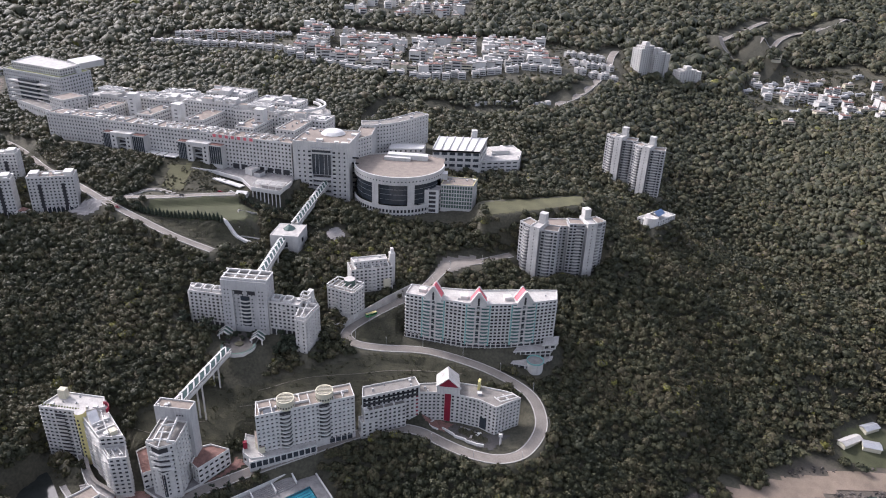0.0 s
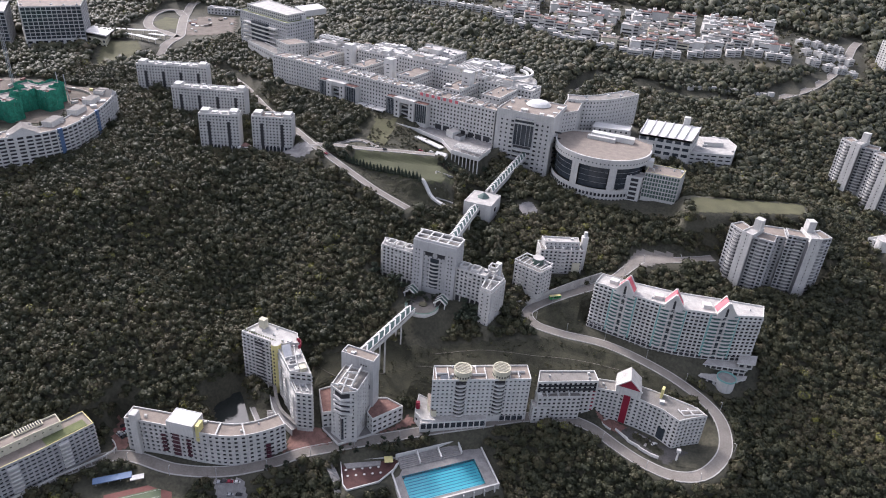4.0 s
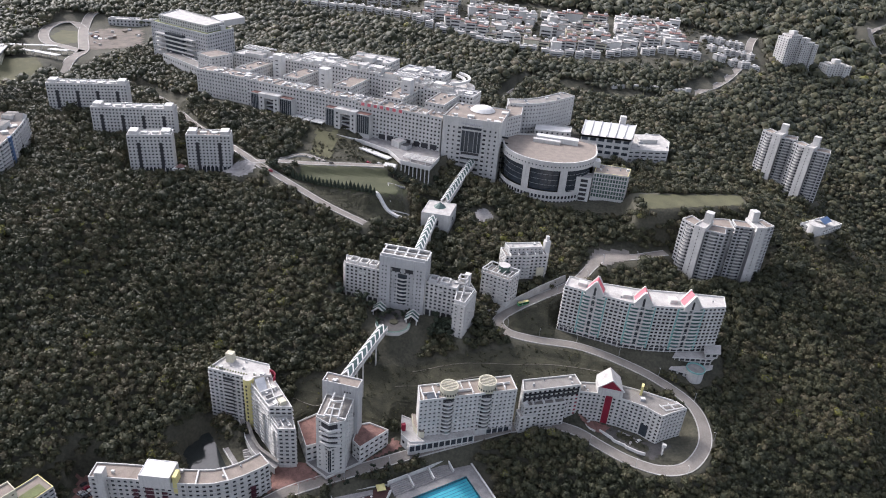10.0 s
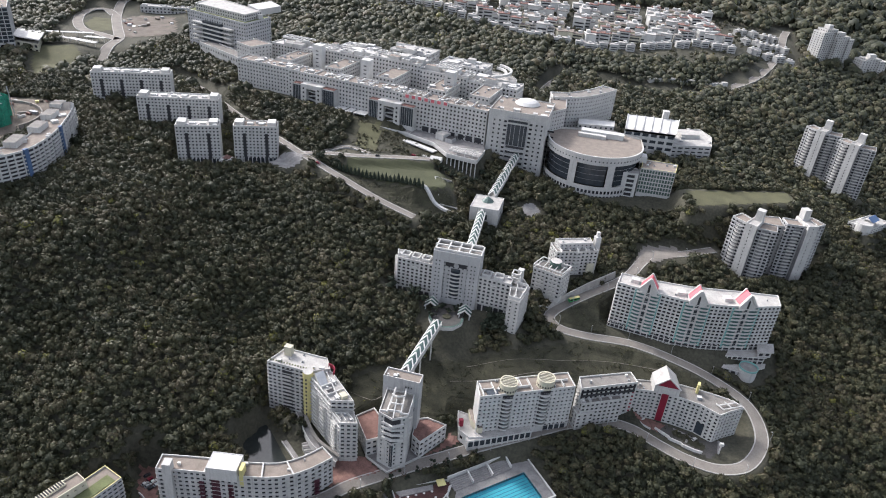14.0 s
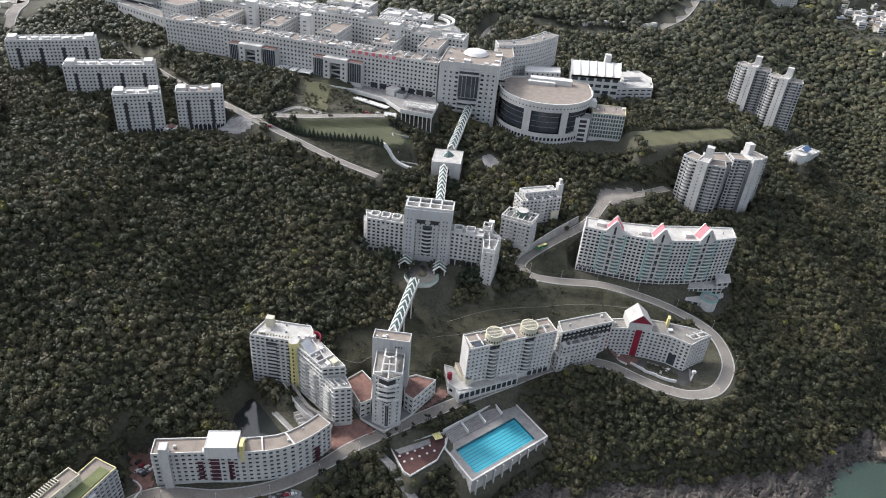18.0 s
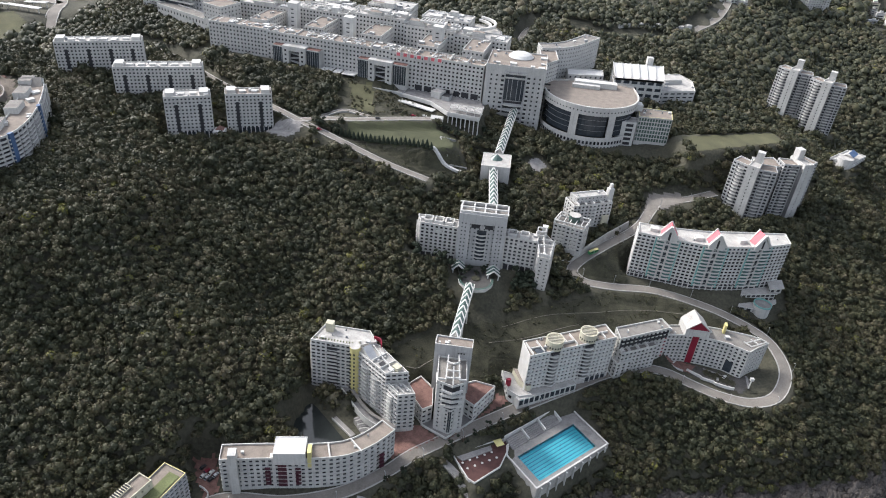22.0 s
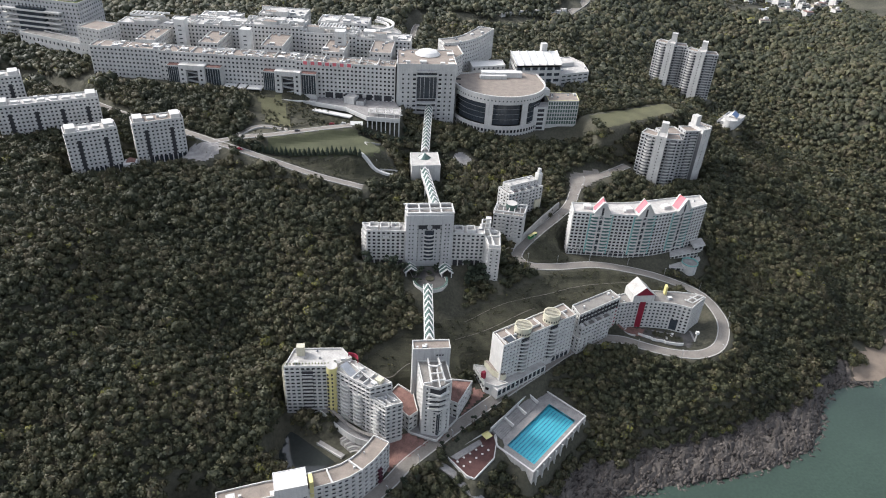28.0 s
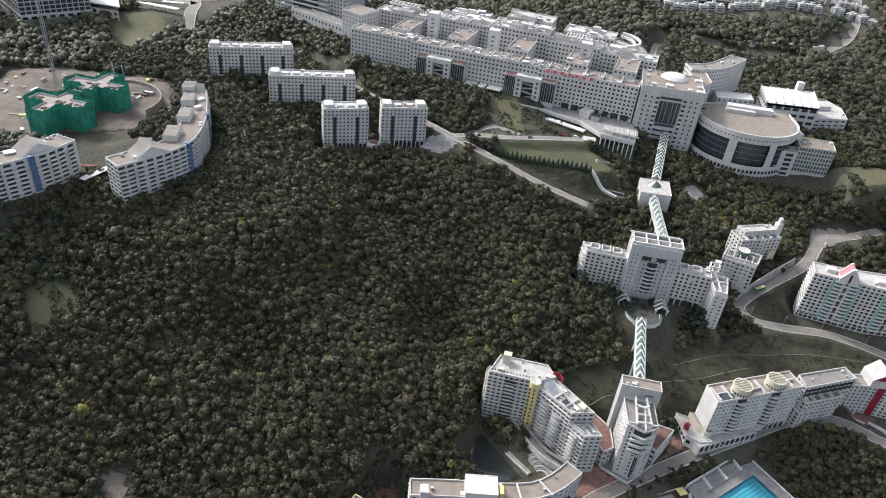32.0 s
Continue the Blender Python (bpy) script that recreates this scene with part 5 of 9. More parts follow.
# the two bays are closed: near-black panels paint their shade
for x0, x1 in ((-156.5, -150.3), (-146.5, -140.5)):
    panel(mid, "open_bay", MP(x0), MP(x1), 115.4, 119.4, DARK, 0.15, "dark panel painted as open bay shade under the lintel")
panel(mid, "recess_glazing", MP(-152), MP(-145), 88, 114, GLASS_BLUE, 0.15, "dark flat recess panel")
balcony_stack(mid, MP(-152.5), MP(-144.5), 90, 114, 3.3, 0.7, WALL, name="curved_bay", bulge=1.6)
for a, b, n in (((-193, 453.8), (-167, 449.7), 6), ((-130, 444.8), (-109, 440.9), 5)):
    A, B = Vector(a), Vector(b)
    # near-black band paints the shade behind the columns
    panel(mid, "arcade_glazing", A, B, 80, 87.2, DARK, 0.1, "dark band painted as ground floor arcade shade")
    for k in range(n + 1):
        p = A.lerp(B, k / n)
        box_part(mid, "column", p.x, p.y - 0.4, 79, 0.9, 0.9, 8.6, WALL, -9)
    c = A.lerp(B, 0.5)
    u = (B - A).normalized()
    balcony_stack(mid, c - u * 2.4, c + u * 2.4, 107.5 if n == 6 else 106, 109 if n == 6 else 107.5, 3, 0.9, WHITE, bulge=0.4)
for k, (x, y) in enumerate(((-188, 459.5), (-180, 458.2), (-172, 457), (-125, 449.5), (-116, 448.2))):
    m = Mesh()
    z = 112 if k < 3 else 110.5
    R = rect(x, y, 6, 7, -9)
    for a, b in zip(R, R[1:] + R[:1]):
        m.bar((*a, z + 1.2), (*b, z + 1.2), 0.6, 2.2, WHITE)
    part("roof_frame", m, mid, "white roof terrace frame")
for k in range(8):
    balcony_stack(mid, (-106.5, 430.5), (-106.3, 427.5), 81 + k * 3.1, 83 + k * 3.1, 3, 1.0, WHITE, bulge=0.3)
    balcony_stack(mid, (-106.2, 446), (-106.3, 439), 82 + k * 3.1, 84 + k * 3.1, 3, 1.4, WHITE, bulge=0.5)
    balcony_stack(mid, (-195.6, 464.5), (-194.2, 455.5), 85 + k * 3.3, 87 + k * 3.3, 3, 1.4, WHITE, bulge=0.6)
for a, b in (((-107, 428), (-99.5, 426)), ((-106.5, 440), (-95, 440)), ((-106, 450), (-94, 446)), ((-106, 458), (-98, 458)), ((-107, 428), (-106, 458)), ((-99.5, 426), (-94, 446)), ((-103, 427), (-101, 458))):
    m = Mesh()
    m.bar((*a, 108.4), (*b, 108.4), 0.6, 2.4, WHITE)
    part("roof_frame", m, mid, "white roof terrace frame")
for z in (108.5, 112, 115.5):
    m = Mesh()
    R = rect(-103.5, 451, 6, 6, -12)
    for a, b in zip(R, R[1:] + R[:1]):
        m.bar((*a, z), (*b, z), 0.6, 1.0, WHITE)
        m.bar((*a, z - 3.5), (*a, z), 0.6, 0.6, WHITE)
    part("stair_frame", m, mid, "white open stair frame")
mt = thing("paved_terrace", (-184, 447, 82), "pale paved terrace on a low retaining wall", "terrace")
m = Mesh()
m.prism(ccw([(-203, 447), (-168, 440.5), (-166, 449), (-194, 453.6), (-203, 455)]), 74, 82.6, WALL, PAVING)
part("deck", m, mt)
plz = thing("round_terrace", (-150, 426, 82), "round grey entrance court with a low white rim", "terrace")
m = Mesh()
m.prism(disc(-150.4, 425.5, 12.4, 40), 74, 83.0, WALL, PAVING_DARK)
part("deck", m, plz)
m = Mesh()
m.prism(ccw([(-164, 446), (-138, 443.5), (-139, 428), (-162, 430)]), 78, 82.9, WALL, PAVING_DARK)
part("forecourt", m, plz)
ring_o, ring_i = disc(-150.4, 425.5, 12.9, 30, 170, 370), disc(-150.4, 425.5, 11.2, 30, 170, 370)
m = Mesh()
for a, b, c, d in zip(ring_o, ring_o[1:], ring_i[1:], ring_i):
    m.face([(*a, 82), (*b, 82), (*b, 84.4), (*a, 84.4)], WHITE)
    m.face([(*a, 84.4), (*b, 84.4), (*c, 84.4), (*d, 84.4)], GLASS_GREEN)
    m.face([(*c, 83.0), (*d, 83.0), (*d, 84.4), (*c, 84.4)], WHITE)
part("parapet", m, plz, "white rim with a green glass top")
for k in range(10):
    a = radians(200 + k * 15.5)
    box_part(plz, "rim_window", -150.4 + 12.42 * math.cos(a), 425.5 + 12.42 * math.sin(a), 78, 0.3, 1.6, 2.0, GLASS, math.degrees(a))
m = Mesh()
m.prism(disc(-150.4, 428, 3.2, 20), 83.0, 83.7, GRASS)
part("planted_bed", m, plz)
for cx, cy, w in ((-163.5, 438, 7), (-137.5, 433, 7)):
    pav = thing("pavilion", (cx, cy, 83), "small white pavilion with a folded glass roof", "pavilion", "terrace pavilions")
    for s in (-1, 1):
        m = Mesh()
        m.face([(cx, cy - 4, 90), (cx, cy + 4, 90), (cx + s * w * 0.7, cy + 4, 86), (cx + s * w * 0.7, cy - 4, 86)], GLASS_GREEN)
        sl = part("roof_slope", m, pav, "grey green glass roof slope")
        for yy in (-4.1, 0, 4.1):
            m = Mesh()
            m.bar((cx, cy + yy, 90.1), (cx + s * w * 0.7, cy + yy, 85.9), 0.8, 0.9, WHITE)
            part("rib", m, sl)
    for sx in (-1, 1):
        for sy in (-1, 1):
            m = Mesh()
            m.bar((cx + sx * 3.8, cy + sy * 3.6, 81.5), (cx + sx * 3.8, cy + sy * 3.6, 87), 0.7, 0.7, WHITE)
            part("post", m, pav)


def link_bridge(name, a, b, width, label, n, legs):
    """A covered bridge with a chevron glass roof on a concrete deck."""
    ob = thing(name, (a[0], a[1], a[2]), label, "bridge", "covered bridges")
    A, B = Vector(a), Vector(b)
    u = (B - A).normalized()
    s = Vector((u.y, -u.x, 0)).normalized() * width / 2
    deck = Mesh()
    deck.bar(A - Vector((0, 0, 0.6)), B - Vector((0, 0, 0.6)), width, 1.6, WALL)
    part("deck", deck, ob)
    for k in (-1, 1):
        rail = Mesh()
        rail.bar(A + s * k + Vector((0, 0, 1.2)), B + s * k + Vector((0, 0, 1.2)), 0.5, 1.2, WHITE)
        rail.bar(A + s * k + Vector((0, 0, 3.4)), B + s * k + Vector((0, 0, 3.4)), 0.5, 0.5, WHITE)
        part("side_rail", rail, ob)
    for i in range(n):
        p, q = A.lerp(B, i / n), A.lerp(B, (i + 1) / n)
        m, g = Mesh(), Mesh()
        tip = p.lerp(q, 0.75) + Vector((0, 0, 5.6))
        for k in (-1, 1):
            e0, e1 = p + s * k + Vector((0, 0, 3.5)), q + s * k + Vector((0, 0, 3.5))
            m.bar(e0, tip, 0.9, 0.6, WHITE)
            m.bar(p + s * k, e0, 0.4, 0.4, WHITE)
            nxt = tip + (q - p)
            g.face([e0, e1, nxt if i < n - 1 else tip, tip], GLASS_GREEN)
        rib = part("roof_rib", m, ob)
        part("roof_pane", g, rib)
    for t in legs:
        p = A.lerp(B, t)
        m = Mesh()
        gz = at(p.x, p.y) - 1
        for k in (-1, 1):
            m.bar((p.x + s.x * k * 0.7, p.y + s.y * k * 0.7, gz), (p.x + s.x * k * 0.7, p.y + s.y * k * 0.7, p.z - 1), 0.9, 0.9, WALL)
        m.bar(p - s * 0.9 - Vector((0, 0, 1.6)), p + s * 0.9 - Vector((0, 0, 1.6)), 1.0, 0.9, WALL)
        part("pier", m, ob)
    return ob


link_bridge("covered_bridge", (-167, 349, 88), (-155, 414, 85), 6.0, "long covered bridge with chevron glass roof and white ribs", 9, (0.38, 0.72))
link_bridge("covered_bridge", (-140.5, 461, 122), (-137.5, 526, 122), 6.2, "covered bridge with chevron glass roof between two towers", 9, (0.35, 0.65))
link_bridge("covered_bridge", (-132, 551, 126), (-115, 622, 140), 6.6, "rising covered bridge with chevron glass roof to the academic building", 14, (0.3, 0.6, 0.85))
top = hall("lift_top", "lift_tower", "square white lift tower with a glass pyramid on its roof", 112, 128.5, 0, 3, wall=WALL, roof=ROOF_PALE, bay=14, win=(6, 5), storey=14, par=0.5)
m = Mesh()
pc = disc(-134.5, 541, 5.5, 8)
for a, b in zip(pc, pc[1:] + pc[:1]):
    m.face([(*a, 128.2), (*b, 128.2), (-134.5, 541, 132.5)], GLASS_GREEN)
part("glass_pyramid", m, top, "green glass pyramid rooflight")

# staff blocks beside the road
staff = hall("staff_a", "staff_block", "grey-white stepped staff block with a slender roof mast", 95, 117, 4, 3, bay=3.2, storey=3.1)
extra(staff, [(-72, 494), (-46, 503), (-48, 511), (-76, 502)], 116, 122, "upper_block", 3, roof=ROOF_PALE, win=(1.2, 1.2))
box_part(staff, "mast", -42.5, 509, 95, 4.5, 4.5, 30, WHITE, 20)
box_part(staff, "mast_head", -42.5, 509, 125, 2.4, 2.4, 4, WHITE, 20)
for k in range(5):
    m = Mesh()
    m.bar((-70 + k * 6.5, 489 + k * 2.3, 117.6), (-74 + k * 6.5, 502 + k * 2.3, 117.6), 0.6, 1.6, WHITE)
    part("roof_wall", m, staff)
for k in range(7):
    balcony_stack(staff, (-60, 493.9), (-54, 496), 97 + k * 3.1, 98.5 + k * 3.1, 3, 1.0, WHITE, bulge=0.4)
box_part(staff, "yellow_panel", -45.5, 497.3, 92, 6, 1.0, 14, WALL_CREAM, 19)
staffb = hall("staff_b", "staff_block", "small white staff block with trellised roof terrace", 89, 110, 2, 2.5, bay=3.2, storey=3.1)
m = Mesh()
for k in range(6):
    m.bar((-88 + k * 4.2, 474 - k * 1.6, 111.2), (-84 + k * 4.2, 483 - k * 1.6, 111.2), 0.5, 0.6, WHITE)
part("roof_trellis", m, staffb, "white roof trellis")
for (ax, ay), (bx, by) in zip(FOOT["staff_b"], FOOT["staff_b"][1:] + FOOT["staff_b"][:1]):
    m = Mesh()
    m.bar((ax, ay, 112.5), (bx, by, 112.5), 0.6, 0.8, WHITE)
    for t in (0.0, 0.33, 0.66):
        px, py = ax + (bx - ax) * t, ay + (by - ay) * t
        m.bar((px, py, 109), (px, py, 112.5), 0.6, 0.6, WHITE)
    part("roof_frame", m, staffb, "white roof terrace frame")
for k in range(6):
    balcony_stack(staffb, (-88, 471.8), (-82, 469.3), 91 + k * 3.1, 92.5 + k * 3.1, 3, 1.2, WHITE, bulge=0.4)
    balcony_stack(staffb, (-77, 467.3), (-72, 465.2), 91 + k * 3.1, 92.5 + k * 3.1, 3, 1.2, WHITE, bulge=0.4)
m = Mesh()
m.prism(disc(-74, 480, 4.5, 20), 109, 114, GLASS_GREEN, ROOF_PALE)
part("roof_drum", m, staffb, "pale green round rooflight")
ret = thing("retaining_wall", (-50, 475, 85), "long pale concrete retaining wall beside the road", "wall")
rl = [(-92, 455, 81), (-78, 461, 84), (-62, 473, 89), (-44, 486, 95), (-24, 500, 100)]
for a, b in zip(rl, rl[1:]):
    m = Mesh()
    m.bar((a[0], a[1], a[2] - 2.5), (b[0], b[1], b[2] - 2.5), 0.8, 7, KERB)
    part("wall_panel", m, ret)

def wavy(ob, a, b, z, waves):
    """A balcony slab with a waving white front band."""
    u = (b - a).normalized()
    n = Vector((u.y, -u.x))
    L, N = (b - a).length, 7 * waves
    edge = [a + u * L * k / N + n * (0.9 + 1.3 * abs(math.sin(math.pi * waves * k / N))) for k in range(N + 1)]
    m = Mesh()
    m.prism(ccw([tuple(a)] + [tuple(e) for e in edge] + [tuple(b)]), z, z + 0.25, WHITE)
    for p, q in zip(edge, edge[1:]):
        r, s = q - n * 0.2, p - n * 0.2
        m.face([(*p, z + 0.25), (*q, z + 0.25), (*q, z + 1.3), (*p, z + 1.3)], WHITE)
        m.face([(*p, z + 1.3), (*q, z + 1.3), (*r, z + 1.3), (*s, z + 1.3)], WHITE)
        m.face([(*r, z + 0.25), (*s, z + 0.25), (*s, z + 1.3), (*r, z + 1.3)], WHITE)
    part("balcony", m, ob, "white wavy balcony front")


# ---- apartment slab with three pink gables ----
pink = hall("pink", "apartment_block", "white apartment block with three pink gables and teal balcony bays", 73.5, 113.5, 4, 3, wall=WHITE, roof=ROOF_PALE, bay=2.9, storey=3.05, win=(2.15, 1.75), ground=3, ledge=0.7)
for gi, (xa, ya, xb, yb) in enumerate(((-15, 458.6, 3, 454), (19, 450, 38, 449.5), (54, 451.5, 74, 456))):
    a, b = Vector((xa, ya)), Vector((xb, yb))
    u = (b - a).normalized()
    n = Vector((u.y, -u.x))
    c = (a + b) / 2
    m = Mesh()
    hw, zt, zb = 6.2, 123.4, 114.6
    f0, f1 = c - u * hw + n * 1.2, c + u * hw + n * 1.2
    b0, b1 = f0 - n * 8.5, f1 - n * 8.5
    rf, rb = c + n * 1.3, c - n * 7.5
    m.face([(*f0, zb), (*rf, zt), (*rb, zt), (*b0, zb)], PINK)
    m.face([(*rf, zt), (*f1, zb), (*b1, zb), (*rb, zt)], PINK)
    m.face([(*f0, 111), (*f1, 111), (*f1, zb), (*rf, zt), (*f0, zb)], WHITE)
    m.face([(*b1, 111), (*b0, 111), (*b0, zb), (*rb, zt), (*b1, zb)], WHITE)
    m.face([(*f0, 111), (*f0, zb), (*b0, zb), (*b0, 111)], WHITE)
    m.face([(*f1, zb), (*f1, 111), (*b1, 111), (*b1, zb)], WHITE)
    g = part("gable_roof", m, pink, "pink gable roof")
    for e, eb in ((f0, b0), (f1, b1)):
        m = Mesh()
        m.bar((*(e + n * 0.2), zb - 0.4), (*(rf + n * 0.2), zt + 0.4), 2.0, 1.5, WHITE)
        part("gable_edge", m, g, "white gable edge")
        m = Mesh()
        m.bar((*(eb), zb - 0.4), (*rb, zt + 0.4), 1.0, 1.0, WHITE)
        part("gable_edge", m, g, "white gable edge")
    m = Mesh()
    m.face([(*(c + n * 1.5 - u * 0.8), 112), (*(c + n * 1.5 + u * 0.8), 112), (*(c + n * 1.5 + u * 0.8), 118), (*(c + n * 1.5), 119.5), (*(c + n * 1.5 - u * 0.8), 118)], DARK)
    part("gable_window", m, g)
    panel(pink, "teal_strip", a + n * 0.3, a + n * 0.3 + u * 1.2, 76, 112, TEAL, 0.3, "teal wall strip")
    panel(pink, "teal_strip", b + n * 0.3 - u * 1.2, b + n * 0.3, 76, 112, TEAL, 0.3, "teal wall strip")
    panel(pink, "stair_glazing", c + n * 0.3 - u * 0.9, c + n * 0.3 + u * 0.9, 78, 113, GLASS_BLUE, 0.35, "dark stair glazing")
    # balcony shade is painted here as a darker teal panel
    panel(pink, "bay_wall", a + n * 0.05 + u * 1.2, b + n * 0.05 - u * 1.2, 76, 112, TEAL_DARK, 0.12, "teal wall with balcony shade painted into its colour")
    panel(pink, "bay_pier", c + n * 0.1 - u * 2.6, c + n * 0.1 - u * 1.2, 76, 113, WALL, 0.5)
    panel(pink, "bay_pier", c + n * 0.1 + u * 1.2, c + n * 0.1 + u * 2.6, 76, 113, WALL, 0.5)
    for k in range(12):
        z = 77.2 + k * 3.05
        if k % 2 == 0:
            wavy(pink, a + n * 0.15 + u * 1.0, b + n * 0.15 - u * 1.0, z, 2)
        else:
            wavy(pink, a + n * 0.15 + u * 1.0, c + n * 0.15 - u * 1.4, z, 1)
            wavy(pink, c + n * 0.15 + u * 1.4, b + n * 0.15 - u * 1.0, z, 1)
    box_part(pink, "plant_housing", *(c - n * 9 - u * 11), 112, 6, 5, 3.2, WHITE, math.degrees(math.atan2(u.y, u.x)))
PF = FOOT["pink"][:8]
for p, q in zip(PF, PF[1:]):
    p, q = Vector(p), Vector(q)
    # wall stays closed here; a near-black sheet paints the undercroft shade
    panel(pink, "undercroft", p, q, 73, 78.0, DARK, 0.16, "dark sheet painted as undercroft shade at the foot")
    for k in range(4):
        c = p.lerp(q, (k + 0.5) / 4)
        u = (q - p).normalized()
        panel(pink, "column", c - u * 0.45, c + u * 0.45, 73, 78.2, WALL, 0.6)
annex = thing("podium", (70, 446, 66), "low stepped white podium with flat oversailing roofs below the apartment block", "podium")
for P, z0_, z1_ in (([(58, 441), (72, 438), (88, 448), (91, 457), (64, 451)], 58, 66), ([(60, 447), (88, 451), (93, 459), (64, 455)], 66, 73), ([(82, 450), (92, 452), (94, 461), (84, 459)], 73, 78)):
    extra(annex, P, z0_, z1_, "wall", 0, wall=WALL, roof=ROOF_PALE, bay=4, win=(3.2, 2.6), storey=4.5, par=0.2, glass=DARK)
    m = Mesh()
    m.prism(inset(ccw(P), -1.3), z1_ - 0.05, z1_ + 0.7, WHITE, ROOF_PALE)
    part("flat_roof", m, annex, "white oversailing flat roof")
m = Mesh()
m.prism(disc(75, 441, 6.5, 24), 60, 69, WALL, PAVING)
part("round_terrace", m, annex, "round terrace with a teal rim")
m = Mesh()
for a, b in zip(disc(75, 441, 6.6, 24), disc(75, 441, 6.6, 24)[1:] + disc(75, 441, 6.6, 24)[:1]):
    m.bar((*a, 69.5), (*b, 69.5), 0.4, 1.2, TEAL)
part("rim", m, annex, "teal rim")

# ---- residential towers ----
def tower(name, keys, label, specs, group):
    ob = thing(name, (*centre(FOOT[keys]), specs[0][1]), label, "tower", group)
    for poly, z0, z1, kind in specs:
        if kind == "core":
            shell(ob, "core_wall", ccw(poly), z0, z1, wall=WALL, roof=ROOF_PALE, bay=5, win=(0.9, 1.3), storey=3.2)
        else:
            shell(ob, "wing_wall", ccw(poly), z0, z1, wall=WALL_GREY, roof=ROOF_TAN, bay=3.2, win=(2.4, 1.8), storey=3.0, ground=4, ledge=0.5)
    return ob


def cluster(name, key, label, cx, cy, ang, z0, z1):
    """A cross-shaped tower: two wings, a tall lift core and stacked balconies."""
    def L(pts):
        c, s = math.cos(radians(ang)), math.sin(radians(ang))
        return [(cx + c * u - s * v, cy + s * u + c * v) for u, v in pts]
    ob = tower(name, key, label, [(L([(-19, -4), (-6, -9), (-3, 2), (-15, 8)]), z0 - 6, z1 - 2, "wing"), (L([(3, -9), (17, -5), (14, 8), (3, 5)]), z0 - 6, z1 - 3, "wing"), (L([(-6, -13), (3, -14), (3.5, 6), (-4, 6)]), z0 - 8, z1, "core")], "residential towers")
    c, s = math.cos(radians(ang)), math.sin(radians(ang))
    box_part(ob, "lift_housing", *L([(0, 2)])[0], z1 - 1.5, 6, 6, 9.5, WALL, ang)
    for u0, v0, u1, v1 in ((-13.5, -6.1, -8.5, -8.0), (6.5, -8.0, 11.5, -6.6), (3.25, -8.5, 3.4, -13.2), (-5.9, -12.6, -6.0, -9.2)):
        a, b = L([(u0, v0), (u1, v1)])
        # flat panel on the wall carries the balcony shade as grey paint
        panel(ob, "balcony_recess", a, b, z0 - 2, z1 - 4, RECESS, 0.12, "grey panel painted as balcony shade")
        balcony_stack(ob, a, b, z0 - 2, z1 - 4, 3.0, 1.3, WHITE, bulge=0.7)
    return ob


ta = cluster("residential_tower", "tower_a", "pale stepped residential tower with a tall lift core", 85, 541, -30, 94, 144)
shell(ta, "link_wall", [(90, 548), (112, 548), (110, 566), (90, 564)], 86, 138, wall=WALL_GREY, roof=ROOF_TAN, bay=3.2, win=(2.0, 1.7), storey=3.0, ground=4, ledge=0.25)
cluster("residential_tower", "tower_b", "pale residential tower with angled wings and balconies", 126, 555, 20, 93, 144)
cluster("residential_tower", "tower_c", "grey residential tower on the far spur", 199, 745, -35, 120, 167)
cluster("residential_tower", "tower_d", "grey residential tower beside its twin", 223, 718, -35, 109, 165)
house = hall("house", "villa", "low white villa with rounded terraces on the spur", 117, 123, 2, 3, wall=WHITE, roof=ROOF_PALE, bay=4, win=(2.4, 1.6), category="house")
m = Mesh()
m.prism(disc(200, 607, 7, 20), 116, 126, WHITE, ROOF_PALE)
part("round_wing", m, house)
m = Mesh()
m.face([(206, 606, 126.5), (216, 616, 126.5), (212, 620, 129.5), (202, 610, 129.5)], BLUE)
m.face([(202, 610, 129.5), (212, 620, 129.5), (208, 624, 123), (198, 614, 123)], WALL)
part("pitched_roof", m, house)

# ---- four apartment blocks on the hill ----
for i, (key, z0, z1, n) in enumerate((("block_1", 152, 179, 4), ("block_2", 144, 171, 4), ("block_3", 127.5, 164, 2), ("block_4", 127.5, 163, 2))):
    F = FOOT[key]
    ob = hall(key, "apartment_block", ("tan-roofed" if key == "block_4" else "white-roofed") + " pale apartment block with dark vertical window slots", z0, z1, 6, 3.2, roof=ROOF_TAN if key == "block_4" else ROOF_PALE, bay=2.9, win=(1.5, 1.5), storey=3.05, ground=2, ledge=0.12, group="hill apartment blocks", category="apartment block")
    a, b = Vector(F[0]), Vector(F[1])
    u = (b - a).normalized()
    nn = Vector((u.y, -u.x))
    L = (b - a).length
    for k in range(n):
        p = a + u * L * (k + 0.5) / n + nn * 0.02
        panel(ob, "window_slot", p - u * 1.3, p + u * 1.3, z0 + 3, z1 - 7, DARK, 0.25, "dark vertical window slot")
    for k in range(n * 2):
        p = a + u * L * (k + 0.5) / (n * 2) - nn * 7.5
        box_part(ob, "plant_housing", p.x, p.y, z1 - 1.1, 5.0, 4.0, 1.5, WHITE, math.degrees(math.atan2(u.y, u.x)))
    for e in (a + u * 5, b - u * 5):
        p = e - nn * 8
        box_part(ob, "stair_hut", p.x, p.y, z1 - 1.1, 7, 10, 3.2, WALL, math.degrees(math.atan2(u.y, u.x)))
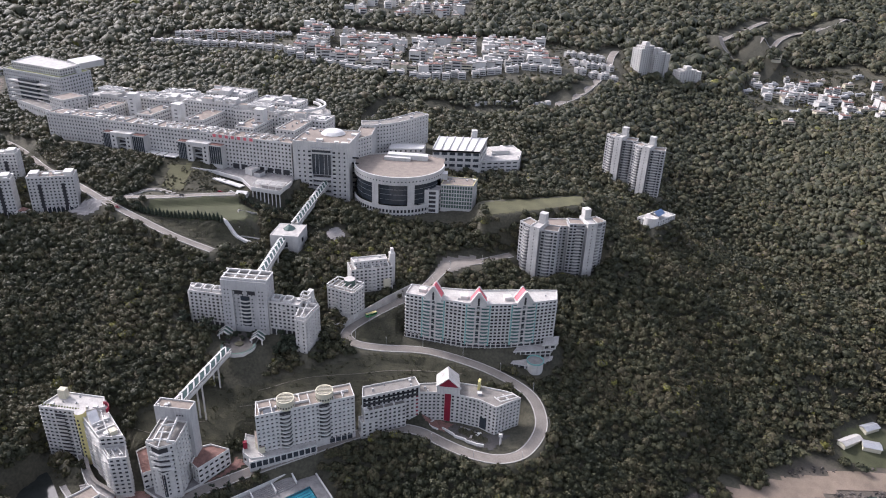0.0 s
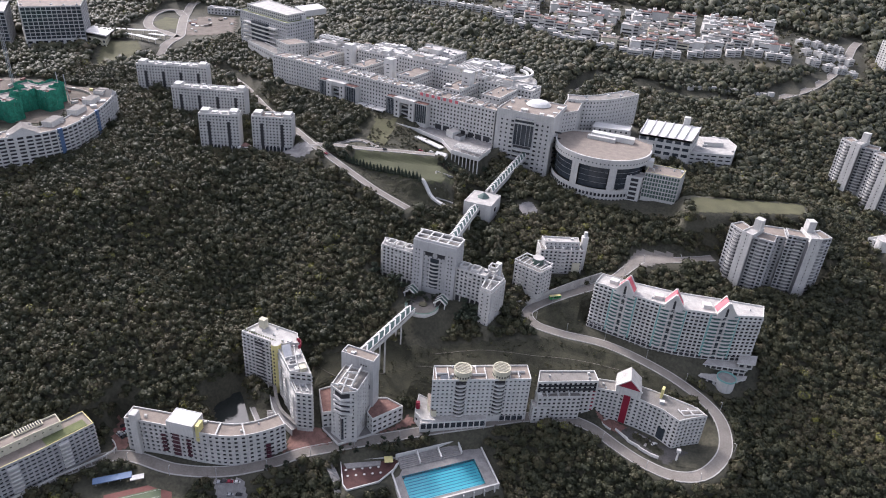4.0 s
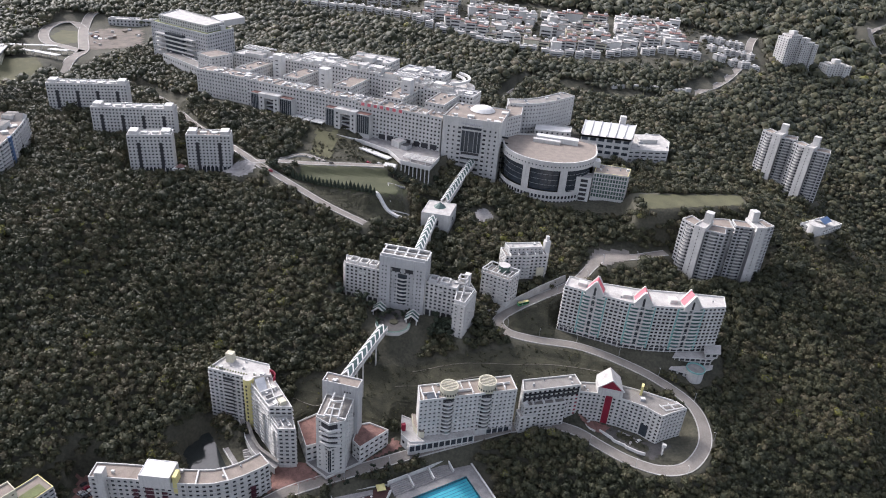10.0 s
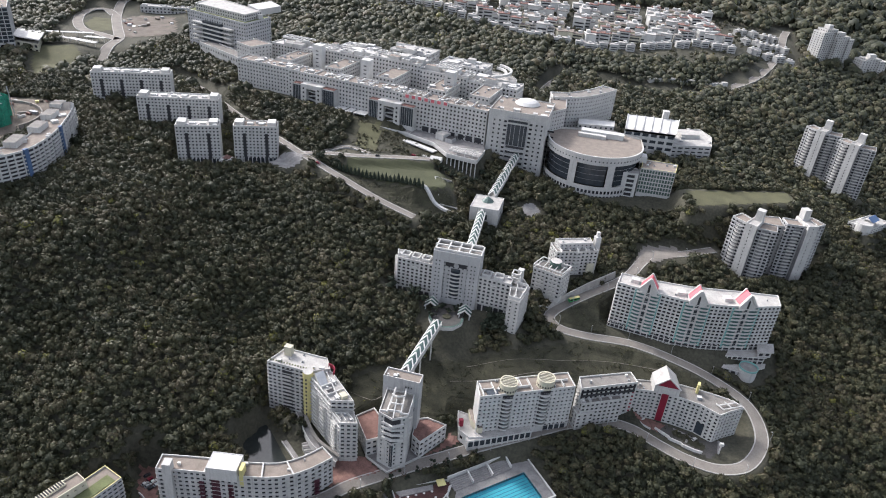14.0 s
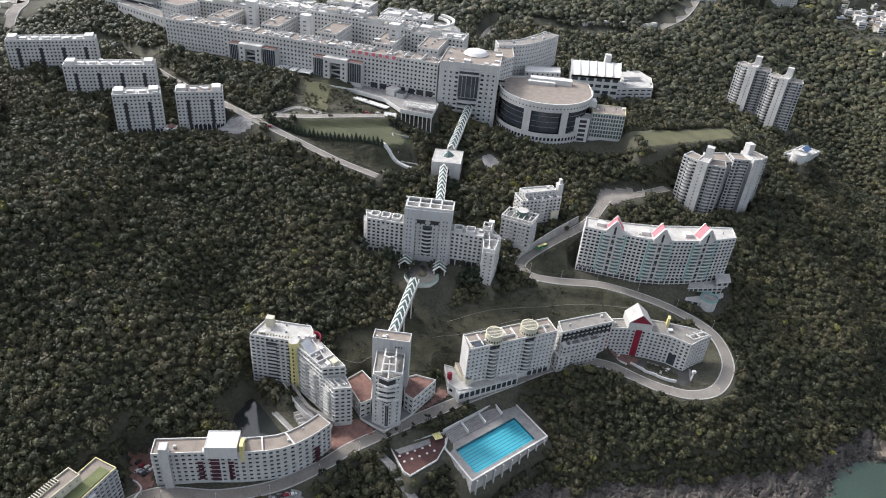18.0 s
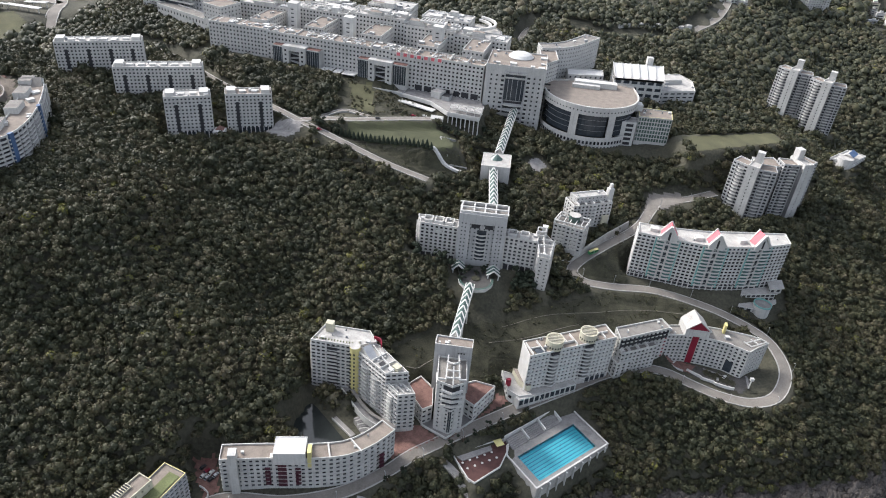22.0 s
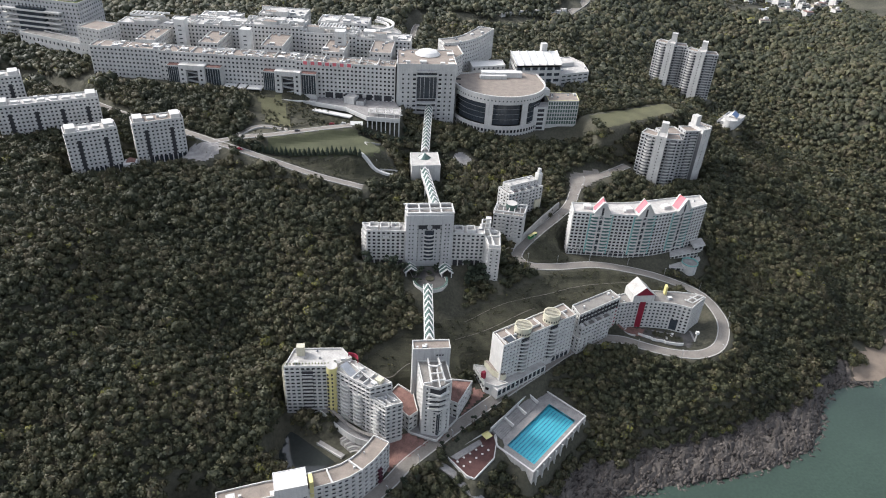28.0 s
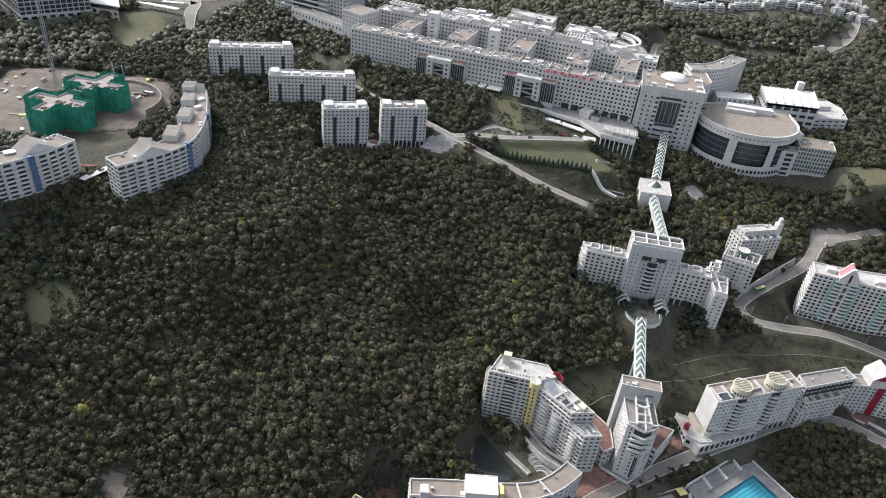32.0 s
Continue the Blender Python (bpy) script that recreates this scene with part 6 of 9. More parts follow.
for key, z0 in (("block_3", 127.5), ("block_4", 127.5)):
    ob = [o for o in bpy.data.objects if o.name.startswith("apartment_block") and o.parent is None and (o.location.xy - Vector(centre(FOOT[key]))).length < 3][0]
    a, b = Vector(FOOT[key][0]), Vector(FOOT[key][1])
    u = (b - a).normalized()
    panel(ob, "ground_glazing", a + u * 8, b - u * 1.0, z0 + 0.5, z0 + 6, GLASS_BLUE, 0.15, "dark ground floor glazing")
    for k in range(9):
        p = a + u * (8 + ((b - a).length - 9) * k / 8)
        panel(ob, "ground_column", p - u * 0.35, p + u * 0.35, z0, z0 + 6.6, WHITE, 0.7)
    m = Mesh()
    nn = Vector((u.y, -u.x))
    m.prism(ccw([tuple(a + nn * 0.3), tuple(b + nn * 0.3), tuple(b + nn * 5), tuple(a + nn * 5)]), z0 - 8, z0 + 0.4, WALL, PAVING)
    part("front_terrace", m, ob)
    panel(ob, "terrace_rail", a + nn * 5, b + nn * 5, z0, z0 + 1.4, WHITE, 0.3)
gate = thing("gatehouse", (-365, 539, 128), "small gatehouse with a red tiled pyramid roof", "gatehouse")
box_part(gate, "wall", -365.5, 541, 124, 9, 10, 11, WALL)
box_part(gate, "porch", -365, 533.5, 122, 11, 4, 11.5, WHITE)
box_part(gate, "porch_glazing", -365, 531.4, 125, 8, 0.6, 6.4, GLASS_BLUE)
box_part(gate, "forecourt", -364, 527, 119, 14, 9, 5.4, WALL, 15, PAVING)
m = Mesh()
q = rect(-365.5, 543, 9, 9)
for a, b in zip(q, q[1:] + q[:1]):
    m.face([(*a, 134), (*b, 134), (-365.5, 543, 138)], BRICK)
part("pyramid_roof", m, gate, "red tiled pyramid roof")

# ---- academic building ----
acad = thing("academic_building", (-280, 670, 154), "very long white academic building with rows of small square windows", "academic building")
AU = Vector((268, -68)).normalized()
AN = Vector((-AU.y, AU.x))
A0 = Vector((-415, 690))


def AL(s, d):
    p = A0 + AU * s + AN * d
    return (p.x, p.y)


def quad(s0, s1, d0, d1):
    return [AL(s0, d0), AL(s1, d0), AL(s1, d1), AL(s0, d1)]


KW = dict(wall=WALL, roof=ROOF_TAN, bay=3.6, win=(1.8, 1.8), storey=3.8)
for s0, s1, z1, z0 in ((0, 62, 182, 152), (62, 120, 181, 150), (120, 186, 181, 146), (186, 276, 180, 138)):
    shell(acad, "front_wall", quad(s0, s1, 0, 20), z0, z1, ground=3, **KW)
    roof_kit(acad, quad(s0, s1, 0, 20), z1 - 1.0, 12, int(s1), 4.5)
for i, (s0, s1) in enumerate(((34, 52), (92, 110), (150, 170), (206, 226), (250, 270))):
    shell(acad, "cross_wing_wall", quad(s0, s1, 20, 62), 154, (184, 185, 186, 184, 186)[i], limit=60, **KW)
    roof_kit(acad, quad(s0, s1, 22, 60), (184, 185, 186, 184, 186)[i] - 1.0, 6, i + 5, 4)
for s0, s1, d0, d1, z1, n in ((0, 60, 62, 82, 187, 10), (60, 125, 62, 86, 190, 14), (125, 180, 62, 92, 193, 16), (180, 232, 60, 88, 189, 12), (232, 285, 60, 84, 187, 10)):
    shell(acad, "rear_wall", quad(s0, s1, d0, d1), 156, z1, limit=70, **dict(KW, roof=ROOF_PALE))
    roof_kit(acad, quad(s0, s1, d0 + 1, d1 - 1), z1 - 1.0, n, int(s0 + 3), 6.0)
for s0, s1, d0, d1, z1 in ((70, 110, 86, 112, 190), (130, 176, 92, 122, 196), (190, 240, 88, 116, 193)):
    shell(acad, "rear_block_wall", quad(s0, s1, d0, d1), 158, z1, limit=30, **dict(KW, roof=ROOF_PALE))
    roof_kit(acad, quad(s0, s1, d0, d1), z1 - 1.0, 10, int(s0), 7.0)
for s, d in ((128, 30), (214, 44), (168, 72), (60, 50)):
    P = quad(s, s + 10, d, d + 9)
    m = Mesh()
    m.prism(ccw(P), 156, 196, WHITE)
    core = part("lift_core", m, acad, "white lift core tower with dark slots")
    m = Mesh()
    for k in range(8):
        a, b = Vector(AL(s + 3.5, d)), Vector(AL(s + 6.5, d))
        m.bar((*(a - AN * 0.02), 162 + k * 4), (*(b - AN * 0.02), 162 + k * 4), 0.5, 1.0, DARK)
    part("slots", m, core)
for s0, d0, w, l in ((12, 66, 34, 12), (140, 70, 26, 16), (196, 64, 24, 14)):
    m = Mesh()
    for k in range(8):
        a, b = Vector(AL(s0 + w * k / 8, d0)), Vector(AL(s0 + w * k / 8, d0 + l))
        m.bar((*a, 194.2), (*b, 194.2), 0.8, 0.8, WHITE)
    for k in range(2):
        a, b = Vector(AL(s0, d0 + l * k)), Vector(AL(s0 + w, d0 + l * k))
        m.bar((*a, 193.5), (*b, 193.5), 1.0, 1.8, WHITE)
    part("roof_trellis", m, acad, "white roof trellis")
rr = random.Random(77)
for k in range(105):
    s, d = rr.uniform(8, 270), rr.choice((rr.uniform(64, 84), rr.uniform(64, 84), rr.uniform(90, 112)))
    if d > 88 and not (72 < s < 100 or 132 < s < 166 or 192 < s < 228):
        continue
    z = (187 if s < 60 else 190 if s < 125 else 193 if s < 180 else 189 if s < 232 else 187) - 1 if d < 88 else (189 if s < 115 else 195 if s < 180 else 192)
    w, l, h = rr.uniform(4, 13), rr.uniform(4, 10), rr.uniform(1.5, 5.5)
    ang = math.degrees(math.atan2(AU.y, AU.x))
    x, y = AL(s, d)
    if rr.random() < 0.6:
        box_part(acad, "roof_block", x, y, z, w, l, h, rr.choice((WHITE, WALL, WALL)), ang, rr.choice((ROOF_PALE, ROOF_TAN, WHITE)))
    else:
        m = Mesh()
        R = rect(x, y, w, l, ang)
        for a, b in zip(R, R[1:] + R[:1]):
            m.bar((*a, z + h * 0.6), (*b, z + h * 0.6), 0.7, 1.2, WHITE)
            m.bar((*a, z), (*a, z + h * 0.6), 0.7, 0.7, WHITE)
        part("roof_frame", m, acad, "white open roof frame")
for k in range(60):
    # small plant, rails and rooflights along the front roofs
    s_, d_ = rr.uniform(4, 268), rr.uniform(3, 17)
    x, y = AL(s_, d_)
    z = 180.95 if s_ < 62 else 179.95 if s_ < 186 else 178.95
    ang = math.degrees(math.atan2(AU.y, AU.x))
    if k % 3 == 0:
        m = Mesh()
        R = rect(x, y, rr.uniform(4, 9), rr.uniform(3, 6), ang)
        for a, b in zip(R, R[1:] + R[:1]):
            m.bar((*a, z + 1.3), (*b, z + 1.3), 0.3, 0.5, WHITE)
            m.bar((*a, z), (*a, z + 1.3), 0.3, 0.3, WHITE)
        part("roof_rail", m, acad, "white roof rail frame")
    else:
        box_part(acad, "roof_plant", x, y, z, rr.uniform(1.5, 5), rr.uniform(1.2, 3), rr.uniform(0.8, 2.2), rr.choice((WHITE, WALL, METAL, WALL_CREAM)), ang, rr.choice((WHITE, ROOF_PALE, METAL)))
for s0, s1, d in ((0, 62, 19.4), (62, 120, 19.4), (120, 186, 19.4), (186, 268, 19.4)):
    for k in range(5):
        s = s0 + (s1 - s0) * (k + 0.5) / 5
        a, b = Vector(AL(s, 1.0)), Vector(AL(s, 19))
        m = Mesh()
        m.bar((*a, 180.6), (*b, 180.6), 0.6, 1.4, WHITE)
        part("roof_wall", m, acad, "white dividing wall on the roof")
# striped courtyard floors between the wings
for s0, s1 in ((110, 150), (170, 206), (226, 250), (52, 92)):
    m = Mesh()
    m.prism(ccw(quad(s0 + 0.5, s1 - 0.5, 20.5, 61.5)), 164, 168, GLASS_GREEN if s0 == 226 else ROOF_PALE)
    part("courtyard_roof", m, acad)
# portals with glazed bays on the front
for s in (82, 168.2):
    m = Mesh()
    for k in (0, 17):
        m.prism(ccw(quad(s + k, s + k + 6.3, -9, 0.2)), 140, 172, WALL)
    m.prism(ccw(quad(s + 6.3, s + 17, -9, 0.2)), 167.5, 172, WALL, ROOF_PALE)
    pt = part("portal_frame", m, acad, "pale projecting portal frame")
    for k in (1, 2):
        for j in range(5):
            m = Mesh()
            m.prism(ccw(quad(s + (2.2 if k == 1 else 19.2), s + (4.0 if k == 1 else 21.0), -9.1, -8.9)), 150 + j * 4.2, 151.8 + j * 4.2, GLASS)
            part("portal_window", m, pt)
    # solid near-black block stands for the shade inside the portal
    m = Mesh()
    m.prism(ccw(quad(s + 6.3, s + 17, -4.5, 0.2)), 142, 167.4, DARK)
    part("portal_recess", m, pt, "near-black block painted as portal shade")
    for k in range(4):
        a, b = Vector(AL(s + 6.5, -6)), Vector(AL(s + 16.8, -6))
        m = Mesh()
        m.bar((*a, 152 + k * 4.0 + (1.6 if k % 2 else 0)), (*b, 152 + k * 4.0 + (0 if k % 2 else 1.6)), 3.0, 0.8, WALL_GREY)
        part("stair_flight", m, pt, "pale open stair flight")
    for s0, s1, z0_ in ((s - 11, s, 152), (s + 23.3, s + 37, 152)):
        m = Mesh()
        m.prism(ccw(quad(s0, s1, -7, 0.2)), 144, 170.5, WALL)
        m.prism(ccw(quad(s0 + 0.6, s1 - 0.6, -7.25, -6.9)), z0_, 169.5, GLASS_BLUE)
        cw_ = part("curtain_wall", m, acad, "dark glass curtain wall bay")
        m = Mesh()
        m.prism(ccw(quad(s0 + 0.4, s1 - 0.4, -6.6, 0)), 170.5, 170.9, BRICK)
        part("red_terrace", m, cw_, "red tiled bay roof")
        for k in range(1, 6):
            m = Mesh()
            t = s0 + (s1 - s0) * k / 6
            m.prism(ccw(quad(t - 0.15, t + 0.15, -7.4, -7.2)), z0_, 169.5, FRAME)
            part("mullion", m, cw_)
# low canopies and a paved walk along the foot of the front
for s0, s1 in ((121, 132), (134, 141), (143, 156)):
    m = Mesh()
    m.prism(ccw(quad(s0, s1, -12, -1)), 154.5, 155.3, WHITE)
    for t in (s0 + 0.5, s1 - 0.5):
        m.prism(ccw(quad(t - 0.3, t + 0.3, -11.6, -11)), 140, 154.5, WALL)
    part("entrance_canopy", m, acad, "white flat entrance canopy")
m = Mesh()
m.prism(ccw(quad(8, 205, -16, 0)), 138, 147.6, WALL, PAVING)
part("terrace_walk", m, acad, "paved walk along the foot of the building")
m = Mesh()
a, b = Vector(AL(8, -16)), Vector(AL(205, -16))
m.bar((*a, 148), (*b, 148), 0.5, 1.6, WHITE)
part("walk_parapet", m, acad, "white walk parapet")
# undercroft shade painted as flat near-black panels on the closed wall
for t in range(212, 270, 9):
    panel(acad, "undercroft_opening", AL(t, 0), AL(t + 7, 0), 147.5, 152.5, DARK, 0.1, "dark panel painted as undercroft shade")
# unreadable banner of pale and red plates on the parapet
for k in range(7):
    m = Mesh()
    m.prism(ccw(quad(192 + k * 6.6, 192 + k * 6.6 + 5.2, -0.5, -0.1)), 176.5, 180.5, WHITE)
    b = part("banner_plate", m, acad, "pale banner plate with a red mark")
    m = Mesh()
    m.prism(ccw(quad(193.0 + k * 6.6, 196.4 + k * 6.6, -0.62, -0.5)), 177.0, 180.0, PINK)
    part("red_mark", m, b)
# main lift tower with the glazed slot
main = thing("entrance_tower", (-118, 630, 118), "tall white entrance tower with a dark glazed slot and stepped ledges", "tower")
TM = [(-146, 622), (-92, 617), (-86, 662), (-138, 668)]
zr = shell(main, "wall", TM, 112, 183, wall=WALL, roof=ROOF_TAN, bay=3.8, win=(0, 0), storey=3.8)
roof_kit(main, TM, zr, 14, 5, 5)
tu = Vector((54, -5)).normalized()
tn = Vector((tu.y, -tu.x))


def TP(s, out):
    return Vector((-146, 622)) + tu * s + tn * out


panel(main, "glazed_slot", TP(17, 0), TP(38, 0), 126, 178.5, WALL_GREY, 0.1)
panel(main, "glazed_slot", TP(18.5, 0.12), TP(36.5, 0.12), 151, 177, GLASS_BLUE, 0.3, "dark glazed slot")
for t in (21.5, 25, 30, 33.5):
    panel(main, "mullion", TP(t, 0.4), TP(t + 0.4, 0.4), 151, 171, FRAME, 0.2)
for z in (171.5, 175.5):
    panel(main, "upper_ledge", TP(17.5, 0.3), TP(37.5, 0.3), z, z + 1.4, WALL, 1.2)
for side in (14.5, 38):
    for k in range(12):
        panel(main, "ledge", TP(side, 0.02), TP(side + 3.2, 0.02), 124 + k * 4.2, 125.8 + k * 4.2, WALL if k % 2 else WHITE, 1.3)
        panel(main, "ledge_window", TP(side + 0.3, 0.02), TP(side + 2.9, 0.02), 126 + k * 4.2, 127.8 + k * 4.2, GLASS, 0.1)
for z in (131, 136.5, 141, 146):
    balcony_stack(main, TP(18, 0.1), TP(37, 0.1), z, z + 1.4, 3, 1.0, WALL, name="curved_balcony", bulge=2.2 if z > 140 else 0.8)
# near-black panels paint shade above each curved balcony
for z in (133, 138.6, 143.2, 148.2):
    panel(main, "balcony_void", TP(19, 0.1), TP(36, 0.1), z, z + 2.2, DARK, 0.15)
for s in (5, 10, 44, 49):
    for k in range(13):
        panel(main, "slit_window", TP(s, 0.02), TP(s + 1.5, 0.02), 122 + k * 4.2, 123.6 + k * 4.2, GLASS, 0.08)
for k in range(10):
    box_part(main, "side_ledge", -88.4, 628 + (k % 2), 120 + k * 5, 1.2, 8, 1.4, GLASS, 83)
m = Mesh()
dome = [(0, 4.2), (5, 3.9), (9, 2.6), (12, 0)]
for k in range(24):
    a0, a1 = radians(k * 15), radians(k * 15 + 15)
    for (r0, z0_), (r1, z1_) in zip(dome, dome[1:]):
        m.face([(-112 + r1 * math.cos(a0), 652 + r1 * math.sin(a0), 182.5 + z1_), (-112 + r1 * math.cos(a1), 652 + r1 * math.sin(a1), 182.5 + z1_), (-112 + r0 * math.cos(a1), 652 + r0 * math.sin(a1), 182.5 + z0_), (-112 + r0 * math.cos(a0), 652 + r0 * math.sin(a0), 182.5 + z0_)], WHITE)
part("dome", m, main, "shallow white dome")
shell(main, "side_block", [(-92, 640), (-75, 660), (-74, 690), (-90, 690)], 130, 180, wall=WALL, roof=ROOF_TAN, bay=3.6, win=(1.5, 1.6), storey=3.8)
# curved wing behind
arc = thing("curved_wing", (-50, 720, 155), "curved white wing with rows of square windows", "academic building")
AF = [p[:2] for p in smooth_line([(-88, 688, 0), (-70, 692, 0), (-52, 704, 0), (-36, 722, 0), (-21, 742, 0)], 8)]
zr = shell(arc, "wall", slab(AF, 17), 150, 182, roof=ROOF, bay=3.4, win=(1.5, 1.6), storey=3.8, wall=WALL)
roof_kit(arc, slab(AF, 17), zr, 6, 3, 4)
ring = thing("roof_ring", (-150, 735, 186), "curved white open roof frames over a round forecourt", "frame")
for r, z in ((22, 188), (27, 190)):
    m = Mesh()
    pts = disc(-160, 730, r, 16, -70, 60)
    for a, b in zip(pts, pts[1:]):
        m.bar((*a, z), (*b, z), 2.0, 2.4, WHITE)
    part("curved_beam", m, ring)
pv = thing("round_plaza_block", (-160, 730, 160), "round pale paved block at the rear entrance", "building")
zr = shell(pv, "wall", disc(-152, 722, 26, 28), 155, 184, roof=ROOF_PALE, bay=5, win=(2, 2), storey=5, wall=WALL)
# library drum
drum = thing("library_drum", (-45, 630, 124), "round library block with a tan roof terrace and deep glass bays", "library")
m = Mesh()
arcp = disc(-45, 632, 44, 41, 180, 360)
for i, (a, b) in enumerate(zip(arcp, arcp[1:])):
    glassy = 2 <= i <= 12 or 15 <= i <= 22 or 25 <= i <= 34
    m.face([(*a, 120), (*b, 120), (*b, 134), (*a, 134)], WALL)
    m.face([(*a, 154), (*b, 154), (*b, 162), (*a, 162)], WALL)
    if not glassy:
        m.face([(*a, 134), (*b, 134), (*b, 154), (*a, 154)], WALL)
back = [(-1, 632), (-1, 652), (-30, 668), (-89, 655), (-89, 632)]
for a, b in zip(back, back[1:]):
    m.face([(*a, 120), (*b, 120), (*b, 162), (*a, 162)], WALL)
ip = disc(-45, 632, 42.8, 41, 180, 360)
for a, b, c, d in zip(arcp, arcp[1:], ip[1:], ip):
    m.face([(*a, 162), (*b, 162), (*c, 162), (*d, 162)], WHITE)
    m.face([(*d, 162), (*c, 162), (*c, 160), (*d, 160)], WALL)
part("wall", m, drum)
m = Mesh()
m.prism(ccw(ip + back[1:-1]), 159.4, 160.2, ROOF_TAN)
part("roof", m, drum, "tan tiled roof terrace")
for i0, i1 in ((2, 13), (15, 23), (25, 35)):
    g = disc(-45, 632, 41.5, 41, 180, 360)[i0:i1 + 1]
    m, q = Mesh(), Mesh()
    for a, b in zip(g, g[1:]):
        m.face([(*a, 134), (*b, 134), (*b, 154), (*a, 154)], GLASS_BLUE)
        q.bar((*a, 134), (*a, 154), 0.2, 0.2, GLASS_BLUE)
    for z in (139, 144, 149):
        for a, b in zip(g, g[1:]):
            q.bar((*a, z), (*b, z), 0.2, 0.2, FRAME)
    bay_ = part("glass_bay", m, drum, "deep dark curved glass bay")
    part("glazing_grid", q, bay_)
wins = []
for i, (a, b) in enumerate(zip(arcp, arcp[1:])):
    ang = math.atan2(b[1] - a[1], b[0] - a[0])
    cx, cy = (a[0] + b[0]) / 2, (a[1] + b[1]) / 2
    ux, uy = math.sin(ang) * 0.06, -math.cos(ang) * 0.06
    for z in ((157.5,) if i % 1 == 0 else ()):
        wins.append(((cx + ux, cy + uy, z), ang, 1.3, 1.3))
    for z in (123.5, 128.5):
        wins.append(((cx + ux, cy + uy, z), ang, 2.2, 3.0))
add_windows(drum, wins, GLASS, 160, 1)
box_part(drum, "roof_block", -38, 650, 160, 40, 8, 5, WHITE, -6)
box_part(drum, "roof_block", -48, 644, 160, 26, 5, 3.4, WALL, -6)
# sports hall and neighbours
sports = hall("sports", "sports_hall", "sports hall with a bright white ribbed roof", 140, 162, 0, 3, bay=8, win=(6, 3.2), storey=7, roof=WHITE, glass=GLASS_BLUE, par=0.6, ground=6)
m = Mesh()
for k in range(7):
    t = k / 6
    m.bar((-14 + 49 * t, 676, 163), (-8 + 52 * t, 717, 165), 0.8, 1.0, WHITE)
part("roof_ribs", m, sports, "white roof ribs")
m = Mesh()
m.face([(-14, 676, 162.2), (35, 676, 162.2), (44, 717, 164.6), (-8, 717, 164.6)], WHITE)
m.face([(-14, 676, 160), (-14, 676, 162.2), (-8, 717, 164.6), (-8, 717, 160)], WALL)
m.face([(35, 676, 160), (44, 717, 160), (44, 717, 164.6), (35, 676, 162.2)], WALL)
m.face([(-14, 676, 160), (35, 676, 160), (35, 676, 162.2), (-14, 676, 162.2)], WALL)
part("sloping_roof", m, sports, "bright white sloping roof")
box_part(sports, "vent_tower", 30, 720, 140, 6, 6, 32, WALL)
lowb = hall("sports_low", "annexe", "low white annexe with long window bands", 130, 147, 4, 3.5, bay=7, win=(5, 1.6), storey=3.6, roof=ROOF_PALE)
box_part(lowb, "upper_block", 58, 728, 146, 20, 16, 4, WALL, 15, ROOF_PALE)
link = thing("link_block", (-40, 690, 150), "low white flat-roofed link block", "annexe")
shell(link, "wall", [(-60, 678), (-24, 682), (-22, 700), (-58, 698)], 140, 161, roof=WHITE, bay=5, win=(2, 2), wall=WALL)
hall("frame", "office_block", "open white concrete frame with dark window bands", 126, 147, 2, 3, wall=WHITE, bay=8, win=(6.6, 3.0), storey=4.6, roof=ROOF_PALE, glass=DARK, ground=1, category="office")
gl_ = hall("glass", "laboratory_block", "green glass laboratory block with a fine grid and tan roof terrace", 126, 152, 5, 3, wall=WALL, bay=2.4, win=(2.0, 3.2), storey=3.8, roof=ROOF_TAN, glass=GLASS_GREEN, ground=5, coping=YELLOW, category="laboratory")
box_part(gl_, "upper_block", -4, 622, 151, 12, 9, 6, WHITE)
# terrace in front of the entrance
ter = thing("entrance_terrace", (-175, 605, 140), "white entrance terrace with pergolas and a curved arcade", "terrace")
m = Mesh()
m.prism(ccw([(-222, 642), (-147, 622), (-145, 606), (-150, 578), (-178, 586), (-193, 608), (-220, 624)]), 144.4, 147, WALL, PAVING)
part("deck", m, ter)
for a, b in (((-220, 624), (-193, 608)), ((-193, 608), (-178, 586)), ((-178, 586), (-150, 578)), ((-150, 578), (-145, 606))):
    m = Mesh()
    m.bar((*a, 147.3), (*b, 147.3), 0.6, 2.2, WHITE)
    part("parapet", m, ter)
m = Mesh()
m.bar((-222, 618, 143.5), (-190, 598, 143.5), 6, 1.0, WHITE)
part("ramp", m, ter, "bright white ramp below the parapet")
scr = disc(-162, 624, 13, 14, 10, 170)
for a, b in zip(scr, scr[1:]):
    m = Mesh()
    m.bar((*a, 151.8), (*b, 151.8), 2.2, 2.6, WALL)
    bayp = part("arcade_bay", m, ter, "curved pale arcade bay")
    # near-black panel fills the opening and paints its shade
    m = Mesh()
    m.bar((*a, 148.7), (*b, 148.7), 0.5, 3.4, DARK)
    part("arcade_opening", m, bayp)
    m = Mesh()
    m.bar((*a, 147), (*a, 151), 0.8, 0.8, WALL)
    part("arcade_post", m, bayp)
box_part(ter, "stair_block", -187, 625, 147, 10, 10, 6, WALL, -35, ROOF_PALE)
box_part(ter, "stair_screen", -179, 620, 147, 7, 9, 4, WALL_GREY, -20, DARK)
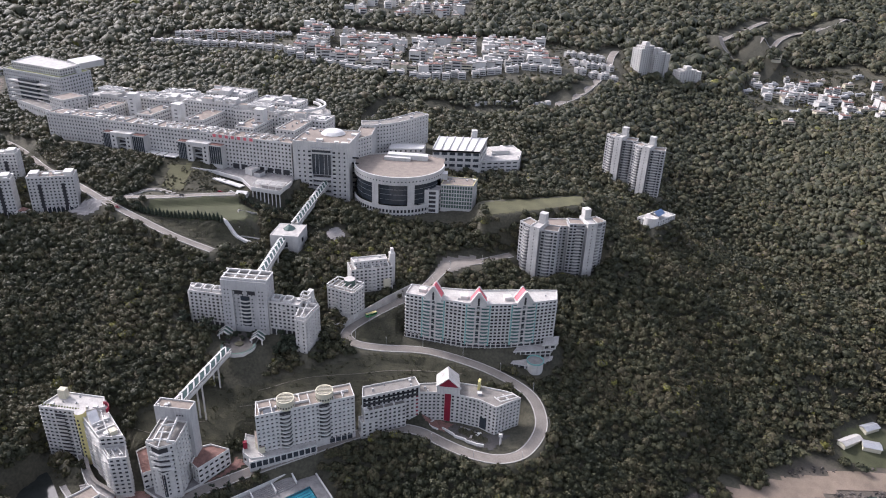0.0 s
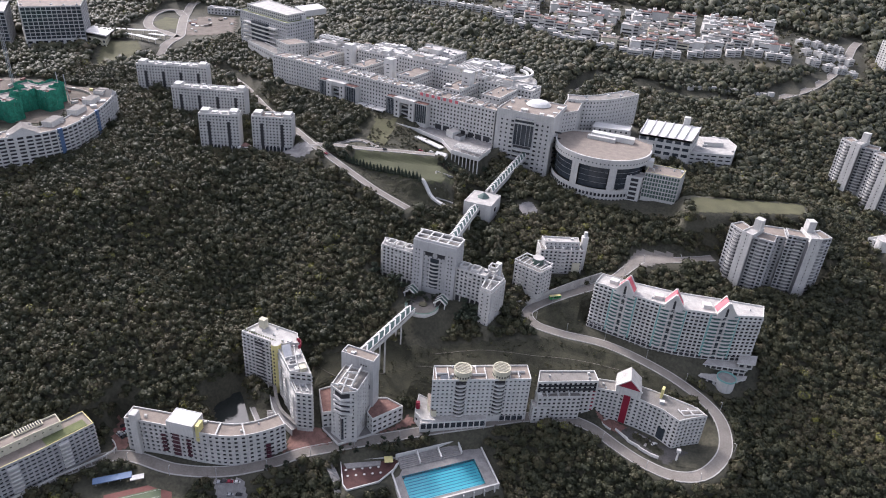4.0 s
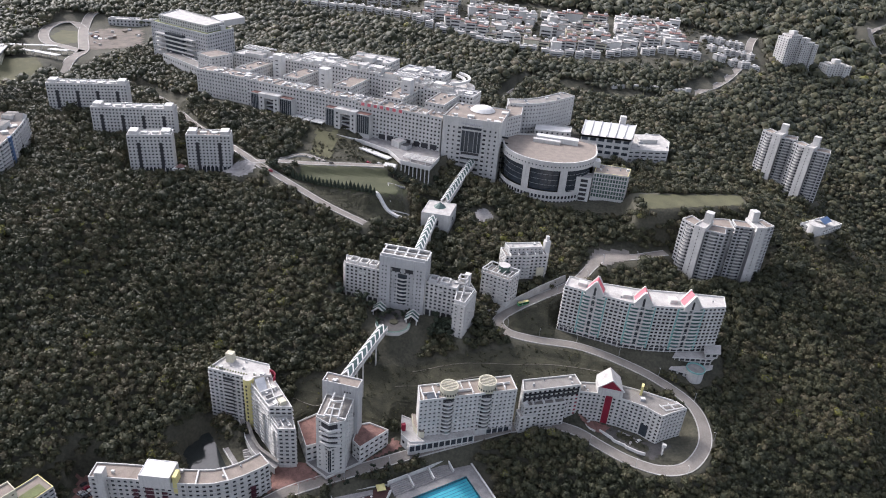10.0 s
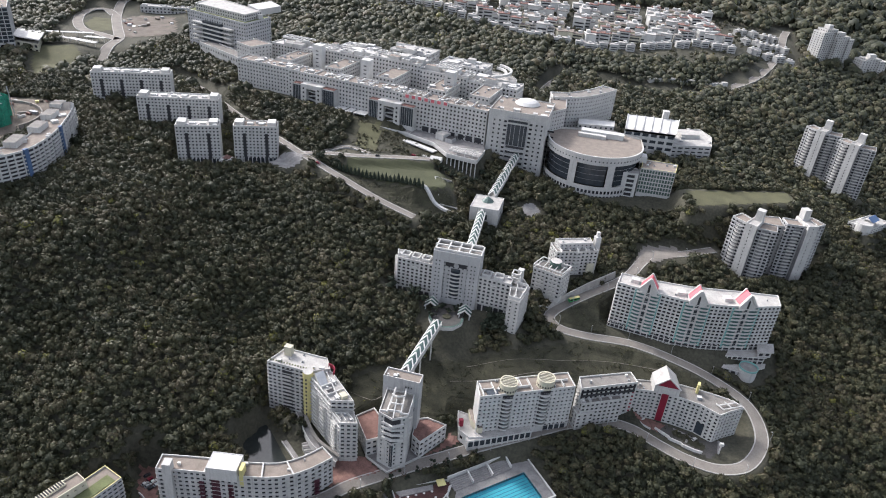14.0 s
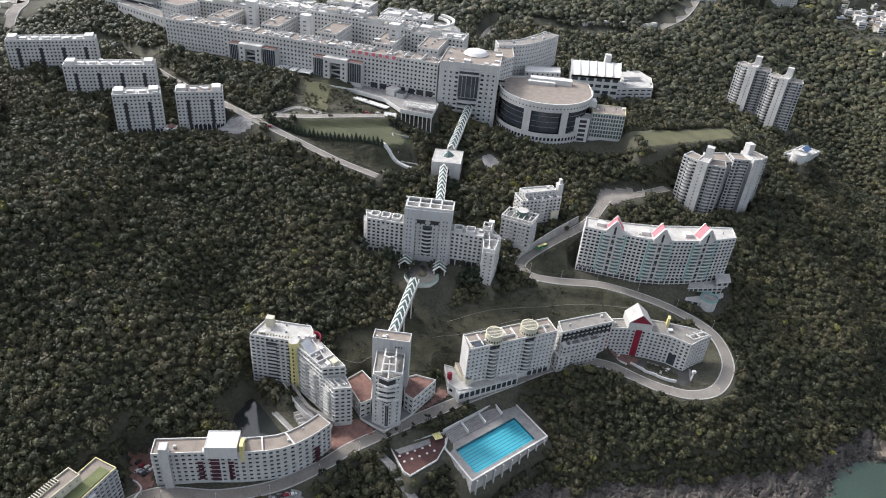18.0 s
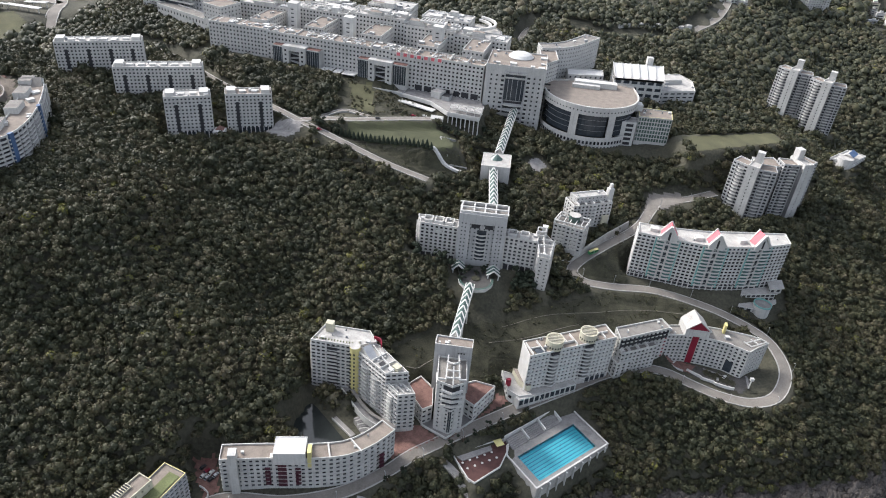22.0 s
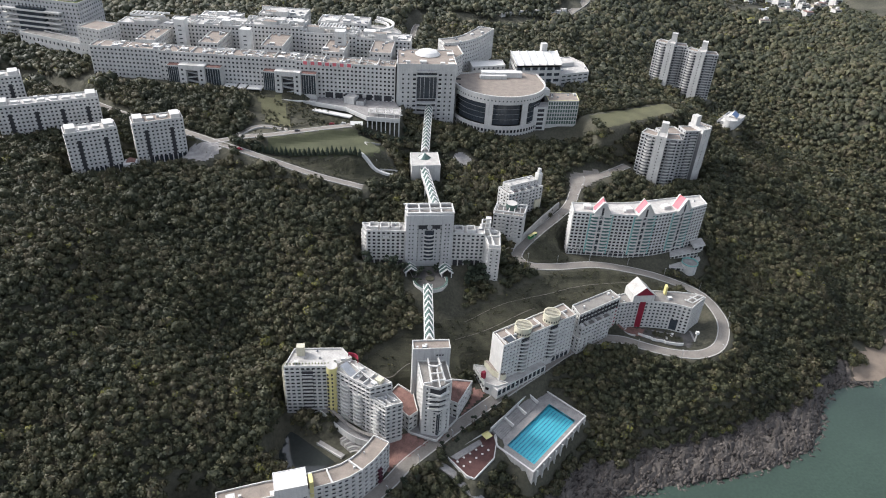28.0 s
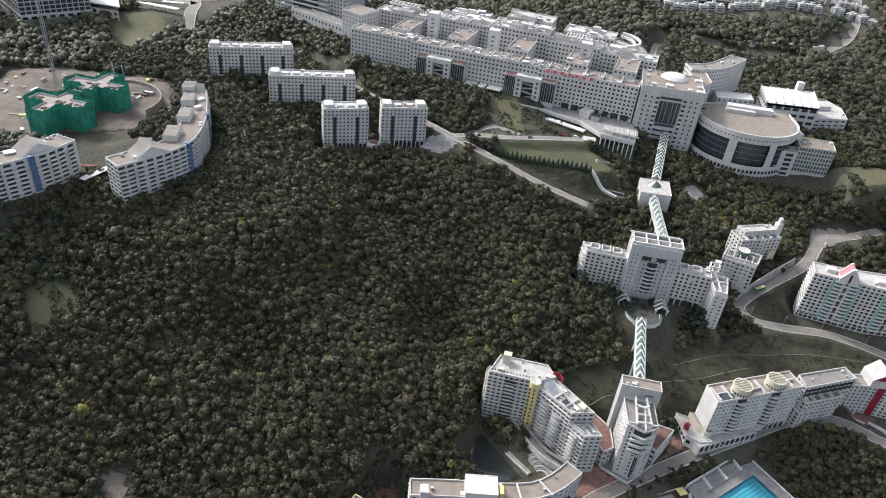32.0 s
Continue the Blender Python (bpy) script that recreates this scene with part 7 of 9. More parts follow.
for k in range(4):
    x0, y0 = -176 + k * 7.2, 588 - k * 2.2
    m = Mesh()
    for e in (0, 1):
        m.bar((x0 - 0.5 + e * 1.6, y0 + e * (9 + k), 151), (x0 + 7 + e * 1.6, y0 - 2 + e * (9 + k), 151), 0.5, 0.7, WHITE)
        m.bar((x0 + e * 1.6, y0 + e * (9 + k), 147), (x0 + e * 1.6, y0 + e * (9 + k), 151), 0.5, 0.5, WHITE)
    perg = part("pergola_frame", m, ter, "white pergola frame")
    for j in range(7):
        m = Mesh()
        m.bar((x0 + j, y0, 151.5), (x0 + j + 1.6, y0 + 9 + k, 151.5), 0.35, 0.5, WHITE)
        part("pergola_beam", m, perg)
for j in range(8):
    t = j / 7
    m = Mesh()
    m.bar((-177 + 26.5 * t, 586 - 7.6 * t, 128), (-177 + 26.5 * t, 586 - 7.6 * t, 144.4), 0.8, 0.8, WHITE)
    part("column", m, ter)
m = Mesh()
m.prism(ccw([(-218, 640), (-149, 621), (-147, 604), (-152, 590), (-178, 596), (-191, 612), (-216, 626)]), 128, 144.4, WALL_GREY)
part("undercroft", m, ter, "shaded undercroft below the terrace deck")
kiosk = thing("kiosk", (-186, 586, 140), "small white pitched kiosk below the terrace", "kiosk")
box_part(kiosk, "wall", -187, 586, 136, 11, 7, 6, WHITE, -12)
m = Mesh()
m.face([(-192.7, 583.5, 142), (-182, 581.5, 142), (-181.3, 585.3, 144), (-192, 587.3, 144)], WHITE)
m.face([(-192, 587.3, 144), (-181.3, 585.3, 144), (-180.6, 589, 142), (-191.3, 591, 142)], WHITE)
part("roof", m, kiosk)
# garden walls, the stepped path and a round paved place on the slope
gp = thing("stepped_path", (-160, 526, 128), "stepped white path winding to the lift tower", "path")
gl2 = smooth_line([(-190, 535, 0), (-170, 526, 0), (-159, 525, 0), (-148, 522, 0)], 2.0)
for p, q in zip(gl2, gl2[1:]):
    m = Mesh()
    m.bar((p[0], p[1], at(p[0], p[1]) + 0.9), (q[0], q[1], at(q[0], q[1]) + 0.9), 2.6, 2.0, WHITE)
    part("flight", m, gp)
gw = thing("garden_wall", (-176, 552, 134), "low pale garden wall round a lawn", "wall")
for a, b in (((-183, 557), (-169, 564)), ((-183, 557), (-176, 534)), ((-174, 530), (-159, 532))):
    m = Mesh()
    m.bar((*a, at(*a) + 0.6), (*b, at(*b) + 0.6), 0.7, 1.8, KERB)
    part("wall_panel", m, gw)
drape("round_place", disc(-97, 556, 8, 20), PAVING, "round pale paved place among the trees", "paving", 0.5, 1.5)

# ---- research tower and long low wing at the far end ----
res = thing("research_tower", (-475, 810, 160), "broad grey-white research block with recessed glass bays", "research building")
shell(res, "wall", FOOT["research"], 156, 200, wall=WALL_GREY, roof=ROOF_GREEN, bay=4, win=(1.8, 1.8), storey=4, limit=120)
for k in range(6):
    box_part(res, "roof_plant", -505 + k * 14, 822 - k * 4, 199, 8, 7, 3 + k % 3, (WHITE, METAL, WALL)[k % 3], -24)
shell(res, "upper_wall", inset(ccw(FOOT["research"]), 8), 199, 207, wall=WALL, roof=ROOF_PALE, bay=4, win=(2, 2), storey=4, limit=20)
box_part(res, "glass_recess", -484, 786, 166, 30, 6, 26, GLASS_BLUE, -24)
for k in range(5):
    box_part(res, "ledge", -484, 785, 168 + k * 5, 64, 6, 1.6, WALL, -24)
m = Mesh()
m.face([(-440, 815, 206), (-425, 850, 206), (-440, 858, 209), (-455, 822, 209)], WHITE)
m.face([(-440, 815, 206), (-455, 822, 209), (-455, 822, 199), (-440, 815, 199)], WALL)
m.face([(-425, 850, 206), (-440, 815, 206), (-440, 815, 199), (-425, 850, 199)], WALL)
part("tilted_roof", m, res, "white tilted roof sheet")
lw = thing("low_wing", (-460, 735, 158), "long low white wing on columns", "academic building")
shell(lw, "wall", [(-497, 776), (-420, 722), (-412, 734), (-490, 790)], 155, 171, wall=WALL, roof=ROOF, bay=5, win=(2.2, 3), storey=7)
shell(lw, "link_wall", [(-432, 730), (-410, 716), (-396, 740), (-420, 752)], 156, 188, wall=WALL, roof=ROOF_TAN, bay=4, win=(1.6, 1.6), storey=4)

# ---- swimming pool ----
pool = thing("swimming_pool", (-98, 311, 35), "turquoise eight-lane outdoor swimming pool with dark lane lines", "swimming pool")
PN, PE, PS = Vector((-82.5, 336.2)), Vector((-70.3, 318.6)), Vector((-110, 288.3))
PW = PN + (PS - PE)
pq = [tuple(p) for p in (PS, PE, PN, PW)]
pu = (PE - PS).normalized()
m = Mesh()
for a, b in zip(pq, pq[1:] + pq[:1]):
    m.face([(*a, 35.4), (*b, 35.4), (*b, 33.4), (*a, 33.4)], POOLTILE)
m.face([(*p, 33.4) for p in pq], POOLTILE)
part("basin", m, pool, "turquoise tiled basin")
for k in range(1, 9):
    a = PS + (PW - PS) * (k / 9)
    b = PE + (PN - PE) * (k / 9)
    m = Mesh()
    m.bar((*(a + pu * 2), 33.43), (*(b - pu * 2), 33.43), 0.35, 0.03, LANE)
    part("lane_line", m, pool)
    r = Mesh()
    o = (PW - PS) / 18
    r.bar((*(a + o), 35.18), (*(b + o), 35.18), 0.12, 0.1, BLUE)
    part("lane_rope", r, pool)
w = Mesh()
w.face([(*p, 35.15) for p in pq], POOLWATER)
wat = part("water", w, pool, "clear still pool water")
wat.visible_shadow = False
deck = thing("pool_deck", (-98, 311, 35), "pale concrete pool deck on a retaining wall", "pool deck")
DK = ccw([(-82, 350.5), (-61.7, 320.6), (-112.7, 281.7), (-129.3, 305.5), (-129, 313.9)])
m = Mesh()
for a, b, c, d in zip(DK, DK[1:] + DK[:1], inset(DK, 1.0)[1:] + inset(DK, 1.0)[:1], inset(DK, 1.0)):
    m.face([(*a, 20), (*b, 20), (*b, 36.4), (*a, 36.4)], KERB)
    m.face([(*a, 36.4), (*b, 36.4), (*c, 36.4), (*d, 36.4)], WHITE)
    m.face([(*d, 36.4), (*c, 36.4), (*c, 35.4), (*d, 35.4)], KERB)
part("retaining_wall", m, deck)
m = Mesh()
IN = inset(DK, 0.9)
DK_ORDER = ((-82, 350.5), (-61.7, 320.6), (-112.7, 281.7), (-129.3, 305.5), (-129, 313.9))
near = lambda q: min(IN, key=lambda p: math.hypot(p[0] - q[0], p[1] - q[1]))
n_, e_, s_, b_, c_ = [near(q) for q in DK_ORDER]
for F_ in ([n_, pq[2], pq[1], e_], [e_, pq[1], pq[0], s_], [s_, pq[0], pq[3], b_], [b_, pq[3], pq[2], n_, c_]):
    m.face([(*p, 35.38) for p in F_], PAVING)
part("deck_floor", m, deck)
for k in range(9):
    p = Vector((-112.7, 281.7)).lerp(Vector((-61.7, 320.6)), (k + 0.5) / 9)
    box_part(deck, "buttress", p.x + 0.35, p.y - 0.5, 18, 0.8, 1.4, 17.5, WALL, 37)
for i in range(4):
    a, b = pq[i], pq[(i + 1) % 4]
    va, vb = Vector(a), Vector(b)
    u = (vb - va).normalized()
    n = Vector((u.y, -u.x))
    wdt = (3.0, 7.6, 14.0, 5.2)[i]
    m = Mesh()
    ext0, ext1 = va - u * 0.0, vb + u * (7.6, 14.0, 5.2, 3.0)[i] * 0.98
    m.prism(ccw([tuple(ext0), tuple(ext1), tuple(ext1 + n * wdt), tuple(ext0 + n * wdt)]), 32.4, 35.42 + i * 0.004, PAVING)
    part("deck_slab", m, deck)
seats = thing("spectator_stand", (-107, 333, 36), "stepped grey concrete spectator stand", "stand")
su = pu
sn = Vector((-su.y, su.x))
s0 = PW + sn * 5.5 + su * 1.0
for sec in range(3):
    for k in range(6):
        m = Mesh()
        a = s0 + su * (sec * 14.5) + sn * (k * 1.2)
        b = a + su * 13.3
        m.prism(ccw([tuple(a), tuple(b), tuple(b + sn * 1.25), tuple(a + sn * 1.25)]), 35.2, 36.0 + k * 0.5, PAVING)
        part("seat_step", m, seats)
    m = Mesh()
    a = s0 + su * (sec * 14.5 + 13.4)
    m.bar((*a, 37.5), (*(a + sn * 8), 39.5), 0.8, 2.5, WHITE)
    part("divider_wall", m, seats)
m = Mesh()
a = s0 + sn * 8.2 - su * 1
m.bar((*a, 38.5), (*(a + su * 46), 38.5), 0.6, 5, WHITE)
part("back_wall", m, seats)
# seaside terrace with tables
cafe = thing("cafe_terrace", (-145, 303, 36), "dark red paved terrace with a white curved balustrade", "terrace")
CT = ccw([(-163, 303), (-134, 317), (-127, 319), (-128, 310), (-134, 296), (-150, 283), (-154, 286)])
m = Mesh()
m.prism(CT, 26, 35.9, WALL, TERRACE_RED)
part("deck", m, cafe)
m = Mesh()
for a, b in zip(CT, CT[1:] + CT[:1]):
    m.bar((*a, 36.5), (*b, 36.5), 0.6, 1.3, WHITE)
part("balustrade", m, cafe, "white balustrade")
m = Mesh()
m.prism(ccw([(-160.5, 302), (-139, 312.5), (-138, 309), (-157, 299)]), 35.9, 36.6, PAVING)
part("planter_strip", m, cafe)
umb = thing("parasol", (-134, 313, 36), "square yellow parasol on a pole", "parasol")
m = Mesh()
q = rect(-134, 313, 5.5, 5.5, 25)
for a, b in zip(q, q[1:] + q[:1]):
    m.face([(*a, 39.2), (*b, 39.2), (-134, 313, 41)], YELLOW)
part("canopy", m, umb)
m = Mesh()
m.bar((-134, 313, 35.9), (-134, 313, 41), 0.2, 0.2, METAL)
part("pole", m, umb)
tb = None
for k in range(10):
    x, y = -157 + (k % 5) * 4.6 + (k // 5) * 3, 297.5 + (k % 5) * 2.4 - (k // 5) * 4
    if tb is None:
        tb = thing("terrace_table", (x, y, 35.9), "small round white terrace table", "table", "terrace tables")
        m = Mesh()
        m.prism(disc(x, y, 0.8, 10), 36.6, 36.7, WHITE)
        part("top", m, tb)
        m = Mesh()
        m.bar((x, y, 35.9), (x, y, 36.6), 0.15, 0.15, METAL)
        part("pedestal", m, tb)
    else:
        copy_thing(tb, Matrix.Translation((x, y, 35.9)))
stair = thing("outdoor_stair", (-160, 290, 33), "long concrete stair down to the shore", "stair")
sl = [(-171, 300, 37.5), (-160, 290, 34), (-154, 281, 31), (-140, 268, 24), (-128, 256, 17)]
n = 0
for a, b in zip(sl, sl[1:]):
    A, B = Vector(a), Vector(b)
    cnt = int((B - A).length / 1.0)
    for k in range(cnt):
        p = A.lerp(B, (k + 0.5) / cnt)
        m = Mesh()
        m.box(p.x, p.y, p.z - 1.6, 1.3, 5, 1.6, PAVING, math.degrees(math.atan2(B.y - A.y, B.x - A.x)))
        part("step", m, stair)

# ---- sports court below the western halls ----
court = thing("tennis_court", (-268, 240, 30), "green tennis court in a red surround", "court")
cu = 38.0
m = Mesh()
m.box(-266, 238, 29.6, 38, 22, 0.7, COURT_RED, cu)
part("surround", m, court)
m = Mesh()
m.box(-266, 238, 30.3, 26, 13, 0.05, COURT, cu)
part("playing_surface", m, court)
m = Mesh()
for s, w_, l_ in ((0, 26, 0.15), (5.5, 26, 0.15), (-5.5, 26, 0.15)):
    c, d = math.cos(radians(cu + 90)), math.sin(radians(cu + 90))
    m.box(-266 + c * s, 238 + d * s, 30.36, w_, l_, 0.02, WHITE, cu)
part("court_lines", m, court)
shelter = thing("court_shelter", (-290, 246, 31), "blue roofed court shelter with a white canopy", "shelter")
box_part(shelter, "roof", -289, 245, 34, 22, 5, 0.5, BLUE, 36)
box_part(shelter, "canopy", -276, 251, 33.4, 8, 4, 0.5, WHITE, 36)
m = Mesh()
for k in range(4):
    x, y = -297 + k * 5.6, 239.5 + k * 4.1
    m.bar((x, y, 29.5), (x, y, 34), 0.3, 0.3, METAL)
part("posts", m, shelter)

# ---- crescent of flats, construction site and its neighbours on the western hill ----
# glass=DARK: near-black panes paint the shade of the balcony voids
cres = hall("crescent", "crescent_flats", "curved white flats with long balcony bands and grey gabled ends", 140, 165, 8, 5, wall=WHITE, roof=ROOF_TAN, bay=5.0, win=(4.5, 2.1), storey=3.1, glass=DARK, category="flats")
cw = hall("crescent_w", "crescent_flats", "white flats with balcony bands and a blue stair strip", 140, 165, 4, 5, wall=WHITE, roof=ROOF_TAN, bay=5.0, win=(4.5, 2.1), storey=3.1, glass=DARK, category="flats")
for ob, F, marks in ((cres, FOOT["crescent"], (0.33, 0.62)), (cw, FOOT["crescent_w"], (0.55,))):
    front = [Vector(p) for p in F[:len(F) // 2]]
    for p, q in zip(front, front[1:]):
        u = (q - p).normalized()
        for k in range(8):
            if (q - p).length > 4:
                balcony_stack(ob, p + u * 0.3, q - u * 1.6, 139.6 + k * 2.99, 141 + k * 2.99, 3, 1.2, WHITE, bulge=0.1)
    for t in marks:
        p = front[int(t * (len(front) - 1))]
        q = front[int(t * (len(front) - 1)) + 1]
        u = (q - p).normalized()
        panel(ob, "stair_strip", p + u * 1, p + u * 4.5, 141, 165.5, BLUE, 1.6, "blue glazed stair strip")


def gable(ob, P, z, h, material):
    """A grey sloping roof screen on four corners."""
    m = Mesh()
    a, b, c, d = [Vector(p) for p in P]
    r0, r1 = (a + b) / 2, (c + d) / 2
    m.face([(*a, z), (*r0, z + h), (*r1, z + h), (*d, z)], material)
    m.face([(*r0, z + h), (*b, z), (*c, z), (*r1, z + h)], material)
    m.face([(*a, z), (*b, z), (*r0, z + h)], WHITE)
    m.face([(*c, z), (*d, z), (*r1, z + h)], WHITE)
    part("sloping_roof", m, ob, "grey sloping roof")


gable(cres, [(-497, 410), (-481, 430), (-493, 440), (-508, 421)], 164, 7, ROOF)
gable(cres, [(-499, 532), (-505, 547), (-520, 542), (-514, 526)], 164, 5, ROOF)
gable(cw, [(-562, 396), (-549, 416), (-562, 424), (-575, 405)], 164, 7, ROOF)
for x, y, w_, l_ in ((-490, 452, 9, 17), (-494, 484, 9, 16), (-503, 512, 9, 15), (-512, 536, 9, 12), (-500, 432, 8, 9)):
    box_part(cres, "stair_block", x, y, 140, w_, l_, 28.5, WALL, 12, ROOF)
site = thing("unfinished_tower", (-585, 505, 140), "two cross-shaped concrete blocks wrapped in green scaffold netting", "construction")
for cx, cy in ((-597.6, 498), (-589.6, 537.6)):
    def cross(L_, w):
        q = [(-w, -L_), (w, -L_), (w, -w), (L_, -w), (L_, w), (w, w), (w, L_), (-w, L_), (-w, w), (-L_, w), (-L_, -w), (-w, -w)]
        c_, s_ = math.cos(radians(80)), math.sin(radians(80))
        return [(cx + c_ * x - s_ * y, cy + s_ * x + c_ * y) for x, y in q]
    P, m = cross(24, 7.5), Mesh()
    rn = random.Random(5)
    for a, b in zip(P, P[1:] + P[:1]):
        A, B = Vector(a), Vector(b)
        nn = Vector(((B - A).y, -(B - A).x)).normalized()
        k = max(2, int((B - A).length / 2.5))
        rowp = [A.lerp(B, i / k) + nn * rn.uniform(-0.25, 0.35) for i in range(k + 1)]
        for p_, q_ in zip(rowp, rowp[1:]):
            for z0_, z1_ in ((138, 146), (146, 154), (154, 160.5 + rn.uniform(-0.5, 1.0))):
                o = nn * rn.uniform(-0.2, 0.3)
                m.face([(*(p_ + o), z0_), (*(q_ + o), z0_), (*q_, z1_), (*p_, z1_)], NET)
    part("scaffold_net", m, site, "green scaffold netting")
    m = Mesh()
    m.prism(inset(ccw(P), 1.6), 138, 157.8, RAW)
    part("concrete_frame", m, site, "raw concrete frame")
    I = inset(ccw(P), 2.0)
    for a, b in zip(I, I[1:] + I[:1]):
        m = Mesh()
        m.bar((*a, 158.4), (*b, 158.4), 0.5, 1.2, KERB)
        part("formwork", m, site)
    rnd = random.Random(int(cx))
    for k in range(16):
        a = rnd.choice((80, -10))
        t = rnd.uniform(-19, 19)
        box_part(site, "timber_stack", cx + t * math.cos(radians(a)), cy + t * math.sin(radians(a)), 158, rnd.uniform(2, 5), rnd.uniform(0.6, 1.6), 0.7, rnd.choice((BARE, BRICK, RAW)), rnd.uniform(0, 90))
crane = thing("tower_crane", (-630, 548, 140), "slender pale lattice tower crane", "crane")
m = Mesh()
for sx in (-1, 1):
    for sy in (-1, 1):
        m.bar((-630 + sx, 548 + sy, 138), (-630 + sx, 548 + sy, 236), 0.3, 0.3, METAL)
for k in range(40):
    z = 140 + k * 2.4
    m.bar((-631, 547, z), (-629, 547, z + 2.4), 0.15, 0.15, METAL)
    m.bar((-629, 549, z), (-631, 549, z + 2.4), 0.15, 0.15, METAL)
part("mast", m, crane)
for (x, y, h_) in ((-584, 560, 30), (-577, 562, 28)):
    pl = thing("concrete_pump_mast", (x, y, 139), "thin grey site mast", "mast", "site masts")
    m = Mesh()
    m.bar((x, y, 138), (x - 3, y + 1, 139 + h_), 0.6, 0.6, METAL)
    part("mast", m, pl)
rw = thing("site_retaining_wall", (-560, 565, 140), "curved concrete retaining wall of the building site", "wall")
rd = random.Random(9)
for k in range(70):
    x, y = rd.uniform(-680, -560), rd.uniform(472, 595)
    if min(math.hypot(x + 597, y - 498), math.hypot(x + 589, y - 538)) < 27 or dist_poly(np.array([x]), np.array([y]), ccw(SITE))[0] > 0:
        continue
    z = at(x, y)
    pile = thing("material_stack", (x, y, z), "stack of building material on the site ground", "stack", "site material")
    box_part(pile, "stack", x, y, z - 0.5, rd.uniform(2, 9), rd.uniform(1.5, 3), rd.uniform(1.2, 3.2), rd.choice((RAW, BRICK, METAL, KERB, YELLOW, WALL, BARE)), rd.uniform(0, 180))
rp = disc(-585, 540, 42, 14, -20, 130)
for a, b in zip(rp, rp[1:]):
    m = Mesh()
    m.bar((*a, 143), (*b, 143), 0.9, 8, RAW)
    part("wall_panel", m, rw)
ct2 = thing("tennis_court", (-545, 462, 140), "worn green tennis court with a red border", "court")
box_part(ct2, "surround", -547, 454, 139.7, 20, 34, 1.3, COURT_RED, -17)
box_part(ct2, "playing_surface", -547, 454, 141.0, 12, 25, 0.06, COURT, -17)
sh2 = thing("shelter_roof", (-533, 427, 141), "long white shelter roof beside the flats", "shelter")
box_part(sh2, "roof", -533, 427, 143, 5, 26, 0.5, WHITE, -22)
m = Mesh()
for k in range(4):
    m.bar((-537 + k * 3, 417 + k * 7, 139), (-537 + k * 3, 417 + k * 7, 143), 0.4, 0.4, METAL)
part("posts", m, sh2)
gal = thing("gallery_block", (-735, 735, 150), "large grey glass-fronted block at the hilltop", "building")
shell(gal, "plinth_wall", FOOT["gallery"], 146, 160, wall=WALL, roof=ROOF_PALE, bay=8, win=(5.0, 3.0), storey=6, glass=GLASS, limit=20, par=0.3)
shell(gal, "wall", inset(ccw(FOOT["gallery"]), 0.6), 159, 198, wall=WALL_GREY, roof=ROOF_TAN, bay=5.2, win=(4.6, 3.4), storey=4.2, glass=GLASS_BLUE, limit=40)
roof_kit(gal, FOOT["gallery"], 197, 8, 12, 6)
gh = thing("glass_hall", (-800, 680, 150), "dark blue glass hall beside the hilltop block", "building")
shell(gh, "wall", FOOT["glass_hall"], 146, 192, wall=WALL_GREY, roof=ROOF_PALE, bay=5.2, win=(4.7, 3.5), storey=4.2, glass=GLASS_BLUE, limit=20)
vis = thing("visitor_pavilion", (-688, 748, 154), "low cream pavilion with an oversailing white wedge roof", "pavilion")
VP = ccw([(-694, 727), (-662, 722), (-690, 772), (-718, 768)])
shell(vis, "wall", VP, 150, 161, wall=WALL_CREAM, roof=ROOF_PALE, bay=7, win=(4, 3), storey=6, limit=8)
m = Mesh()
big = inset(VP, -2.0)
hs = [166.5 if p[1] < 740 else 162.5 for p in big]
m.face([(*p, h) for p, h in zip(big, hs)], WHITE)
m.face([(*p, h - 1.2) for p, h in zip(big, hs)][::-1], WALL_CREAM)
for (a, ha), (b, hb) in zip(zip(big, hs), list(zip(big, hs))[1:] + [(big[0], hs[0])]):
    m.face([(*a, ha - 1.2), (*b, hb - 1.2), (*b, hb), (*a, ha)], WHITE)
part("wedge_roof", m, vis, "white wedge roof")
for a, b, w in (((-692, 778), (-640, 792), 5), ((-690, 768), (-648, 758), 4), ((-652, 762), (-612, 752), 7), ((-640, 776), (-616, 776), 6)):
    cano = thing("walkway_canopy", (*a, 156), "long thin white canopy over a walkway", "canopy", "hilltop canopies")
    m = Mesh()
    m.bar((*a, 161), (*b, 161.6), w, 0.5, WHITE)
    part("roof", m, cano)
    for t in (0.05, 0.35, 0.65, 0.95):
        p = Vector(a).lerp(Vector(b), t)
        m = Mesh()
        m.bar((p.x, p.y, 154.5), (p.x, p.y, 161), 0.5, 0.5, WALL)
        part("post", m, cano)
rear = thing("rear_block", (-636, 955, 156), "long low white block behind the cleared lot", "building")
shell(rear, "wall", rect(-636, 962, 66, 16, 15), 152, 166, wall=WALL, roof=ROOF_PALE, bay=5, win=(2.4, 2.2), storey=5, limit=12)
roof_kit(rear, rect(-636, 962, 66, 16, 15), 165, 5, 8, 4)
rd = random.Random(19)
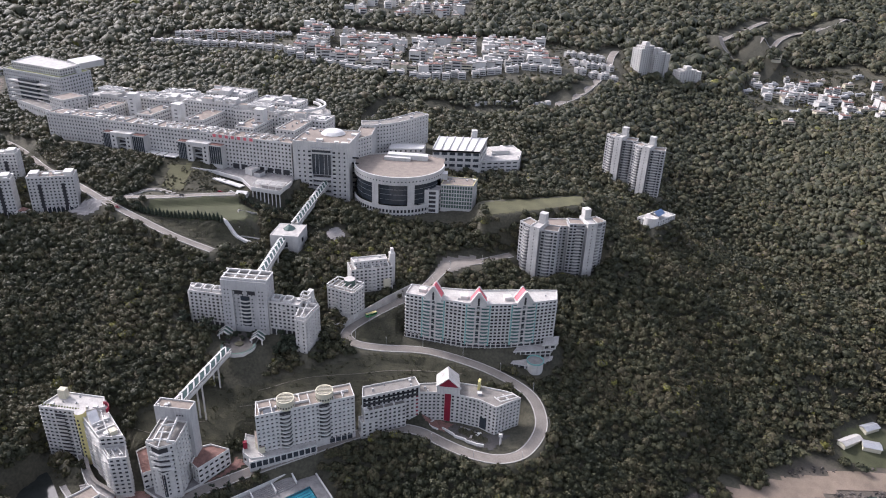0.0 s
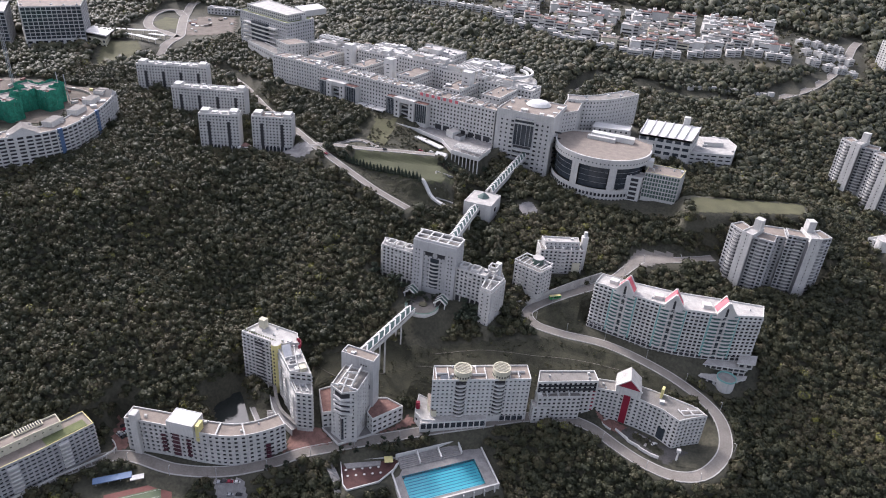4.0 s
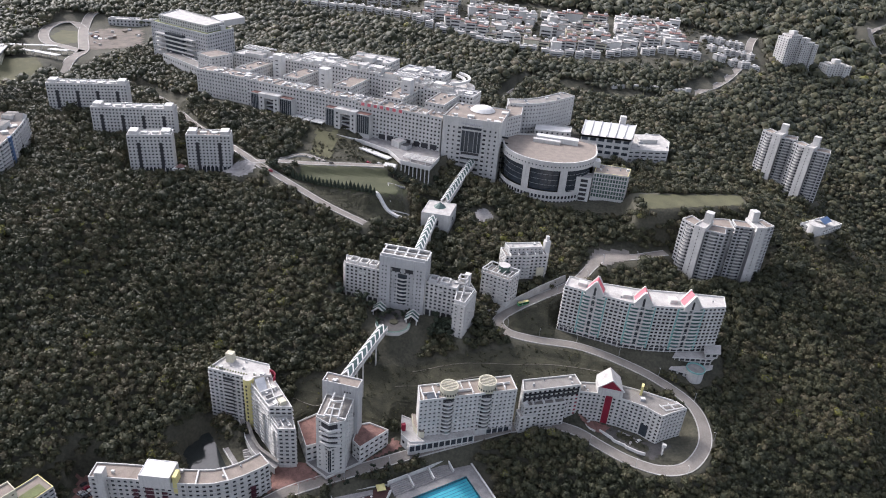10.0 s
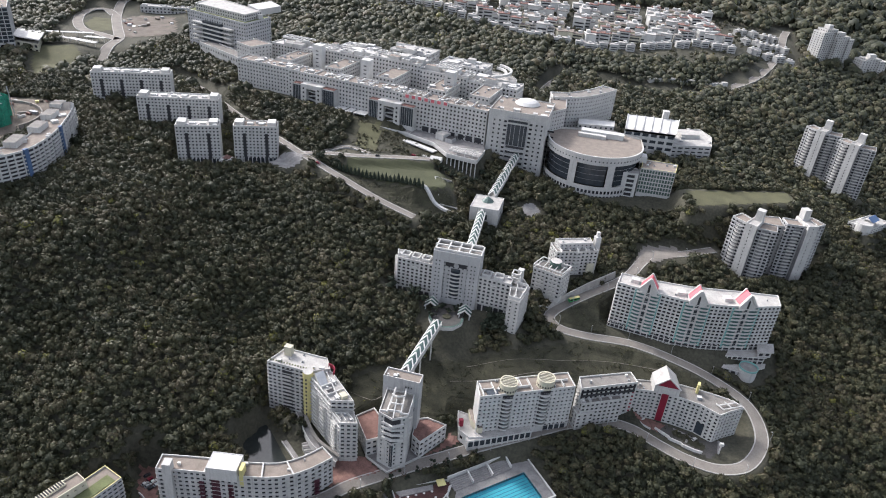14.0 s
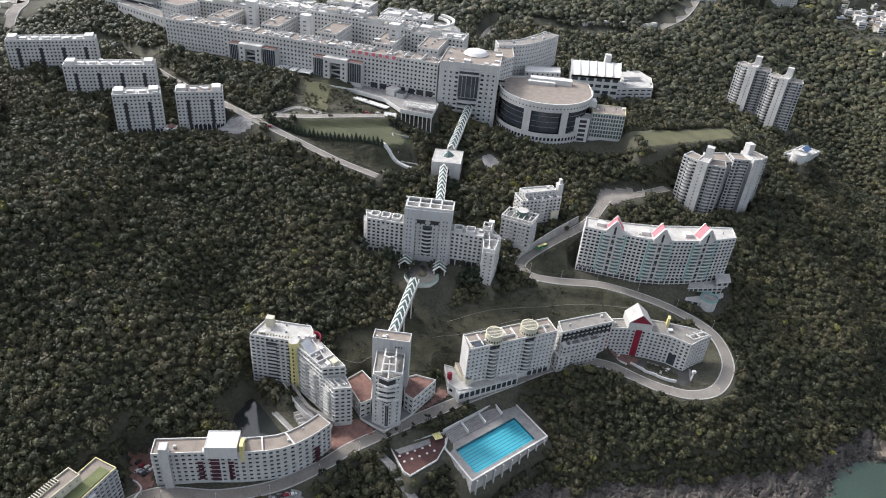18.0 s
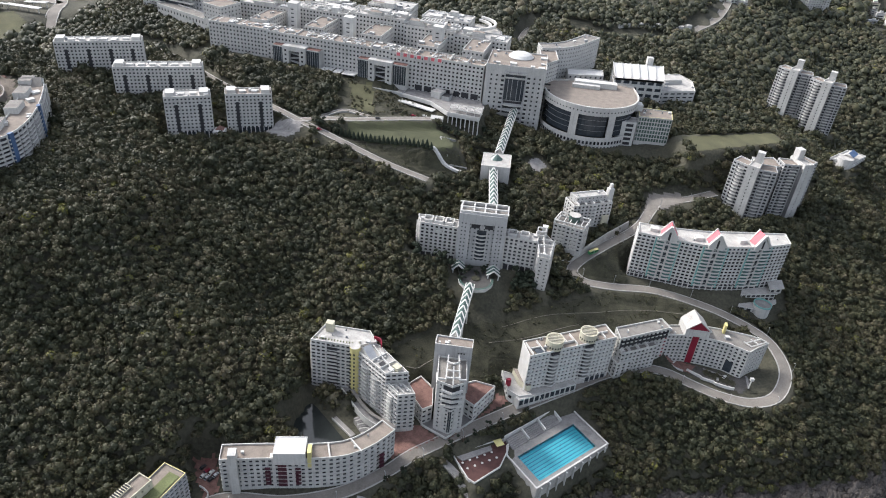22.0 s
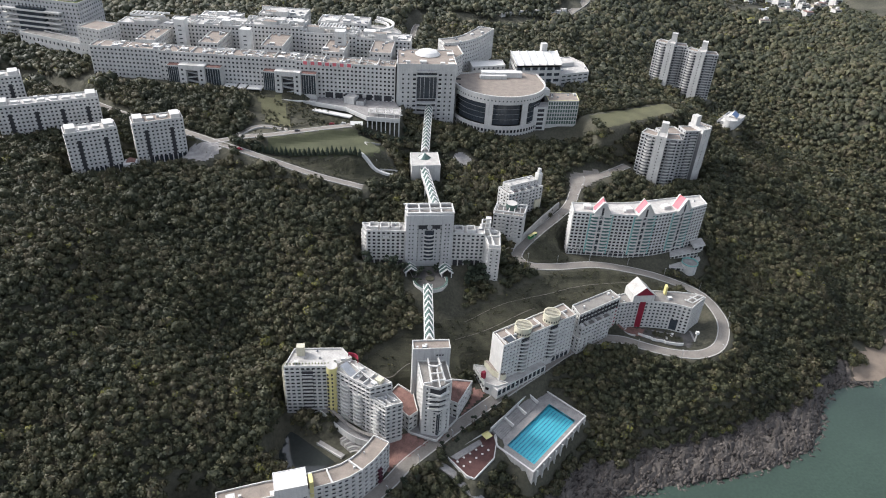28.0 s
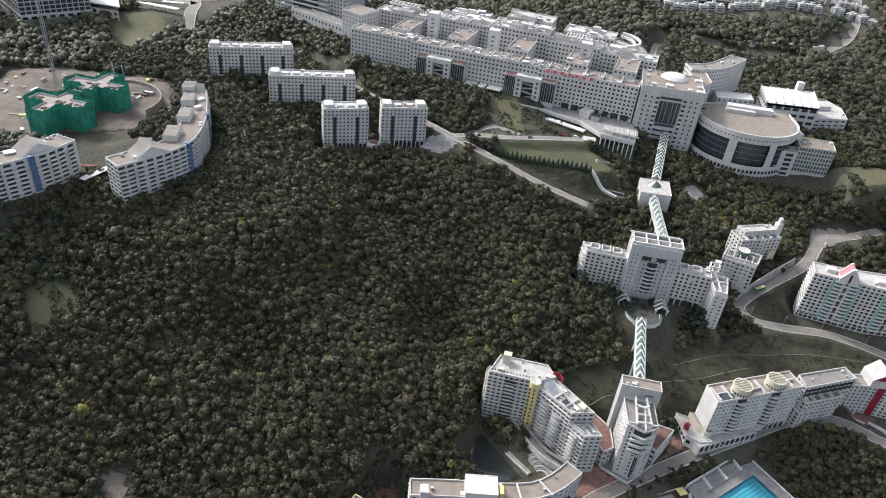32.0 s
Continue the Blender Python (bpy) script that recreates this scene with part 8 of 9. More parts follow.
for k in range(34):
    x, y = rd.uniform(-665, -570), rd.uniform(808, 934)
    if dist_poly(np.array([x]), np.array([y]), ccw([(-662, 893), (-650, 926), (-612, 930), (-570, 856), (-606, 812)]))[0] > 0:
        continue
    z = at(x, y) + 0.4
    pile = thing("material_stack", (x, y, z), "heap of building material on the cleared lot", "stack", "lot material")
    box_part(pile, "stack", x, y, z - 0.5, rd.uniform(3, 10), rd.uniform(2, 4), rd.uniform(1.2, 3.5), rd.choice((RAW, BRICK, METAL, KERB, BARE, WHITE)), rd.uniform(0, 180))

# ---- cypress row on the terrace lawn ----
cyp = thing("cypress_tree", (0, 0, 0), "slim dark conical cypress tree", "tree", "cypress row")
m = Mesh()
rnd = random.Random(4)
rings = []
for k in range(9):
    t = k / 8
    rings.append([( (1.55 * (1 - t) ** 0.8 + 0.05) * (0.75 + 0.5 * rnd.random()) * math.cos(j * 0.785 + k * 0.4), (1.55 * (1 - t) ** 0.8 + 0.05) * (0.75 + 0.5 * rnd.random()) * math.sin(j * 0.785 + k * 0.4), 0.8 + 6.5 * t) for j in range(8)])
for a, b in zip(rings, rings[1:]):
    for j in range(8):
        m.face([a[j], a[(j + 1) % 8], b[(j + 1) % 8], b[j]], LEAF_DARK)
part("crown", m, cyp)
m = Mesh()
m.prism(disc(0, 0, 0.18, 6), -0.6, 1.2, BARK)
part("trunk", m, cyp)
n = 24
for k in range(n):
    t = k / (n - 1)
    x, y = -274 + 84 * t, 553 - 20 * t
    mm = Matrix.Translation((x, y, at(x, y) + 0.2)) @ Matrix.Rotation(k * 1.7, 4, "Z") @ Matrix.Diagonal((1.15, 1.15, 0.95 + 0.25 * ((k * 7) % 5) / 4, 1))
    if k == 0:
        cyp.matrix_basis = mm
    else:
        copy_thing(cyp, mm)

# ---- shore rocks ----
BEACH = [(190, 352), (226, 346), (300, 384), (380, 392), (380, 405), (290, 399), (236, 385), (200, 370)]
def rocks():
    r = np.random.RandomState(7)
    V, Fc = [], []
    ico = bmesh.new()
    bmesh.ops.create_icosphere(ico, subdivisions=1, radius=1)
    bv = np.array([v.co[:] for v in ico.verts])
    bf = np.array([[v.index for v in f.verts] for f in ico.faces])
    ico.free()
    n, made = 0, 0
    xs = r.uniform(-100, 420, 14000)
    ys = r.uniform(255, 430, 14000)
    hs = sheet(xs, ys)
    sand = dist_poly(xs, ys, ccw(BEACH)) < 1
    for x, y, h, on_sand in zip(xs, ys, hs, sand):
        if on_sand or not (-0.9 < h < 5) or made > 2400 or (h > 5 and r.rand() < 0.5):
            continue
        s = r.uniform(0.3, 1.3) * (1.4 if h < 2 else 1.0)
        v = bv * (1 + 0.35 * r.randn(len(bv), 1)) * s * np.array([r.uniform(0.7, 1.5), r.uniform(0.7, 1.5), r.uniform(0.5, 0.9)])
        a = r.uniform(0, 6.28)
        v = np.stack([v[:, 0] * np.cos(a) - v[:, 1] * np.sin(a), v[:, 0] * np.sin(a) + v[:, 1] * np.cos(a), v[:, 2]], -1)
        V.append(v + [x, y, h + 0.2 * s])
        Fc.append(bf + n)
        n += len(bv)
        made += 1
    ob = new("shore_rocks", np_mesh("shore_rocks", np.concatenate(V), np.concatenate(Fc), [ROCK]))
    tagged(ob, "jumbled grey boulders along the shore", "rocks", kind="stuff")


rocks()
rx, ry = np.meshgrid(np.arange(-114, 196, 1.0), np.arange(254, 372, 1.0))
inside = dist_poly(rx, ry, ccw(ROCKS)) <= 1.5
rr_ = np.random.RandomState(31)
along = rx * 0.82 + ry * 0.57
across = -rx * 0.57 + ry * 0.82
wob_ = 1.3 * np.sin(along / 9) + 0.8 * np.sin(along / 3.7 + rx / 11)
saw = (across / 5.2 + wob_ * 0.6 + 0.3 * np.sin(rx / 6)) % 1.0
ledge_h = 2.6 * saw * (0.4 + 0.6 * np.abs(np.sin(along / 6.5 + np.sin(across / 8)))) + 1.1 * ((along / 3.3 + wob_) % 1.0) + 0.9 * rr_.rand(*rx.shape) * rr_.rand(*rx.shape)
rz = sheet(rx.ravel(), ry.ravel()).reshape(rx.shape) + ledge_h * np.clip(dist_line(rx, ry, [(*p, 0) for p in SHORE])[0] / 5, 0.3, 1) - 0.6
ri = np.arange(rx.size).reshape(rx.shape)
rq = np.stack([ri[:-1, :-1], ri[:-1, 1:], ri[1:, 1:], ri[1:, :-1]], -1).reshape(-1, 4)
rq = rq[inside.ravel()[rq].all(1)]
tagged(new("rock_ledges", np_mesh("rock_ledges", np.stack([rx.ravel(), ry.ravel(), rz.ravel()], -1), rq, [ROCK])), "tilted grey rock ledges along the shore", "rocks", kind="stuff")
# broken slabs, tilted along the strata
SLAB = mat("broken_rock", (0.034, 0.028, 0.025), 0.9, 0.45, 7, 1.2, 0.8, island=0.35, hue=(0.086, 0.075, 0.066))
sv, sf, box8 = [], [], np.array([(a, b, c) for c in (-1, 1) for a, b in ((-1, -1), (1, -1), (1, 1), (-1, 1))], float)
box6 = np.array([(0, 3, 2, 1), (4, 5, 6, 7), (0, 1, 5, 4), (1, 2, 6, 5), (2, 3, 7, 6), (3, 0, 4, 7)])
px_, py_ = rr_.uniform(-110, 192, 9000), rr_.uniform(256, 370, 9000)
keep = dist_poly(px_, py_, ccw(ROCKS)) <= 0
px_, py_ = px_[keep][:1100], py_[keep][:1100]
for x, y, z in zip(px_, py_, sheet(px_, py_)):
    v = box8 * [rr_.uniform(0.6, 3.4), rr_.uniform(0.3, 0.9), rr_.uniform(0.25, 0.7)] * (1 + 0.22 * rr_.randn(8, 1))
    ti, a = rr_.uniform(0.25, 0.75), rr_.normal(0.62, 0.22)
    v = np.stack([v[:, 0], v[:, 1] * math.cos(ti) - v[:, 2] * math.sin(ti), v[:, 1] * math.sin(ti) + v[:, 2] * math.cos(ti)], -1)
    v = np.stack([v[:, 0] * math.cos(a) - v[:, 1] * math.sin(a), v[:, 0] * math.sin(a) + v[:, 1] * math.cos(a), v[:, 2]], -1)
    sf.append(box6 + 8 * len(sv))
    sv.append(v + [x, y, z + 0.75])
tagged(new("rock_slabs", np_mesh("rock_slabs", np.concatenate(sv), np.concatenate(sf), [SLAB])), "broken tilted slabs of dark shore rock", "rocks", kind="stuff")
drape("beach", BEACH, SAND, "narrow strip of pale beach sand", "beach", 0.5, 4)
drape("shingle_patch", [(-80, 290), (-66, 297), (-48, 292), (-12, 288), (-27, 283), (-51, 282)], SAND, "pale shingle patch among the shore rocks", "beach", 0.3, 3)

# ---- woods ----
def in_any(x, y, polys, margin):
    bad = np.zeros(x.shape, bool)
    for p in polys:
        bad |= dist_poly(x, y, ccw(p)) < margin
    return bad


def crown_templates(n, lobe_count, leaves, leaf, low, core=0.86):
    """Rounded crowns: a core painted dark as inner shade, under many small leaf clusters that follow its lobes."""
    out = []
    r = np.random.RandomState(3)
    for _ in range(n):
        bm = bmesh.new()
        bmesh.ops.create_icosphere(bm, subdivisions=1, radius=1)
        v = np.array([q.co[:] for q in bm.verts])
        f = np.array([[q.index for q in g.verts] for g in bm.faces])
        bm.free()
        f = f[v[f].mean(1)[:, 2] > low]
        used = np.unique(f)
        back = np.zeros(len(v), int)
        back[used] = np.arange(len(used))
        v, f = v[used], back[f]
        lobes = r.randn(lobe_count, 3)
        lobes[:, 2] = np.abs(lobes[:, 2]) * 0.9 + 0.05
        lobes /= np.linalg.norm(lobes, axis=1, keepdims=True)
        grow = r.uniform(0.12, 0.42, lobe_count)

        def swell(d):
            ang = np.arccos(np.clip(d @ lobes.T, -1, 1))
            return 0.62 + np.max(grow * np.exp(-(ang / 0.36) ** 2), axis=1)

        flat = [r.uniform(0.85, 1.15), r.uniform(0.9, 1.1), r.uniform(0.75, 1.0)]
        v = v * (swell(v) * core)[:, None] * flat
        d = r.randn(leaves, 3)
        d[:, 2] = np.abs(d[:, 2]) * 0.9 - 0.12
        d /= np.linalg.norm(d, axis=1, keepdims=True)
        base = d * (swell(d) * r.uniform(0.84, 1.06, leaves))[:, None] * flat
        way = d + r.randn(leaves, 3) * 0.45
        way /= np.linalg.norm(way, axis=1, keepdims=True)
        t1 = np.cross(way, r.randn(leaves, 3))
        t1 /= np.linalg.norm(t1, axis=1, keepdims=True)
        t2 = np.cross(way, t1)
        size = r.uniform(0.6, 1.35, (leaves, 1)) * leaf
        tri = np.stack([base + t1 * size, base + (-0.5 * t1 + 0.87 * t2) * size, base + (-0.5 * t1 - 0.87 * t2) * size], 1)
        # core: inner crown shade painted as lower tone; leaves: random tone
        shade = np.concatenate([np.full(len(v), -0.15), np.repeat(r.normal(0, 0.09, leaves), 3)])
        m0 = len(v)
        v = np.concatenate([v, tri.reshape(-1, 3)])
        f = np.concatenate([f, m0 + np.arange(leaves * 3).reshape(-1, 3)])
        out.append((v, f, shade))
    return out


def plant(name, pts, size, templates, material, label, seed, category="woods"):
    r = np.random.RandomState(seed)
    V, Fc, T, n = [], [], [], 0
    for x, y, z in pts:
        v, f, shade = templates[r.randint(len(templates))]
        s = size * r.uniform(0.62, 1.2) * (1.45 if r.rand() < 0.08 else 1)
        a = r.uniform(0, 6.28)
        c, q = math.cos(a) * s, math.sin(a) * s
        hz = s * r.uniform(0.85, 1.3)
        V.append(np.stack([v[:, 0] * c - v[:, 1] * q + x, v[:, 0] * q + v[:, 1] * c + y, v[:, 2] * hz + z + 0.5 * s + r.uniform(0, 1.0)], -1))
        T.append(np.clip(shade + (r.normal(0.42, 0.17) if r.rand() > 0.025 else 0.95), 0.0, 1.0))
        Fc.append(f + n)
        n += len(v)
    if V:
        me = np_mesh(name, np.concatenate(V), np.concatenate(Fc), [material])
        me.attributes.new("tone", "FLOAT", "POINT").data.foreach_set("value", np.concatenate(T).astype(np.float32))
        tagged(new(name, me), label, category, kind="stuff")


def scatter(x0, x1, y0, y1, step, seed):
    r = np.random.RandomState(seed)
    xs, ys = np.meshgrid(np.arange(x0, x1, step), np.arange(y0, y1, step * 0.9))
    xs = xs + (np.arange(xs.shape[0]) % 2)[:, None] * step / 2
    xs, ys = (xs + r.uniform(-0.42, 0.42, xs.shape) * step).ravel(), (ys + r.uniform(-0.42, 0.42, ys.shape) * step).ravel()
    return xs, ys


CLEAR = [FOOT[k] for k in FOOT] + [POOL, GRASSY, LAWN_E, LAWN_W, YARD, PLAZA, CLEARING, YARD_W, ISLAND, LOWER, HILLYARD, SITE, LOT, SCAR, HUTLAWN, inset(ccw(ROCKS), 5.0), [(42, 378), (49, 384), (60, 390), (50, 398), (46, 406), (60, 405), (69, 393), (66, 375), (56, 365), (42, 364)], [(55, 436), (75, 431), (94, 446), (95, 463), (60, 458)], GARDEN_OPEN, SLOPE_W, [(-538, 340), (-516, 346), (-504, 334), (-522, 318)], [(-572, 432), (-524, 436), (-520, 478), (-560, 484)]]
VILLAGES = [[(-245, 1040), (-130, 1000), (0, 975), (110, 990), (185, 1040), (275, 1070), (280, 1170), (170, 1215), (-240, 1210)], [(-495, 1118), (-225, 1040), (-215, 1090), (-265, 1175), (-460, 1200)], [(-205, 1315), (20, 1315), (55, 1545), (-170, 1545)], [(480, 1060), (640, 1050), (760, 1130), (740, 1260), (600, 1270), (500, 1160)]]
CLEAR += VILLAGES
CLEAR += [[(-30, 447), (10, 441), (50, 438), (60, 441), (60, 452), (20, 451), (-28, 462)], [(-242, 336), (-228, 322), (-206, 316), (-210, 328), (-229, 346)], [(-222, 643), (-147, 623), (-145, 600), (-150, 574), (-180, 580), (-196, 606), (-222, 620)], [(-40, 583), (34, 584), (36, 602), (-40, 602)], disc(-97, 556, 8, 12), [(-204, 444), (-168, 437), (-166, 448), (-196, 456)], [(-408, 524), (-324, 546), (-322, 556), (-408, 532)], [(-163, 303), (-124, 321), (-127, 300), (-150, 281)], [(-306, 236), (-262, 268), (-236, 244), (-270, 214)], [(-268, 318), (-258, 340), (-236, 324), (-205, 322), (-203, 303), (-232, 300), (-252, 300)], [(-204, 628), (-146, 612), (-146, 586), (-202, 590)], [(-640, 470), (-560, 470), (-540, 495), (-535, 570), (-640, 570)], [(-170, 440), (-124, 438), (-132, 402), (-164, 402)], [(-10, 512), (2, 540), (32, 548), (32, 530), (8, 518)], quad(-4, 285, -14, 124), [(-100, 690), (-80, 660), (-20, 680), (-14, 750), (-40, 760)], [(-186, 700), (-130, 690), (-120, 745), (-180, 760)], [(-146, 620), (-88, 614), (-84, 664), (-138, 668)]]


def wooded(x, y, margin, road):
    ok = ~in_any(x, y, CLEAR, margin)
    for line, half in ROADS.values():
        ok &= dist_line(x, y, line)[0] > half + road
    return ok


NEAR_T = crown_templates(18, 13, 118, 0.165, 0.0)
FAR_T = crown_templates(12, 9, 36, 0.26, 0.0)
MID_T = crown_templates(12, 9, 34, 0.2, 0.0, 0.95)
DIST_T = crown_templates(12, 7, 12, 0.22, 0.0, 1.0)


def grove(x0, x1, y0, y1, step, size, seed, tmpl, name, label, low=7.5):
    x, y = scatter(x0, x1, y0, y1, step, seed)
    ok = wooded(x, y, size * 0.8, size * (0.75 if tmpl is NEAR_T else 1.3))
    x, y = x[ok], y[ok]
    z = sheet(x, y)
    k = z > low + 4 * np.sin(x / 9) * np.sin(y / 7)
    pts = list(zip(x[k], y[k], z[k]))
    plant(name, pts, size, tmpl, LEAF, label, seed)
    if tmpl is NEAR_T:
        r = random.Random(seed)
        low_pts = [(px + r.uniform(0.3, 0.6) * step, py + r.uniform(-0.5, 0.5) * step, pz - 0.6) for px, py, pz in pts]
        plant("understorey", low_pts, size * 0.75, FAR_T, LEAF, "smaller trees filling the gaps of the wood", seed + 50)


grove(-560, -110, 200, 480, 4.4, 3.9, 11, NEAR_T, "hillside_wood", "dense dark evergreen wood on the hillside")
grove(-110, 260, 250, 480, 4.4, 3.9, 12, NEAR_T, "hillside_wood", "dense dark evergreen wood above the shore")
grove(-640, 340, 480, 660, 5.0, 4.4, 13, NEAR_T, "hillside_wood", "dense dark evergreen wood round the campus")
grove(-950, -640, 480, 660, 6.5, 5.8, 18, DIST_T, "hill_wood", "dark wood below the hilltop blocks")
grove(260, 520, 330, 660, 6.0, 5.4, 14, FAR_T, "valley_wood", "dark wood on the far side of the valley")
grove(-900, -560, 100, 480, 6.0, 5.4, 15, DIST_T, "hill_wood", "dark wood on the western hill")
grove(-560, 420, 660, 860, 6.0, 5.6, 16, MID_T, "valley_wood", "wood in the valley behind the campus")
grove(-950, -560, 660, 860, 7.0, 6.4, 26, DIST_T, "hill_wood", "dark wood round the hilltop blocks")
grove(420, 700, 660, 860, 7.0, 6.4, 27, DIST_T, "valley_wood", "wood on the far valley side")
grove(-950, 700, 860, 1100, 7.5, 6.8, 28, DIST_T, "valley_wood", "wood in the valley below the village")
grove(-1400, 1300, 1100, 1900, 13.0, 11.5, 17, DIST_T, "distant_wood", "distant wooded hills")


def shrubs(poly, n, seed, size, name, label):
    """Low bushes dotted over a slope."""
    r = np.random.RandomState(seed)
    xs, ys = [p[0] for p in poly], [p[1] for p in poly]
    x, y = r.uniform(min(xs), max(xs), n), r.uniform(min(ys), max(ys), n)
    ok = (dist_poly(x, y, ccw(poly)) <= 0) & (np.sin(x / 7.3 + 1.7 * np.sin(y / 9)) * np.sin(y / 6.1 + x / 17) > -0.25)
    for k in ("west", "bent_a", "bent_b", "east", "curve_l", "curve_r", "lift_low", "pink"):
        ok &= dist_poly(x, y, ccw(FOOT[k])) > 2
    for line, half in ROADS.values():
        ok &= dist_line(x, y, line)[0] > half + 1
    x, y = x[ok], y[ok]
    plant(name, list(zip(x, y, sheet(x, y))), size, FAR_T, LEAF, label, seed, "shrubs")


shrubs(GRASSY, 2600, 31, 0.75, "slope_shrubs", "low dark bushes on the rough slope")
shrubs(CLEARED, 500, 35, 1.1, "clearing_shrubs", "bushes scattered over the clearing")
for i_, (poly_, seed_) in enumerate(((VILLAGES[0], 41), (VILLAGES[1], 42), (VILLAGES[3], 43))):
    shrubs(poly_, 900, seed_, 3.4, "village_trees", "small dark trees among the village houses")
shrubs([(4, 388), (30, 381), (40, 376), (36, 372), (14, 380)], 90, 37, 1.1, "court_shrubs", "dark shrubs in the forecourt beds")
shrubs(GARDEN_OPEN, 420, 36, 1.5, "garden_shrubs", "dark bushes on the garden slope")
shrubs(LOWER, 500, 32, 0.8, "bank_shrubs", "low bushes on the grass bank")
shrubs(ISLAND, 260, 33, 0.8, "island_shrubs", "low bushes inside the road bend")
shrubs([(-258, 342), (-246, 344), (-229, 341), (-226, 330), (-236, 328), (-250, 334)], 120, 34, 2.0, "court_bushes", "dark bushes between the pond and the hall")

# ---- villages in the distance ----
def house_kind(name, w, d, h, roofm, wallm, label, group):
    """A small flat-roofed house at the origin: walls, roof slab, stair hut and dark window bands."""
    ob = thing(name, (0, 0, 0), label, "house", group)
    m = Mesh()
    m.prism(rect(0, 0, w, d), -3, h, wallm)
    part("wall", m, ob)
    m = Mesh()
    m.prism(rect(0, 0, w + 0.6, d + 0.6), h, h + 0.5, roofm)
    m.prism(rect(w * 0.2, d * 0.15, w * 0.35, d * 0.35), h + 0.5, h + 2.6, WHITE)
    part("roof", m, ob)
    m = Mesh()
    for k in range(int(h // 3)):
        m.prism(rect(0, -d / 2, w * 0.75, 0.3), 0.9 + k * 3, 2.2 + k * 3, DARK)
        m.prism(rect(w / 2, 0, 0.3, d * 0.6), 0.9 + k * 3, 2.2 + k * 3, DARK)
    part("glazing", m, ob, "", "stuff")
    return ob


KINDS = [house_kind("village_house", 11, 9, 8.5, ROOF_PALE, WHITE, "small white village house with a pale flat roof", "village houses"), house_kind("village_house", 9, 10, 9.0, ROOF, WALL, "small grey village house with a dark flat roof", "village houses"), house_kind("village_house", 12, 8, 6.5, ROOF_TAN, WALL_CREAM, "small cream village house with a tan roof", "village houses"), house_kind("village_house", 10, 9, 9.5, BRICK, WALL, "small village house with a reddish roof", "village houses")]
TERR = house_kind("terrace_house", 13, 9, 8.5, ROOF_PALE, WALL, "tall grey terraced village house in a long row", "terraced houses")
SHED = house_kind("shed", 16, 7, 4.0, METAL, WALL_GREY, "long low shed with a pale metal roof", "sheds")
used_k = set()


def settle(kind, x, y, ang, s=1.0):
    mm = Matrix.Translation((x, y, at(x, y) + 0.3)) @ Matrix.Rotation(radians(ang), 4, "Z") @ Matrix.Diagonal((s, s, s, 1))
    if kind.name in used_k:
        copy_thing(kind, mm)
    else:
        used_k.add(kind.name)
        kind.matrix_basis = mm


rv = random.Random(21)
for j in range(7):
    for i in range(32):
        t = i / 31
        x = -235 + 400 * t + rv.uniform(-4, 4)
        y = 1052 - 62 * math.sin(math.pi * min(1, t * 1.15)) + j * 25 + rv.uniform(-5, 5)
        if j == 0:
            settle(TERR, x, y, rv.uniform(-6, 6) - 10 + 22 * t, 0.95)
        elif rv.random() < 0.9 - 0.06 * max(0, j - 3) and not (i % 9 == 4 and j > 1):
            settle(KINDS[rv.randrange(4)], x, y, rv.choice((0, 0, 90)) + rv.uniform(-15, 15), rv.uniform(1.0, 1.3))
for i in range(17):
    t = i / 16
    settle(TERR, -480 + 250 * t, 1128 - 70 * t + 14 * math.sin(t * 3), -18, 0.95)
    settle(TERR, -455 + 190 * t, 1185 - 30 * t, -14, 0.9)
    if i % 2:
        settle(KINDS[i % 4], -440 + 160 * t, 1160 - 30 * t, -14)
for k in range(60):
    x, y = rv.uniform(-200, 10), rv.uniform(1320, 1540)
    settle(KINDS[rv.randrange(4)], x + (y - 1320) * 0.15, y, rv.uniform(0, 90), rv.uniform(0.9, 1.4))
for k in range(78):
    x, y = rv.gauss(620, 75), rv.gauss(1150, 62)
    if x < 470 + abs(y - 1100) * 0.3:
        continue
    settle(KINDS[rv.randrange(4)] if rv.random() < 0.7 else SHED, x, y, rv.uniform(-25, 10), rv.uniform(0.8, 1.25))
for k in range(26):
    settle(TERR, 195 + 2.6 * k + rv.uniform(-6, 6), 1075 + 42 * (k % 3) + rv.uniform(-4, 4), 40, 0.9)


def far_tower(name, x, y, w, d, h, label, ang, wall=WALL):
    z = at(x, y)
    ob = thing(name, (x, y, z), label, "tower", "distant towers")
    shell(ob, "wall", rect(x, y, w, d, ang), z - 4, z + h, wall=wall, roof=ROOF_PALE, bay=4, win=(2.0, 1.6), storey=3.2)
    c, s = math.cos(radians(ang)), math.sin(radians(ang))
    for k in (-1, 1):
        shell(ob, "wing_wall", rect(x + c * k * w * 0.6, y + s * k * w * 0.6 - 3, w * 0.45, d * 1.1, ang), z - 4, z + h * 0.93, wall=wall, roof=ROOF_PALE, bay=4, win=(2.0, 1.6), storey=3.2)
    box_part(ob, "lift_housing", x, y, z + h, w * 0.4, d * 0.5, 5, WALL, ang)


far_tower("distant_tower", 312, 1120, 22, 18, 48, "pale grey tower block in the haze", 30)
far_tower("distant_tower", 336, 1128, 20, 18, 42, "pale grey tower block beside its twin", 30)
far_tower("distant_tower", 384, 1118, 24, 18, 26, "low pale tower block on the slope", 15)
for k in range(6):
    far_tower("distant_tower", 330 + k * 32, 1720 + 14 * (k % 2), 22, 16, 34 - 4 * (k > 3), "pale distant estate block on a hill", 10)
